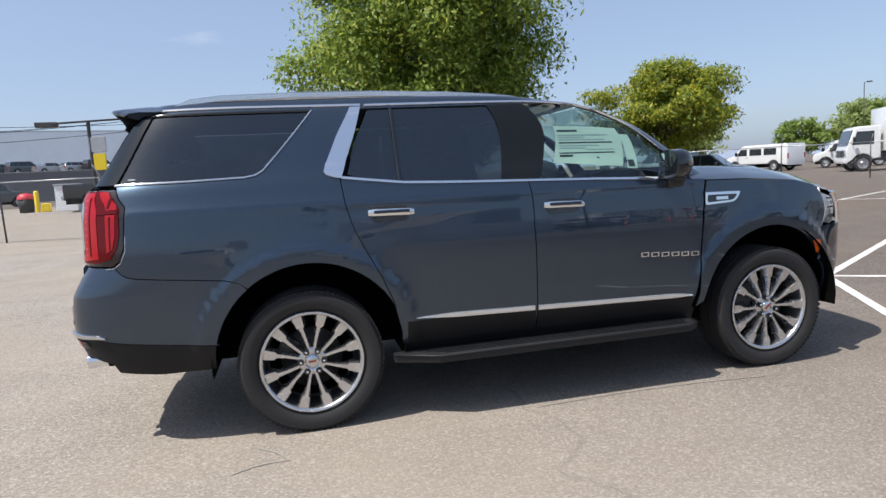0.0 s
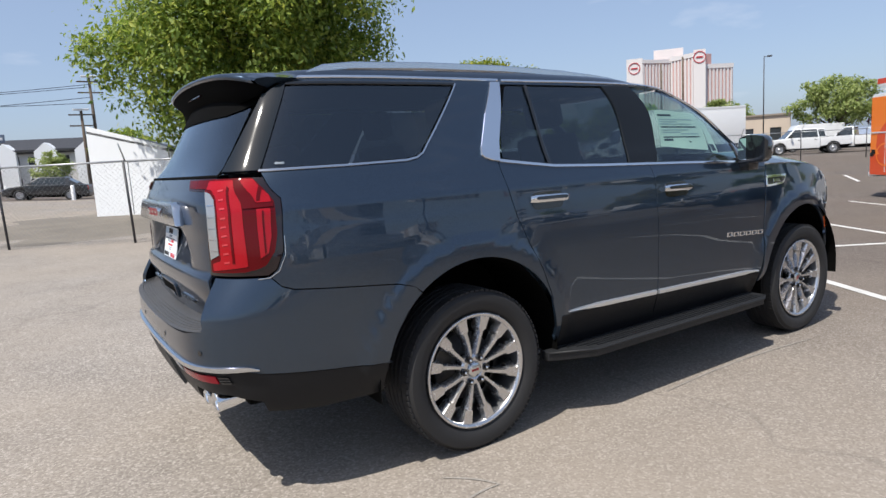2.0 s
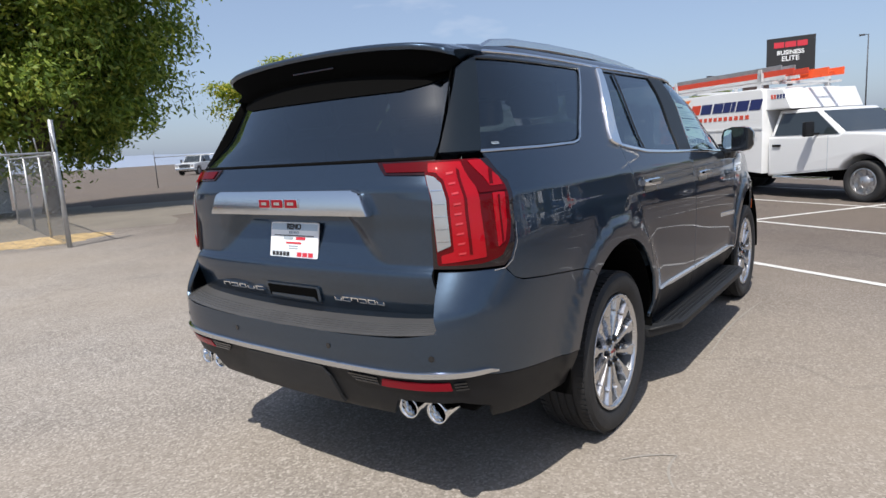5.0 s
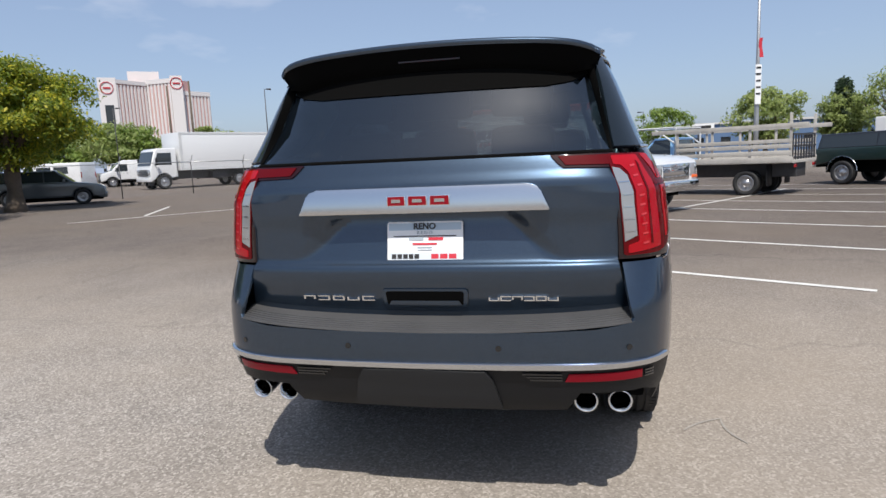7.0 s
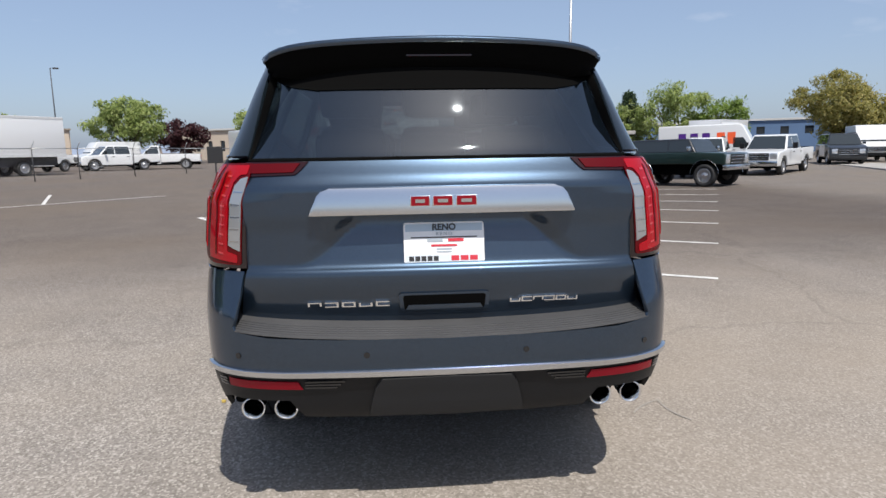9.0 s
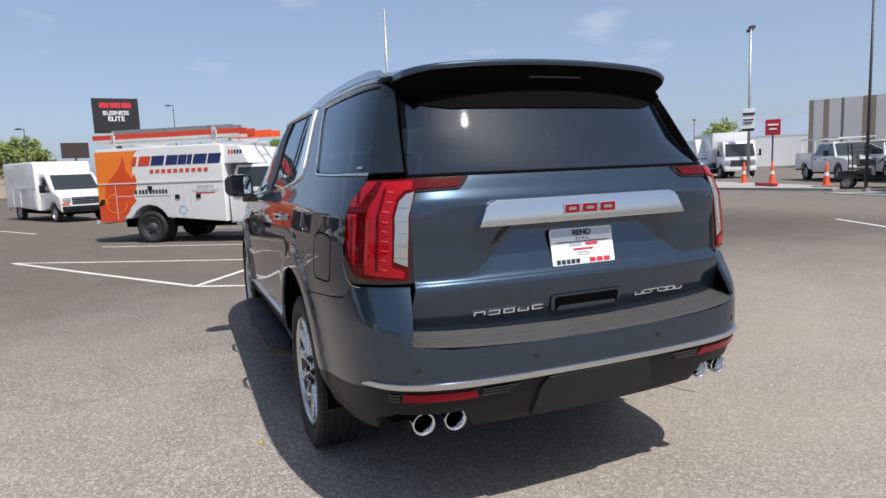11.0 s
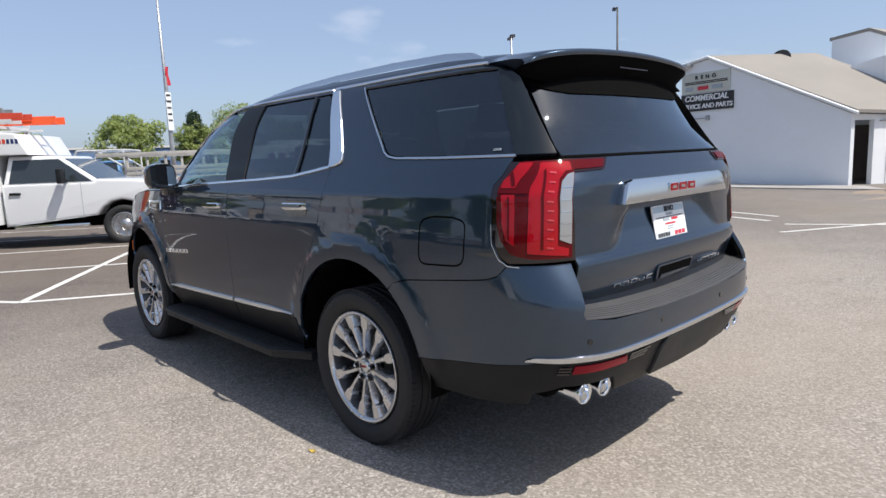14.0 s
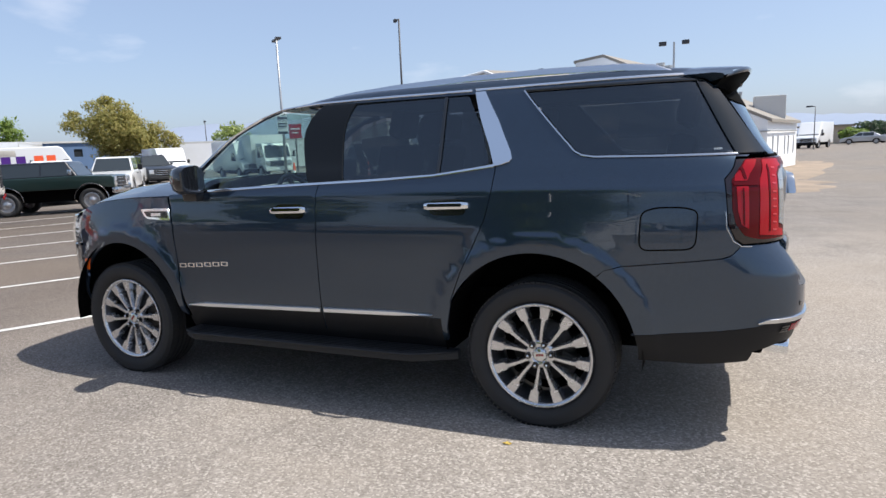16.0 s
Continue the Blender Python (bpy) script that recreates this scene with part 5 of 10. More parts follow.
for sg in (1, -1):
    for z in (1.492, 1.497):
        panel("glass_mark", CABIN_SHELL, on_side([(-0.89, z), (-0.852, z), (-0.852, z + 0.0025), (-0.89, z + 0.0025)], CABIN_SHELL), sg, INK_GREY, suv, step=0.05, off=0.001, depth=0)


# ---- the lot ----
def asphalt():
    m = mat("asphalt", (0.2, 0.19, 0.175), 1.0, Specular_IOR_Level=0.08)
    n, l = m.node_tree.nodes, m.node_tree.links
    tc = n.new("ShaderNodeTexCoord")
    vo = n.new("ShaderNodeTexVoronoi")
    vo.inputs["Scale"].default_value = 95.0
    l.new(tc.outputs["Object"], vo.inputs["Vector"])
    sep = n.new("ShaderNodeSeparateColor")
    l.new(vo.outputs["Color"], sep.inputs[0])
    grain = ramp(m, sep.outputs[0], [(0.0, (0.085, 0.080, 0.072)), (0.35, (0.19, 0.180, 0.165)), (0.75, (0.275, 0.258, 0.235)), (1.0, (0.50, 0.48, 0.44))])
    big = noise_tex(m, 0.16, 5.0)
    mid = noise_tex(m, 1.1, 5.0)
    streak = noise_tex(m, 0.5, 4.0, stretch=(0.25, 1.6, 1.0))
    c = mixc(m, 0.45, grain, ramp(m, mid, [(0.3, (0.165, 0.155, 0.142)), (0.7, (0.285, 0.265, 0.235))]))
    c = mixc(m, ramp(m, big, [(0.38, (0, 0, 0)), (0.66, (0.6, 0.6, 0.6))]), c, (0.262, 0.228, 0.182))
    c = mixc(m, ramp(m, streak, [(0.55, (0, 0, 0)), (0.75, (0.35, 0.35, 0.35))]), c, (0.30, 0.275, 0.235))
    cr = n.new("ShaderNodeTexVoronoi")
    cr.feature = "DISTANCE_TO_EDGE"
    cr.inputs["Scale"].default_value = 0.11
    wob = n.new("ShaderNodeMapping")
    nz = n.new("ShaderNodeTexNoise")
    nz.inputs["Scale"].default_value = 1.3
    l.new(tc.outputs["Object"], nz.inputs["Vector"])
    add = n.new("ShaderNodeVectorMath")
    add.operation = "MULTIPLY_ADD"
    l.new(nz.outputs["Color"], add.inputs[0])
    add.inputs[1].default_value = (1.2, 1.2, 0)
    l.new(tc.outputs["Object"], add.inputs[2])
    l.new(add.outputs[0], cr.inputs["Vector"])
    c = mixc(m, ramp(m, cr.outputs["Distance"], [(0.0008, (0.2, 0.2, 0.2)), (0.0025, (0, 0, 0))]), c, (0.07, 0.065, 0.06))
    # darker sealed surface ahead of the car and beyond the lane, with uneven borders
    xyz = n.new("ShaderNodeSeparateXYZ")
    l.new(tc.outputs["Object"], xyz.inputs[0])
    edge = noise_tex(m, 0.22, 4.0)

    def sealed(axis, start, width, wander, place=xyz):
        a1, a2 = n.new("ShaderNodeMath"), n.new("ShaderNodeMapRange")
        a1.operation = "MULTIPLY_ADD"
        a1.inputs[1].default_value = wander
        l.new(edge, a1.inputs[0]), l.new(place.outputs[axis], a1.inputs[2])
        a2.interpolation_type = "SMOOTHSTEP"
        a2.inputs["From Min"].default_value, a2.inputs["From Max"].default_value = start + wander / 2, start + width + wander / 2
        l.new(a1.outputs[0], a2.inputs["Value"])
        return a2.outputs[0]
    # the lane on the car's right is a little darker too
    neg = n.new("ShaderNodeVectorMath")
    neg.operation = "SCALE"
    neg.inputs["Scale"].default_value = -1.0
    l.new(tc.outputs["Object"], neg.inputs[0])
    back = n.new("ShaderNodeSeparateXYZ")
    l.new(neg.outputs[0], back.inputs[0])
    c = mixc(m, sealed(1, 3.5, 6.0, 2.0, back), c, mixc(m, 1.0, c, (0.77, 0.77, 0.78), "MULTIPLY"))
    mx = n.new("ShaderNodeMath")
    mx.operation = "MAXIMUM"
    l.new(sealed(0, -0.5, 8.0, 3.0), mx.inputs[0]), l.new(sealed(1, 40.5, 0.8, 0.6), mx.inputs[1])
    thin, both = n.new("ShaderNodeMath"), n.new("ShaderNodeMath")
    thin.operation, both.operation = "MULTIPLY_ADD", "MULTIPLY"
    thin.inputs[1].default_value, thin.inputs[2].default_value = -0.6, 1.0
    l.new(sealed(1, 11.0, 4.0, 2.0, back), thin.inputs[0]), l.new(thin.outputs[0], both.inputs[0]), l.new(mx.outputs[0], both.inputs[1])
    c = mixc(m, both.outputs[0], c, mixc(m, 1.0, c, (0.50, 0.475, 0.475), "MULTIPLY"))
    c = mixc(m, 1.0, c, (1.15, 1.12, 1.13), "MULTIPLY")
    setc(m, c)
    bump(m, sep.outputs[0], 0.35, 0.004)
    return m


ASPHALT = asphalt()
LINE = varied("line_paint", (0.58, 0.57, 0.545), 0.7, amount=0.28, scale=4, fine=90)
CONCRETE = varied("concrete", (0.33, 0.315, 0.295), 0.85, amount=0.2, scale=1.5, fine=60, bumps=0.3)
DIRT = varied("dirt", (0.26, 0.205, 0.155), 0.95, amount=0.35, scale=0.8, fine=25, bumps=0.5)
GRAVEL = varied("dark_gravel", (0.09, 0.085, 0.08), 0.95, amount=0.4, scale=4, fine=60, bumps=0.6)
STEEL = varied("galvanised_steel", (0.42, 0.43, 0.44), 0.45, 0.7, amount=0.2, scale=8)
DARK_STEEL = varied("dark_steel", (0.06, 0.06, 0.065), 0.5, 0.4, amount=0.25, scale=6)
WHITE_WALL = varied("white_wall", (0.80, 0.82, 0.84), 0.8, amount=0.05, scale=0.5, fine=30)
GREY_WALL = varied("grey_wall", (0.56, 0.56, 0.55), 0.8, amount=0.08, scale=0.4)
DARK_GREY_WALL = varied("dark_grey_wall", (0.16, 0.16, 0.165), 0.85, amount=0.15, scale=0.5)
BEIGE_WALL = varied("beige_wall", (0.50, 0.42, 0.34), 0.85, amount=0.08, scale=0.3)
BROWN_WALL = varied("brown_wall", (0.26, 0.22, 0.18), 0.8, amount=0.1, scale=0.4)
BLUE_WALL = varied("blue_wall", (0.10, 0.17, 0.30), 0.7, amount=0.1, scale=0.4)
ROOF_TAN = varied("tan_roof", (0.26, 0.24, 0.215), 0.9, amount=0.12, scale=0.6)
PINK_WALL = varied("pink_wall", (0.52, 0.33, 0.31), 0.8, amount=0.06, scale=0.1)
DARK_GLAZING = mat("dark_glazing", (0.03, 0.035, 0.04), 0.15)
CAR_GLASS = mat("car_glass", (0.025, 0.032, 0.036), 0.05, 0.0, Coat_Weight=0.5)
WHITE_PAINT = mat("white_car_paint", (0.68, 0.69, 0.70), 0.3, 0.0, Coat_Weight=0.8, Coat_Roughness=0.05)
SILVER_PAINT = mat("silver_car_paint", (0.42, 0.43, 0.45), 0.35, 0.7, Coat_Weight=0.8)
GREY_PAINT = mat("grey_car_paint", (0.10, 0.115, 0.125), 0.35, 0.5, Coat_Weight=0.8)
BLACK_PAINT = mat("black_car_paint", (0.012, 0.013, 0.015), 0.3, 0.2, Coat_Weight=0.8)
GREEN_PAINT = mat("green_car_paint", (0.012, 0.032, 0.028), 0.35, 0.2, Coat_Weight=0.7)
BLUE_PAINT = mat("light_blue_paint", (0.22, 0.42, 0.68), 0.35, 0.1, Coat_Weight=0.6)
ORANGE = mat("orange_paint", (0.80, 0.20, 0.025), 0.4, 0.0, Coat_Weight=0.5)
ORANGE_DEEP = mat("deep_orange_paint", (0.62, 0.07, 0.015), 0.4, 0.0, Coat_Weight=0.5)
NAVY = mat("navy_paint", (0.02, 0.03, 0.12), 0.4)
RED_SIGN = mat("red_sign", (0.42, 0.015, 0.03), 0.4)
PURPLE = mat("purple_paint", (0.07, 0.015, 0.20), 0.4)
YELLOW = mat("yellow_paint", (0.75, 0.55, 0.02), 0.45)
LADDER_RED = mat("red_ladder", (0.55, 0.06, 0.03), 0.5)
CONE_ORANGE = mat("cone_orange", (0.85, 0.11, 0.03), 0.6)
WOOD_GREY = varied("weathered_wood", (0.42, 0.40, 0.37), 0.8, amount=0.25, scale=3, fine=40)
BARK = varied("bark", (0.11, 0.085, 0.065), 0.95, amount=0.35, scale=5, fine=40, bumps=0.6)
BLACK_SIGN = mat("black_sign", (0.02, 0.02, 0.022), 0.5)


def axis(lim, lo, hi, fine):
    mid = list(np.arange(lo, hi + 1e-6, fine))
    v, s = hi, fine
    while v < lim:
        s *= 1.3
        v += s
        mid.append(v)
    v, s = lo, fine
    while v > -lim:
        s *= 1.3
        v -= s
        mid.insert(0, v)
    return mid


gx, gy = axis(2500, -12, 44, 1.0), axis(2500, -44, 34, 1.0)
nx = len(gx)
ground = mesh_object("ground", [(x, y, ground_z(x, y)) for y in gy for x in gx], [(j * nx + i, j * nx + i + 1, (j + 1) * nx + i + 1, (j + 1) * nx + i) for j in range(len(gy) - 1) for i in range(nx - 1)], ASPHALT, None, True)
tagged(ground, "worn grey asphalt of a large open lot", "ground", kind="structure")


def marking(a, b, w=0.10, name="road_marking"):
    a, b = Vector((*a, 0)), Vector((*b, 0))
    d = (b - a).normalized()
    s = Vector((-d.y, d.x, 0)) * w / 2
    k = max(1, int((b - a).length / 0.5))
    vs, fs = [], []
    for i in range(k + 1):
        p = a + (b - a) * i / k
        for q in (p - s, p + s):
            vs.append((q.x, q.y, ground_z(q.x, q.y) + 0.005))
    fs = [(2 * i, 2 * i + 2, 2 * i + 3, 2 * i + 1) for i in range(k)]
    return tagged(mesh_object(name, vs, fs, LINE), "worn white painted line on the asphalt", "road marking", kind="structure")


# bays ahead of the car and to its right
E1, STEP, BAY = Vector((3.06, -3.40)), Vector((2.48, -1.31)), Vector((0.515, 0.857))
for k in range(8):
    e = E1 + STEP * k
    marking(e, e + BAY * (5.68 if k == 0 else 11.0))
cen = E1 + BAY * 5.68
marking(cen, cen + Vector((2.40, -1.52)) * 6.0)
marking(cen, E1 + STEP + BAY * 11.0)
for a, b in (((13.17, 12.37), (16.78, 14.08)), ((15.38, 10.36), (19.4, 12.24)), ((11.17, 13.29), (18.6, 8.05)), ((22.98, 7.72), (19.94, 5.91)), ((6.39, -12.25), (4.13, -10.98)), ((1.71, -9.87), (4.13, -10.98)), ((3.2, -11.35), (1.82, -10.68)), ((1, -8.32), (-0.8, -11.52)), ((1.31, -9.44), (-2.04, -10.82))):
    marking(a, b)


def slab(name, poly, z, h, material, label, category, kind="structure"):
    bm = bmesh.new()
    prism(bm, poly, z - 0.3, z + h, None)
    ob = part(name, bm, material)
    return tagged(ob, label, category, kind=kind)


slab("pavement", [(12.5, -20.2), (6.0, -18.5), (1.4, -17.9), (2.3, -19.5), (8.8, -20.8), (11.0, -22.3)], 0.02, 0.05, CONCRETE, "grey concrete apron with a low kerb before the white building", "pavement")
slab("pavement", [(34.0, -27.0), (19.5, -21.2), (13.2, -21.6), (13.9, -23.2), (21.0, -26.2), (34.0, -29.8)], 0.06, 0.10, CONCRETE, "pale concrete island with a kerb", "pavement")


def patch(name, cx, cy, rx, ry, material, label, category, h=0.03, seed=1, turn=0.0):
    """An uneven low patch of loose ground."""
    rnd = random.Random(seed)
    bm = bmesh.new()
    n, rings = 40, 6
    jit = [rnd.uniform(0.8, 1.15) for _ in range(n)]
    rows = []
    for r in range(rings + 1):
        f = r / rings
        row = []
        for i in range(n):
            a = 2 * math.pi * i / n
            x, y = rx * f * jit[i] * math.cos(a), ry * f * jit[i] * math.sin(a)
            x, y = cx + x * math.cos(turn) - y * math.sin(turn), cy + x * math.sin(turn) + y * math.cos(turn)
            row.append(bm.verts.new((x, y, ground_z(x, y) + (h * (1 - f**2) + rnd.uniform(0, h * 0.35) * (1 - f)) + 0.006 - 0.02 * (r == rings))))
        rows.append(row)
    for a, b in zip(rows, rows[1:]):
        for i in range(n):
            j = (i + 1) % n
            bm.faces.new((a[i], b[i], b[j], a[j]))
    return tagged(part(name, bm, material, smooth=True), label, category, kind="structure")


patch("dirt_bank", -1.15, -18.69, 3.4, 4.6, DIRT, "bare orange-brown dirt beside the building", "dirt", 0.05, 3, -0.25)
patch("dirt_bank", -4.01, -27.6, 1.6, 9.0, DIRT, "bare dirt strip along the building", "dirt", 0.10, 4, -0.2)
patch("gravel_heap", -0.75, -17.39, 2.1, 0.8, GRAVEL, "low heap of dark gravel on the dirt", "gravel", 0.28, 5)
patch("dirt_bank", 2.7, 17.87, 7.5, 6.0, varied("grey_dust", (0.17, 0.15, 0.125), 0.95, amount=0.3, scale=0.7, fine=30, bumps=0.5), "dusty bare ground behind the chain-link fence", "dirt", 0.03, 6)
patch("dirt_bank", 2.34, 12, 1.5, 1.0, varied("dry_leaves", (0.42, 0.30, 0.15), 0.9, amount=0.5, scale=6, fine=40), "dry leaf litter at the fence corner", "litter", 0.02, 7)

# ---- fences ----
WIRE = varied("fence_wire", (0.20, 0.205, 0.21), 0.5, 0.7, amount=0.2)


def fence(pts, height, label, pitch=0.07, arms=True, lean=0.0, wire_r=0.0022, tall_corner=None):
    f = thing("chain_link_fence", pose(pts[0][0], pts[0][1], ground_z(*pts[0])), label, "fence")
    inv = f.matrix_world.inverted()
    loc = lambda x, y, z: inv @ Vector((x, y, z))
    for i, (x, y) in enumerate(pts):
        z = ground_z(x, y)
        bm = bmesh.new()
        top = height + (0.62 if tall_corner == i else 0.02)
        r = 0.045 if tall_corner == i else 0.026
        tube(bm, [loc(x, y, z - 0.1), loc(x + lean * 0.02, y, z + top)], r, 10)
        part("post", bm, STEEL if tall_corner is not None else DARK_STEEL, f, smooth=True)
        if arms:
            bm = bmesh.new()
            tube(bm, [loc(x, y, z + height), loc(x - 0.12, y - 0.22, z + height + 0.36)], 0.016, 6)
            part("barb_arm", bm, STEEL, f, smooth=True)
    for (x0, y0), (x1, y1) in zip(pts, pts[1:]):
        z0, z1 = ground_z(x0, y0), ground_z(x1, y1)
        bm = bmesh.new()
        tube(bm, [loc(x0, y0, z0 + height), loc(x1, y1, z1 + height)], 0.021, 8)
        part("top_rail", bm, STEEL, f, smooth=True)
        if pitch:
            L, vs, fs = math.hypot(x1 - x0, y1 - y0), [], []
            d = Vector((x1 - x0, y1 - y0, 0)) / L
            nrm = Vector((-d.y, d.x, 0))
            hgt = height - 0.03
            for s in (1, -1):
                a = -hgt if s > 0 else 0.0
                while a < (L if s > 0 else L + hgt):
                    p0, p1 = (a, 0.0), (a + s * hgt, hgt)
                    lo, hi = min(p0[0], p1[0]), max(p0[0], p1[0])
                    t0, t1 = max(0.0, (0 - lo) / hgt), min(1.0, (L - lo) / hgt)
                    if t1 > t0:
                        e = []
                        for t in (t0, t1):
                            u = lo + hgt * t
                            h = hgt * (t if s > 0 else 1 - t)
                            zz = z0 + (z1 - z0) * u / L
                            e.append(Vector((x0, y0, zz + h + 0.02)) + d * u)
                        k = len(vs)
                        up = Vector((0, 0, wire_r))
                        for q in e:
                            vs += [inv @ (q + up), inv @ (q - up * 0.5 + nrm * wire_r), inv @ (q - up * 0.5 - nrm * wire_r)]
                        fs += [(k + j, k + (j + 1) % 3, k + 3 + (j + 1) % 3, k + 3 + j) for j in range(3)]
                    a += pitch * 1.414
            w = mesh_object("wire_mesh", vs, fs, WIRE, f, False, "woven wire diamonds")
            w["kind"] = "stuff"
    return f


fence([(-13.92, 17.29), (-11.11, 16.83), (-8.18, 16.15), (-5.23, 15.14), (-2.3, 12.9), (-0.01, 11.45), (2.14, 10.39)], 1.75, "grey chain-link fence with leaning dark posts", 0.075, True, -2.0)
fence([(2.14, 10.39), (2.59, 12.29), (3.04, 14.3), (3.55, 16.65)], 1.72, "galvanised chain-link return with a tall corner post", 0.06, True, 0.0, 0.0014, 0)
fence([(15.45, 30.96), (17.96, 26.45), (22.7, 20.83), (26.44, 19.5), (29.47, 18.18), (31.98, 17.19), (35.15, 15.56), (38.91, 13.79), (43.66, 11.51)], 1.65, "low chain-link fence along the lot's edge", 0.16, True, 0.0, 0.0012)

# ---- trees ----
def leaf_material(name, cols):
    m = mat(name, cols[0], 0.55)
    n, l = m.node_tree.nodes, m.node_tree.links
    geo = n.new("ShaderNodeNewGeometry")
    c = ramp(m, geo.outputs["Random Per Island"], [(i / max(1, len(cols) - 1), c) for i, c in enumerate(cols)])
    setc(m, c)
    tl, mx = n.new("ShaderNodeBsdfTranslucent"), n.new("ShaderNodeMixShader")
    l.new(c, tl.inputs[0])
    mx.inputs[0].default_value = 0.5
    l.new(n["Principled BSDF"].outputs[0], mx.inputs[1]), l.new(tl.outputs[0], mx.inputs[2])
    l.new(mx.outputs[0], n["Material Output"].inputs[0])
    return m


LEAF_GREEN = leaf_material("leaves_green", [(0.110, 0.175, 0.032), (0.160, 0.244, 0.040), (0.233, 0.324, 0.055), (0.328, 0.408, 0.069), (0.480, 0.502, 0.091)])
LEAF_YELLOW = leaf_material("leaves_yellow_green", [(0.094, 0.149, 0.018), (0.143, 0.209, 0.022), (0.226, 0.288, 0.029), (0.341, 0.363, 0.035), (0.594, 0.517, 0.039)])
LEAF_PLAIN = leaf_material("leaves_plain", [(0.132, 0.201, 0.041), (0.201, 0.293, 0.063), (0.293, 0.380, 0.086)])
LEAF_PALE = leaf_material("leaves_pale", [(0.207, 0.270, 0.081), (0.293, 0.362, 0.115), (0.397, 0.448, 0.161)])
LEAF_OLIVE = leaf_material("leaves_olive", [(0.21, 0.205, 0.060), (0.31, 0.29, 0.085), (0.42, 0.35, 0.12)])
LEAF_RED = leaf_material("leaves_plum", [(0.035, 0.012, 0.016), (0.06, 0.018, 0.022), (0.09, 0.03, 0.03)])
LEAF_PINE = leaf_material("leaves_pine", [(0.033, 0.060, 0.035), (0.052, 0.090, 0.048), (0.078, 0.120, 0.060)])


def tree(x, y, height, radius, base, leaf, count, size, label, seed, squash=1.0, trunk_r=None, clusters=70, gaps=0.75, cone=False, name="tree"):
    """A forked trunk under a crown of leaf sprays gathered in uneven clumps."""
    rng = np.random.default_rng(seed)
    t = thing(name, pose(x, y, ground_z(x, y)), label, "tree")
    tr = trunk_r or radius * 0.075
    cz, rz = (height + base) / 2, (height - base) / 2
    limbs = []
    cen = rng.normal(size=(clusters, 3))
    cen /= np.linalg.norm(cen, axis=1, keepdims=True)
    rad = gaps + (1 - gaps) * rng.random(clusters) ** 0.5
    rad[: clusters // 4] *= 0.55
    cen *= rad[:, None] * 0.86
    if cone:
        cen[:, :2] *= np.clip(0.95 - 0.75 * (cen[:, 2:3] + 1) / 2, 0.12, 1)
    lump = 1 + 0.16 * np.sin(3 * np.arctan2(cen[:, 1], cen[:, 0]) + seed) + 0.10 * rng.normal(size=clusters)
    cen = cen * np.stack([radius * lump, radius * squash * lump, rz * (0.95 + 0.1 * rng.random(clusters))], axis=1) + np.array([0, 0, cz])
    bm = bmesh.new()
    fork = base + rz * 0.25
    tube(bm, [(0, 0, -0.1), (0.05 * tr, 0, 0.3), (tr * 0.3, tr * 0.2, fork * 0.6), (tr * 0.2, -tr * 0.2, fork)], [tr * 1.45, tr * 1.05, tr * 0.85, tr * 0.75], 12)
    for k in range(min(9, clusters)):
        e = cen[(k * 7) % clusters]
        m1 = np.array([0, 0, fork]) * 0.55 + e * 0.45 + rng.normal(size=3) * 0.06 * radius
        tube(bm, [(0, 0, fork * (0.72 + 0.03 * k)), tuple(m1), tuple(e)], [tr * 0.5, tr * 0.3, tr * 0.08], 7)
    part("trunk", bm, BARK, t, "rough brown trunk with forking limbs", smooth=True)
    if size > 0.2:
        size, count = size * 0.62, int(count * 2.4)
    per = count // clusters
    puff = rng.normal(size=(per * clusters, 3)) + np.array([0, 0, 0.35])
    puff *= ((0.55 + 0.45 * rng.random(per * clusters) ** 0.5) / np.maximum(np.linalg.norm(puff, axis=1), 1e-6))[:, None]
    puff *= np.repeat(0.7 + 0.75 * rng.random(clusters), per)[:, None] * (1 + 0.22 * rng.normal(size=(per * clusters, 1)))
    P = np.repeat(cen, per, axis=0) + puff * np.array([radius, radius * squash, rz * 0.8]) * (0.21 if not cone else 0.16)
    n = len(P)
    out = P - np.array([0, 0, cz])
    out /= np.maximum(np.linalg.norm(out, axis=1, keepdims=True), 1e-6)
    nd = out * 0.35 + puff * 0.5 + rng.normal(size=(n, 3)) * 0.6 + np.array([0, 0, 0.75])
    nd /= np.linalg.norm(nd, axis=1, keepdims=True)
    a = np.cross(nd, rng.normal(size=(n, 3)))
    a /= np.maximum(np.linalg.norm(a, axis=1, keepdims=True), 1e-6)
    a[:, 2] -= 0.25
    b = np.cross(nd, a)
    s = size * (0.55 + 0.8 * rng.random(n))[:, None]
    V = np.stack([P - a * s, P + b * s * 0.42 - nd * s * 0.10, P + a * s * 1.1 - nd * s * 0.30, P - b * s * 0.42 - nd * s * 0.10], axis=1).reshape(-1, 3)
    F = [(4 * i, 4 * i + 1, 4 * i + 2, 4 * i + 3) for i in range(n)]
    c = mesh_object("crown", V, F, leaf, t, False, "loose uneven crown of leaves")
    c["kind"] = "stuff"
    return t


tree(5.6, 19.6, 11.2, 4.75, 0.9, LEAF_GREEN, 130000, 0.092, "large leafy green tree behind the fence", 11, 0.9, 0.28, 260)
tree(15.75, 19.75, 5.5, 3.0, 1.5, LEAF_YELLOW, 50000, 0.075, "broad yellow-green tree by the lot's edge", 12, 0.95, 0.32, 120)
tree(64.22, 27.4, 7.2, 3.6, 1.4, LEAF_PALE, 4600, 0.27, "light green street tree beyond the lot", 13)
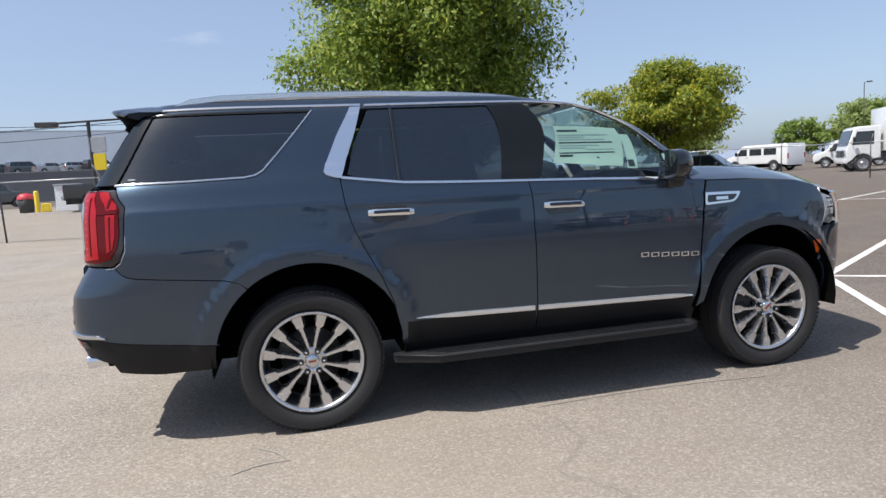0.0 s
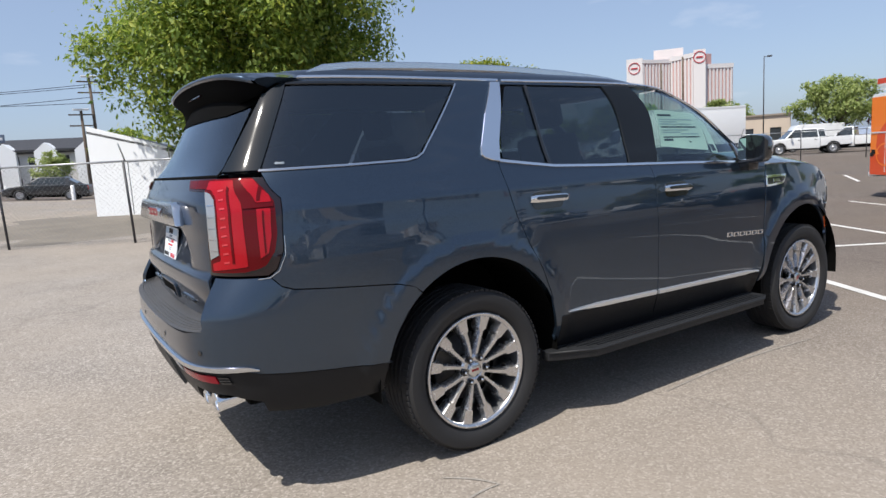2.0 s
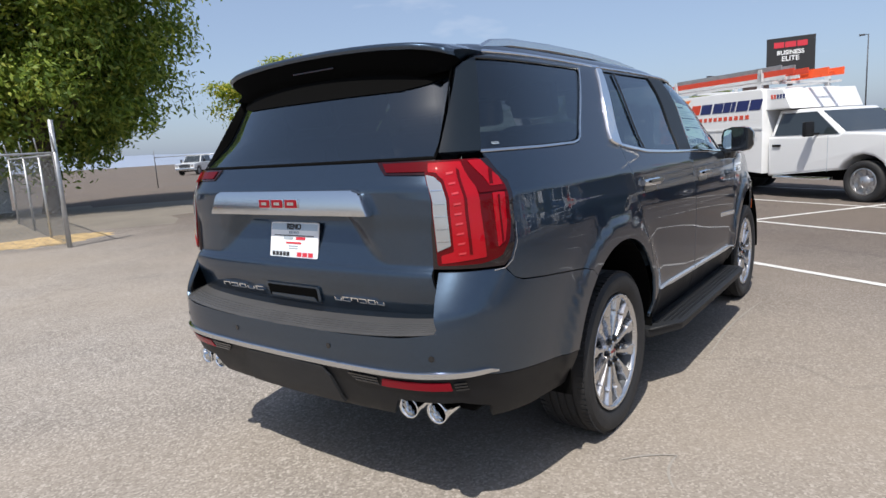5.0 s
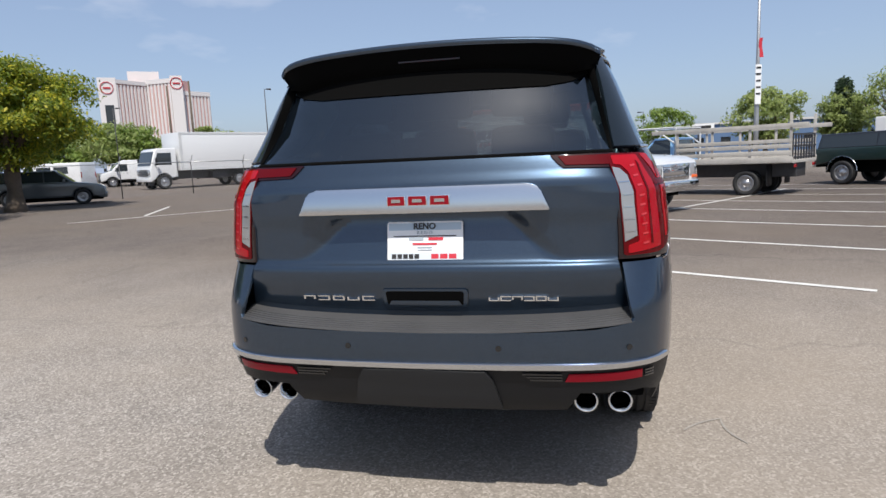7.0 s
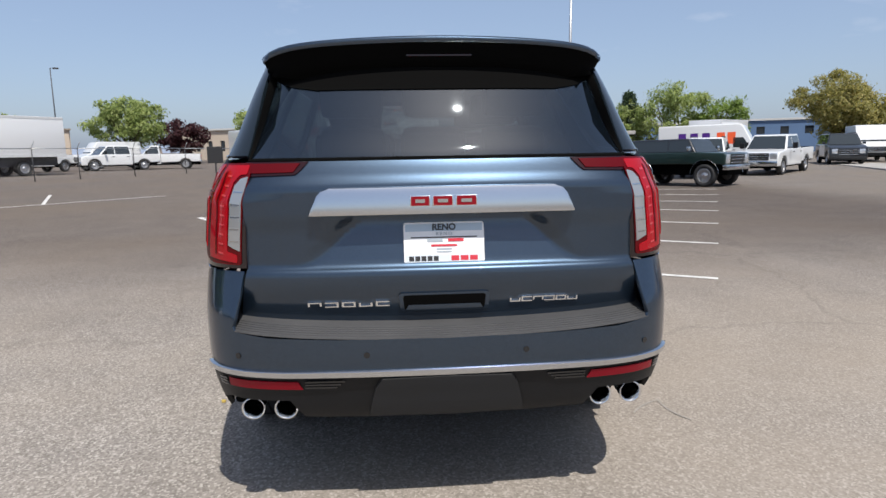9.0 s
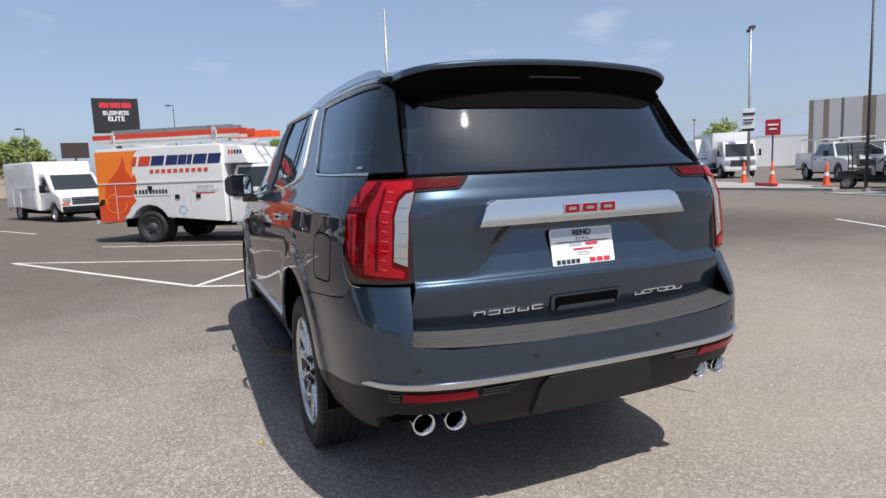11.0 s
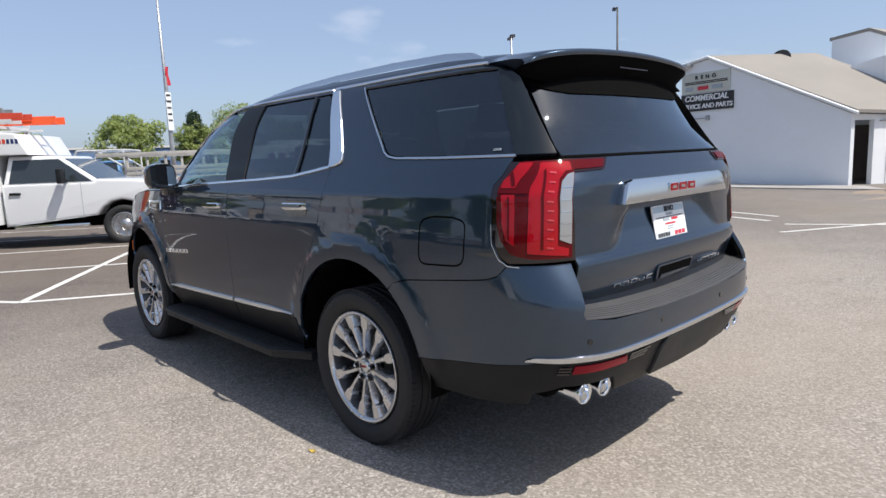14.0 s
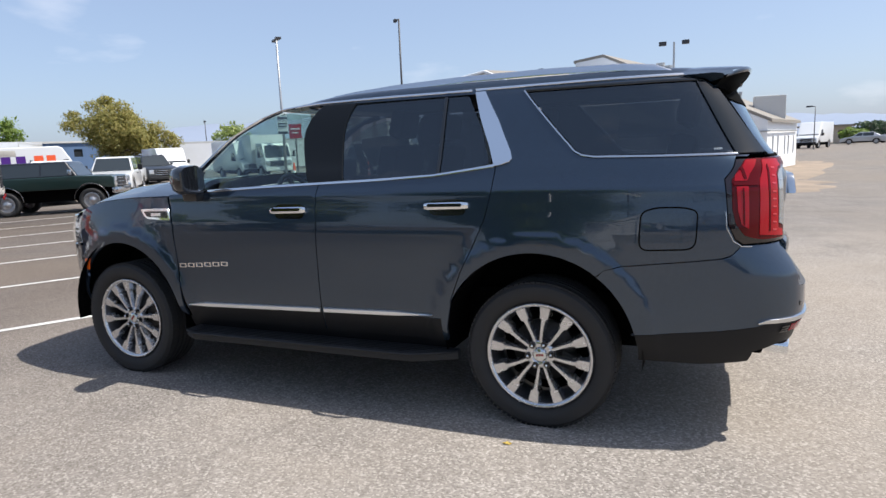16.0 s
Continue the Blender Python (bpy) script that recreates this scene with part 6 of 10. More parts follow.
tree(74.36, 25.21, 5.2, 3.0, 1.0, LEAF_RED, 2000, 0.34, "dark plum-leaved tree beyond the lot", 14)
tree(81.91, 18.31, 7.6, 3.0, 1.2, LEAF_PALE, 1500, 0.42, "pale green young tree", 15, gaps=0.55)
tree(82.23, 16.88, 6.8, 3.2, 1.2, LEAF_PALE, 1300, 0.42, "pale thin-crowned tree by the road", 16, gaps=0.55)
tree(73.62, -10.07, 6.4, 3.6, 1.0, LEAF_PLAIN, 2600, 0.26, "round green tree beyond the lot", 17)
tree(86.99, -1.62, 4.2, 2.2, 1.2, LEAF_PLAIN, 900, 0.34, "small green tree far off", 18)
tree(66.71, -19.32, 7.2, 3.7, 1.0, LEAF_PALE, 4200, 0.27, "round green tree beyond the lot", 19)
tree(69.14, -27.17, 8.4, 2.2, 0.8, LEAF_PINE, 2200, 0.32, "dark narrow conifer beyond the lot", 20, cone=True)
tree(69.33, -27.26, 6.6, 2.7, 0.8, LEAF_PALE, 3400, 0.27, "light green bushy tree", 21)
tree(65.63, -31.56, 8.6, 3.9, 1.0, LEAF_PALE, 4200, 0.27, "tall green tree beyond the lot", 22)
tree(62.8, -35.21, 6.6, 2.8, 0.8, LEAF_PLAIN, 2400, 0.27, "green tree beyond the lot", 23)
tree(58.5, -44.9, 8.9, 4.5, 1.0, LEAF_OLIVE, 9000, 0.24, "wide olive-brown tree with an open crown", 24, gaps=0.45)
tree(56.38, -48.47, 5.8, 3.0, 0.6, LEAF_OLIVE, 2600, 0.26, "low olive bush tree", 25)
tree(59.96, -64.95, 6.4, 2.6, 1.0, LEAF_PALE, 900, 0.40, "thin young tree beyond the lot", 26, gaps=0.5)
tree(-22.98, -109.5, 3.2, 4.6, 0.3, LEAF_PINE, 1600, 0.42, "dark green tree far down the lane", 27)
tree(-18.5, -96.64, 2.2, 1.8, 0.2, LEAF_PLAIN, 900, 0.30, "green bush by a house", 28)
tree(-10.1, 102.05, 5.2, 3.4, 1.0, LEAF_PINE, 1800, 0.5, "dark green tree far off", 29, 1.6)
tree(0.95, 94.63, 5.2, 2.6, 1.0, LEAF_PALE, 900, 0.4, "pale green tree before the apartments", 30)
tree(4.73, 50.52, 5.2, 2.2, 2.0, LEAF_GREEN, 900, 0.34, "green tree beyond the shed", 31)
for k, (tx, ty, th, trr) in enumerate(((55.86, 74.04, 7.0, 4.5), (67.14, 66.74, 6.0, 4.0), (72.23, 61.72, 8.5, 5.0), (73.89, 60.39, 7.5, 4.5), (97.24, 69.93, 7.5, 5.0), (106.12, 64.7, 8.0, 4.0), (107.62, 65.01, 8.5, 4.0))):
    tree(tx, ty, th, trr, 1.0, LEAF_PLAIN if k % 2 else LEAF_PALE, 1800, 0.44, "green tree behind the parked vehicles", 40 + k, gaps=0.6)

# ---- poles, signs, cables ----
def lamp_post(x, y, h, label, heads=1, toward=(1, 0), r=0.075, head=0.30):
    t = thing("street_lamp", pose(x, y, ground_z(x, y)), label, "street lamp")
    bm = bmesh.new()
    tube(bm, [(0, 0, -0.1), (0, 0, h * 0.5), (0, 0, h)], [r, r * 0.8, r * 0.6], 10)
    part("pole", bm, DARK_STEEL if r < 0.09 else STEEL, t, smooth=True)
    bm = bmesh.new()
    cyl(bm, r * 2.2, 0.12, Matrix.Identity(4), 12)
    part("base", bm, CONCRETE, t)
    for k in range(heads):
        s = 1 if k == 0 else -1
        d = Vector((toward[0], toward[1], 0)).normalized() * s
        bm = bmesh.new()
        tube(bm, [(0, 0, h - 0.05), tuple(d * 0.25 + Vector((0, 0, h)))], 0.03, 6)
        part("arm", bm, DARK_STEEL, t)
        bm = bmesh.new()
        box(bm, 0, head * 1.6, -head * 0.5, head * 0.5, -0.09, 0.05, 0.02, Matrix.Translation(d * 0.25 + Vector((0, 0, h))) @ Matrix.Rotation(math.atan2(d.y, d.x), 4, "Z"))
        part("lamp_head", bm, DARK_STEEL, t)
    return t


side = (0.55, -0.84)
lamp_post(63.2, 33.9, 9.7, "tall dark lamp post by the parked trucks", 1, side)
lamp_post(70.34, 15.29, 7.1, "tall dark lamp post beyond the lot", 1, (0.1, 1))
lamp_post(88.32, -1.41, 7.8, "tall dark lamp post beyond the lot", 1, (0.1, 1))
lamp_post(83.18, -8.9, 6.4, "grey lamp post with a curved arm", 1, (0.1, 1))
lamp_post(68.85, 1.55, 9.5, "dark lamp post behind the sign", 1, (0, 1))
lamp_post(75.73, -39.96, 6.5, "slim lamp post by the blue building", 1, (0.7, 0.7))
lamp_post(59.46, -59.79, 6.2, "slim lamp post far off", 2, (0.7, -0.7))
lamp_post(26.45, -32.1, 9.25, "tall pole with twin lamp heads and hanging banners", 2, (0.75, -0.66), 0.10, 0.34)
lamp_post(12.0, -21.7, 7.3, "tall thin dark pole by the building", 1, (0.8, -0.6), 0.06, 0.12)
lamp_post(-9.42, -62.79, 3.9, "slim lamp post by the lane", 1, (1, 0.1), 0.05, 0.3)
lamp_post(62.2, 52.96, 8.6, "dark lamp post behind the vans", 1, side)


def sign(name, x, y, z0, z1, w, yaw, material, label, post=True, thick=0.25, post_r=0.09, bars=()):
    """A board on a post. It faces along its own -y."""
    t = thing(name, Matrix.Translation((x, y, ground_z(x, y))) @ Matrix.Rotation(yaw, 4, "Z"), label, "sign")
    bm = bmesh.new()
    box(bm, -w / 2, w / 2, -thick / 2, thick / 2, z0, z1, 0.02)
    part("board", bm, material, t)
    if post:
        bm = bmesh.new()
        cyl(bm, post_r, z0 + 0.1, Matrix.Translation((0, 0, -0.05)), 10)
        part("post", bm, DARK_STEEL, t)
    for bx0, bx1, bz0, bz1, bmat in bars:
        bm = bmesh.new()
        box(bm, bx0, bx1, -thick / 2 - 0.03, -thick / 2, bz0, bz1)
        part("sign_bar", bm, bmat, t)
    return t


def facing(x, y, ex=-3.4, ey=1.2):
    """The turn that faces a board at x, y to the walk."""
    return math.atan2(y - ey, x - ex) - math.pi / 2


g = sign("pole_sign", 54.45, 5.85, 5.6, 8.35, 3.35, facing(54.45, 5.85), BLACK_SIGN, "tall black sign with a red emblem bar", True, 0.35, 0.2, [(-1.15, -0.45, 7.58, 8.0, INK_RED), (-0.38, 0.38, 7.58, 8.0, INK_RED), (0.45, 1.15, 7.58, 8.0, INK_RED)])
FRONT = Matrix.Rotation(radians(90), 4, "X")
word("BUSINESS", 0.45, Matrix.Translation((0, -0.19, 7.18)) @ FRONT, WHITE_PLATE, g, depth=0.02, bold=0.01)
word("ELITE", 0.52, Matrix.Translation((0, -0.19, 6.72)) @ FRONT, WHITE_PLATE, g, depth=0.02, bold=0.01)
sign("pole_sign", 68.36, 10.83, 4.1, 5.6, 2.4, facing(68.36, 10.83), mat("dark_brown_sign", (0.05, 0.032, 0.03), 0.6), "dark brown sign on a post")
sign("pole_sign", 30.57, -39.15, 2.8, 3.95, 1.0, facing(30.57, -39.15), RED_SIGN, "square red sign on a post", True, 0.2, 0.06, [(-0.36, 0.36, 3.5, 3.62, WHITE_PLATE), (-0.25, 0.25, 3.2, 3.3, WHITE_PLATE)])
sign("pole_sign", -4.09, 73.43, 5.05, 5.85, 1.7, facing(-4.09, 73.43, 0, -4), mat("blue_grey_sign", (0.16, 0.20, 0.27), 0.6), "blue-grey sign on a tall post", True, 0.3, 0.12, [(-0.65, 0.65, 5.3, 5.55, WHITE_PLATE)])
sign("shop_sign", 84.23, -15.85, 3.0, 4.3, 3.8, facing(84.23, -15.85), WHITE_PLATE, "white shop sign with dark lettering bars", True, 0.2, 0.1, [(-1.5, 1.5, 3.75, 4.1, INK), (-1.2, 1.2, 3.25, 3.55, INK)])
sign("notice_box", 35.78, 11.02, 0.75, 1.75, 0.9, facing(35.78, 11.02), BLACK_SIGN, "small dark notice board on a post", True, 0.15, 0.05)
sign("banner", 26.38, -31.98, 2.95, 4.35, 0.68, facing(26.38, -31.98), WHITE_PLATE, "white hanging banner with dark bars on a lamp post", False, 0.04, 0.03, [(-0.34, 0.34, 3.95, 4.10, INK), (-0.30, 0.30, 3.62, 3.70, INK), (-0.30, 0.2, 3.42, 3.50, INK), (-0.34, 0.34, 2.95, 3.12, INK)])

# flag pole with banners
fp = thing("flag_pole", pose(26.2, -8.12, ground_z(26.2, -8.12)), "tall grey flag pole with white banners and a small flag", "flag pole")
bm = bmesh.new()
tube(bm, [(0, 0, -0.1), (0, 0, 2.6), (0, 0, 5.5), (0, 0, 9.4)], [0.11, 0.10, 0.075, 0.04], 12)
part("pole", bm, STEEL, fp, smooth=True)
for z0, z1, m in ((3.3, 4.55, WHITE_PLATE), (4.6, 4.95, WHITE_PLATE)):
    bm = bmesh.new()
    box(bm, -0.16, -0.12, -0.12, 0.12, z0, z1, 0.01)
    part("banner", bm, m, fp)
for k in range(5):
    bm = bmesh.new()
    box(bm, -0.172, -0.158, -0.085, 0.085, 4.78 - 0.27 * k, 4.86 - 0.27 * k)
    part("banner_bar", bm, INK, fp)
bm = bmesh.new()
rows = [[bm.verts.new((-0.07 - 0.03 * math.sin(j * 1.1 + i), 0.03 * math.sin(j * 0.9) - 0.03 - 0.045 * i, 6.05 - 0.16 * j)) for i in range(4)] for j in range(6)]
for a, b in zip(rows, rows[1:]):
    for i in range(3):
        bm.faces.new((a[i], a[i + 1], b[i + 1], b[i]))
part("flag", bm, INK_RED, fp, "limp red and white flag", smooth=True)

# utility poles and cables
for px, py, ph in ((3.22, 54.39, 9.2), (2.34, 54.08, 6.6), (-43.78, 58.42, 8.2), (59.22, 40.72, 10.6), (57.97, 42.57, 10.1)):
    t = thing("utility_pole", pose(px, py, ground_z(px, py)), "brown timber utility pole" + (" with cross-arms" if py > 50 else " behind the parked trucks"), "utility pole")
    bm = bmesh.new()
    tube(bm, [(0, 0, -0.1), (0, 0, ph)], [0.15, 0.10], 10)
    part("pole", bm, BARK, t, smooth=True)
    for h in (0.25, 1.1) if py > 50 else ():
        bm = bmesh.new()
        box(bm, -0.9, 0.9, -0.06, 0.06, ph - h - 0.1, ph - h)
        part("cross_arm", bm, BARK, t)
    if py > 50:
        bm = bmesh.new()
        box(bm, -0.55, 0.55, -0.25, 0.25, ph + 0.05, ph + 0.16, 0.03)
        part("lamp_head", bm, WHITE_PLATE, t)
for k, (z0, z1, off) in enumerate(((8.9, 6.6, -0.8), (8.9, 7.1, 0.8), (8.0, 6.0, 0.0), (7.6, 8.6, 0.4))):
    bm = bmesh.new()
    pts = [(3.1 + (-47.0) * s, 54.2 + off + 4.2 * s, z0 + (z1 - z0) * s - 3.0 * s * (1 - s)) for s in np.linspace(0, 1, 14)]
    tube(bm, pts, 0.022, 5)
    tagged(part("overhead_cable", bm, BLACK_VOID), "thin black overhead cable between poles", "cable", "overhead cables")

# lamp arm and small things by the far left edge
t = thing("gate_lamp_post", pose(-8.66, 27.21, ground_z(-8.66, 27.21)) @ Matrix.Scale(1.16, 4), "dark post with a long double lamp arm", "street lamp")
bm = bmesh.new()
tube(bm, [(0, 0, 0), (0, 0, 3.5)], 0.07, 8)
part("pole", bm, DARK_STEEL, t)
bm = bmesh.new()
tube(bm, [(-1.2, -0.3, 3.42), (1.9, 0.3, 3.62)], 0.04, 6)
part("arm", bm, DARK_STEEL, t)
for s, z in ((-1.45, 3.41), (1.9, 3.64)):
    bm = bmesh.new()
    box(bm, s - 0.38, s + 0.38, -0.16, 0.16, z - 0.1, z + 0.1, 0.03)
    part("lamp_head", bm, DARK_STEEL, t)
bm = bmesh.new()
box(bm, 0.05, 0.5, -0.05, 0.05, 1.6, 2.25, 0.02)
part("yellow_box", bm, YELLOW, t)
bm = bmesh.new()
box(bm, -0.05, 0.55, -0.06, 0.06, 2.3, 2.9, 0.02)
part("grey_box", bm, STEEL, t)
t = thing("waste_bin", pose(-12.75, 30.5, ground_z(-12.75, 30.5)) @ Matrix.Scale(0.9, 4), "dark waste bin with a red domed lid", "bin")
bm = bmesh.new()
lathe(bm, [(0.02, 0.0), (0.34, 0.0), (0.40, 0.75), (0.02, 0.75)], Matrix.Identity(4), 20)
part("body", bm, DARK_PLASTIC, t, smooth=True)
bm = bmesh.new()
lathe(bm, [(0.42, 0.74), (0.42, 0.82), (0.30, 1.02), (0.02, 1.08)], Matrix.Identity(4), 20)
part("lid", bm, INK_RED, t, smooth=True)
for bx, by, bh, bmat, lab in ((-12.2, 30.3, 1.05, YELLOW, "yellow steel bollard on the lot"), (-3.29, 55.08, 0.85, WHITE_PLATE, "white bollard by the road"), (-5.75, 55.58, 0.85, WHITE_PLATE, "white bollard by the road"), (-7.85, 56.13, 0.85, WHITE_PLATE, "white bollard by the road"), (0.38, 40.79, 0.9, WHITE_PLATE, "white bollard by the road")):
    bm = bmesh.new()
    lathe(bm, [(0.11, 0), (0.11, bh - 0.08), (0.07, bh), (0.005, bh + 0.02)], Matrix.Translation((bx, by, ground_z(bx, by))), 14)
    tagged(part("bollard", bm, bmat, smooth=True), lab, "bollard")
t = thing("tool_cabinet", pose(-10.75, 30.3, ground_z(-10.75, 30.3)), "white cabinet standing on the lot", "cabinet")
bm = bmesh.new()
box(bm, -0.5, 0.5, -0.4, 0.4, 0, 1.25, 0.03)
part("body", bm, WHITE_WALL, t)
bm = bmesh.new()
box(bm, -0.55, 0.55, -0.45, 0.45, 1.25, 1.32, 0.02)
part("top", bm, STEEL, t)
bm = bmesh.new()
box(bm, -0.12, 0.26, -0.16, 0.16, 0, 0.42, 0.04, Matrix.Translation((-11.85, 30.2, ground_z(-11.85, 30.2))))
tagged(part("yellow_crate", bm, YELLOW), "small yellow crate on the asphalt", "crate")

# traffic cones
for cx, cy in ((18.99, -25.3), (15.59, -24.5), (21.3, -26.0)):
    t = thing("traffic_cone", pose(cx, cy, ground_z(cx, cy) + (0.06 if cx > 17 else 0.0)), "orange traffic cone with a white band", "traffic cone", "traffic cones")
    bm = bmesh.new()
    box(bm, -0.2, 0.2, -0.2, 0.2, 0, 0.04, 0.01)
    part("base", bm, CONE_ORANGE, t)
    bm = bmesh.new()
    lathe(bm, [(0.15, 0.03), (0.05, 0.85), (0.045, 1.05), (0.003, 1.06)], Matrix.Identity(4), 16)
    part("cone", bm, CONE_ORANGE, t, smooth=True)
    bm = bmesh.new()
    lathe(bm, [(0.104, 0.45), (0.087, 0.60)], Matrix.Identity(4), 16)
    part("band", bm, WHITE_PLATE, t, smooth=True)
bm = bmesh.new()
box(bm, -0.9, 0.9, -0.1, 0.1, 0, 0.15, 0.03, pose(17.3, -22.9, 0.16, 0, 0, -25))
tagged(part("wheel_stop", bm, RED_SIGN), "red painted wheel stop on the island", "wheel stop")
bm = bmesh.new()
vs = [bm.verts.new(p) for p in ((0.085, 1.23, 0.006), (0.11, 1.227, 0.012), (0.135, 1.243, 0.008), (0.115, 1.258, 0.014), (0.09, 1.252, 0.006))]
bm.faces.new(vs)
bmesh.ops.solidify(bm, geom=list(bm.faces), thickness=0.002)
tagged(part("fallen_leaf", bm, mat("yellow_leaf", (0.42, 0.30, 0.06), 0.6)), "single yellow leaf lying on the asphalt", "leaf")

# pale scuffs on the asphalt beside the car
SCUFF = varied("pale_scuff", (0.27, 0.25, 0.225), 0.95, amount=0.3, scale=9, fine=80)


def scuff(pts, w):
    pts = [Vector((*p, 0.0)) for p in pts]
    vs, fs = [], []
    for i, p in enumerate(pts):
        d = (pts[min(i + 1, len(pts) - 1)] - pts[max(i - 1, 0)]).normalized()
        s = Vector((-d.y, d.x, 0)) * w * (0.4 + 0.6 * math.sin(math.pi * (i + 0.5) / len(pts)))
        vs += [(p.x - s.x, p.y - s.y, ground_z(p.x, p.y) + 0.004), (p.x + s.x, p.y + s.y, ground_z(p.x, p.y) + 0.004)]
    fs = [(2 * i, 2 * i + 2, 2 * i + 3, 2 * i + 1) for i in range(len(pts) - 1)]
    tagged(mesh_object("scuff_mark", vs, fs, SCUFF), "faint pale scuff on the asphalt", "scuff", kind="structure")


def bowed(a, b, bow, n=9):
    a, b = Vector(a), Vector(b)
    side = Vector((a.y - b.y, b.x - a.x)).normalized()
    return [tuple(a + (b - a) * k / n + side * bow * math.sin(math.pi * k / n)) for k in range(n + 1)]


scuff(bowed((-0.33, -1.12), (-0.16, -1.33), 0.02), 0.007)
scuff(bowed((-0.16, -1.33), (-0.45, -1.40), -0.03), 0.007)
scuff(bowed((2.90, -1.16), (1.30, -1.12), -0.05), 0.007)


# ---- buildings ----
def building(name, label, category="building", m=None):
    return thing(name, m or pose(0, 0, 0), label, category)


def wall_piece(name, poly, origin, along, thick, material, parent, label=""):
    """An upright wall from a polygon of (distance along, height); its outside is to the right of its run."""
    a = Vector((along[0], along[1], 0)).normalized()
    n = Vector((a.y, -a.x, 0))
    m = Matrix(((a.x, 0, n.x, origin[0]), (a.y, 0, n.y, origin[1]), (0, 1, 0, origin[2]), (0, 0, 0, 1)))
    bm = bmesh.new()
    prism(bm, poly, -thick, 0, m)
    return part(name, bm, material, parent, label)


def wall_with_hole(name, L, H, holes, origin, along, thick, material, parent, label=""):
    """A wall of length L whose top runs through (distance, height) points H, with rectangular openings through it."""
    xs = sorted({0.0, L, *[h[0] for h in holes], *[h[1] for h in holes], *[p[0] for p in H]})
    top = lambda x: float(np.interp(x, [p[0] for p in H], [p[1] for p in H]))
    a = Vector((along[0], along[1], 0)).normalized()
    n = Vector((a.y, -a.x, 0))
    m = Matrix(((a.x, 0, n.x, origin[0]), (a.y, 0, n.y, origin[1]), (0, 1, 0, origin[2]), (0, 0, 0, 1)))
    bm = bmesh.new()
    for x0, x1 in zip(xs, xs[1:]):
        if x1 - x0 < 1e-6:
            continue
        cuts = sorted((h[2], h[3]) for h in holes if h[0] <= x0 + 1e-6 and h[1] >= x1 - 1e-6)
        z = -0.5
        for c0, c1 in cuts:
            if c0 > z:
                prism(bm, [(x0, z), (x1, z), (x1, c0), (x0, c0)], -thick, 0, m)
            z = c1
        prism(bm, [(x0, z), (x1, z), (x1, top(x1)), (x0, top(x0))], -thick, 0, m)
    bmesh.ops.remove_doubles(bm, verts=bm.verts, dist=1e-5)
    return part(name, bm, material, parent, label)


def local_box(bm, origin, along, x0, x1, d0, d1, z0, z1, bevel=0.0):
    """A box by distance along a wall, distance out from it, and height."""
    a = Vector((along[0], along[1], 0)).normalized()
    n = Vector((a.y, -a.x, 0))
    m = Matrix(((a.x, n.x, 0, origin[0]), (a.y, n.y, 0, origin[1]), (0, 0, 1, origin[2]), (0, 0, 0, 1)))
    box(bm, x0, x1, d0, d1, z0, z1, bevel, m)


# white service building: gable end, lower annexe, long side with a doorway
GZ = 0.05
sb = building("service_building", "white metal-clad service building with a tan roof and an open doorway")
A0, A1 = Vector((8.87, -21.12)), Vector((2.83, -19.8))
dA = (A1 - A0).normalized()
LA = (A1 - A0).length
wall_piece("wall_front", [(0, -0.4), (LA, -0.4), (LA, 2.20), (1.15, 4.55), (0, 4.42)], (A0.x, A0.y, GZ), dA, 0.2, WHITE_WALL, sb, "pale white end wall")
back = Vector((-0.6, -0.8))
LB = 4.08
side_holes = [(0.12, 0.78, -0.5, 2.0), (2.78, 3.78, -0.5, 1.72)]
wall_with_hole("wall_side", LB, [(0, 2.20), (LB, 1.98)], side_holes, (A1.x, A1.y, GZ), back, 0.2, WHITE_WALL, sb, "sunlit white side wall")
bm = bmesh.new()
local_box(bm, (A1.x, A1.y, GZ), back, 0.3, LB - 0.2, -2.6, -2.5, 0, 1.9)
part("inner_wall", bm, BROWN_WALL, sb)
bm = bmesh.new()
local_box(bm, (A1.x, A1.y, GZ), back, 2.79, 3.77, -0.17, -0.11, 0.02, 1.71, 0.01)
part("roller_door", bm, GREY_WALL, sb, "closed grey door in the side wall")
bm = bmesh.new()
local_box(bm, (A1.x, A1.y, GZ), back, 0.14, 0.76, -0.8, -0.74, 0.75, 0.80, 0.01)
part("door_rail", bm, STEEL, sb)
for x in (1.25, 1.85):
    bm = bmesh.new()
    local_box(bm, (A1.x, A1.y, GZ), back, x - 0.012, x + 0.012, 0.001, 0.012, 0.0, 2.10)
    part("panel_joint", bm, GREY_WALL, sb)
bm = bmesh.new()
local_box(bm, (A1.x, A1.y, GZ), back, 0.95, 3.9, 0.001, 0.05, 1.93, 1.98, 0.01)
local_box(bm, (A1.x, A1.y, GZ), back, 3.80, 3.98, 0.001, 0.12, 0.95, 1.35, 0.03)
part("wall_conduit", bm, STEEL, sb)
# roof: two slopes over the gable
rb = bmesh.new()
ridge_front, ridge_back = A0 + dA * 1.15, A0 + dA * 1.15 + back * 4.3
eave_front, eave_back = A1 + dA * 0.18 + Vector((0.02, 0.05)), A1 + back * (LB + 0.15) + Vector((-0.12, 0.05))
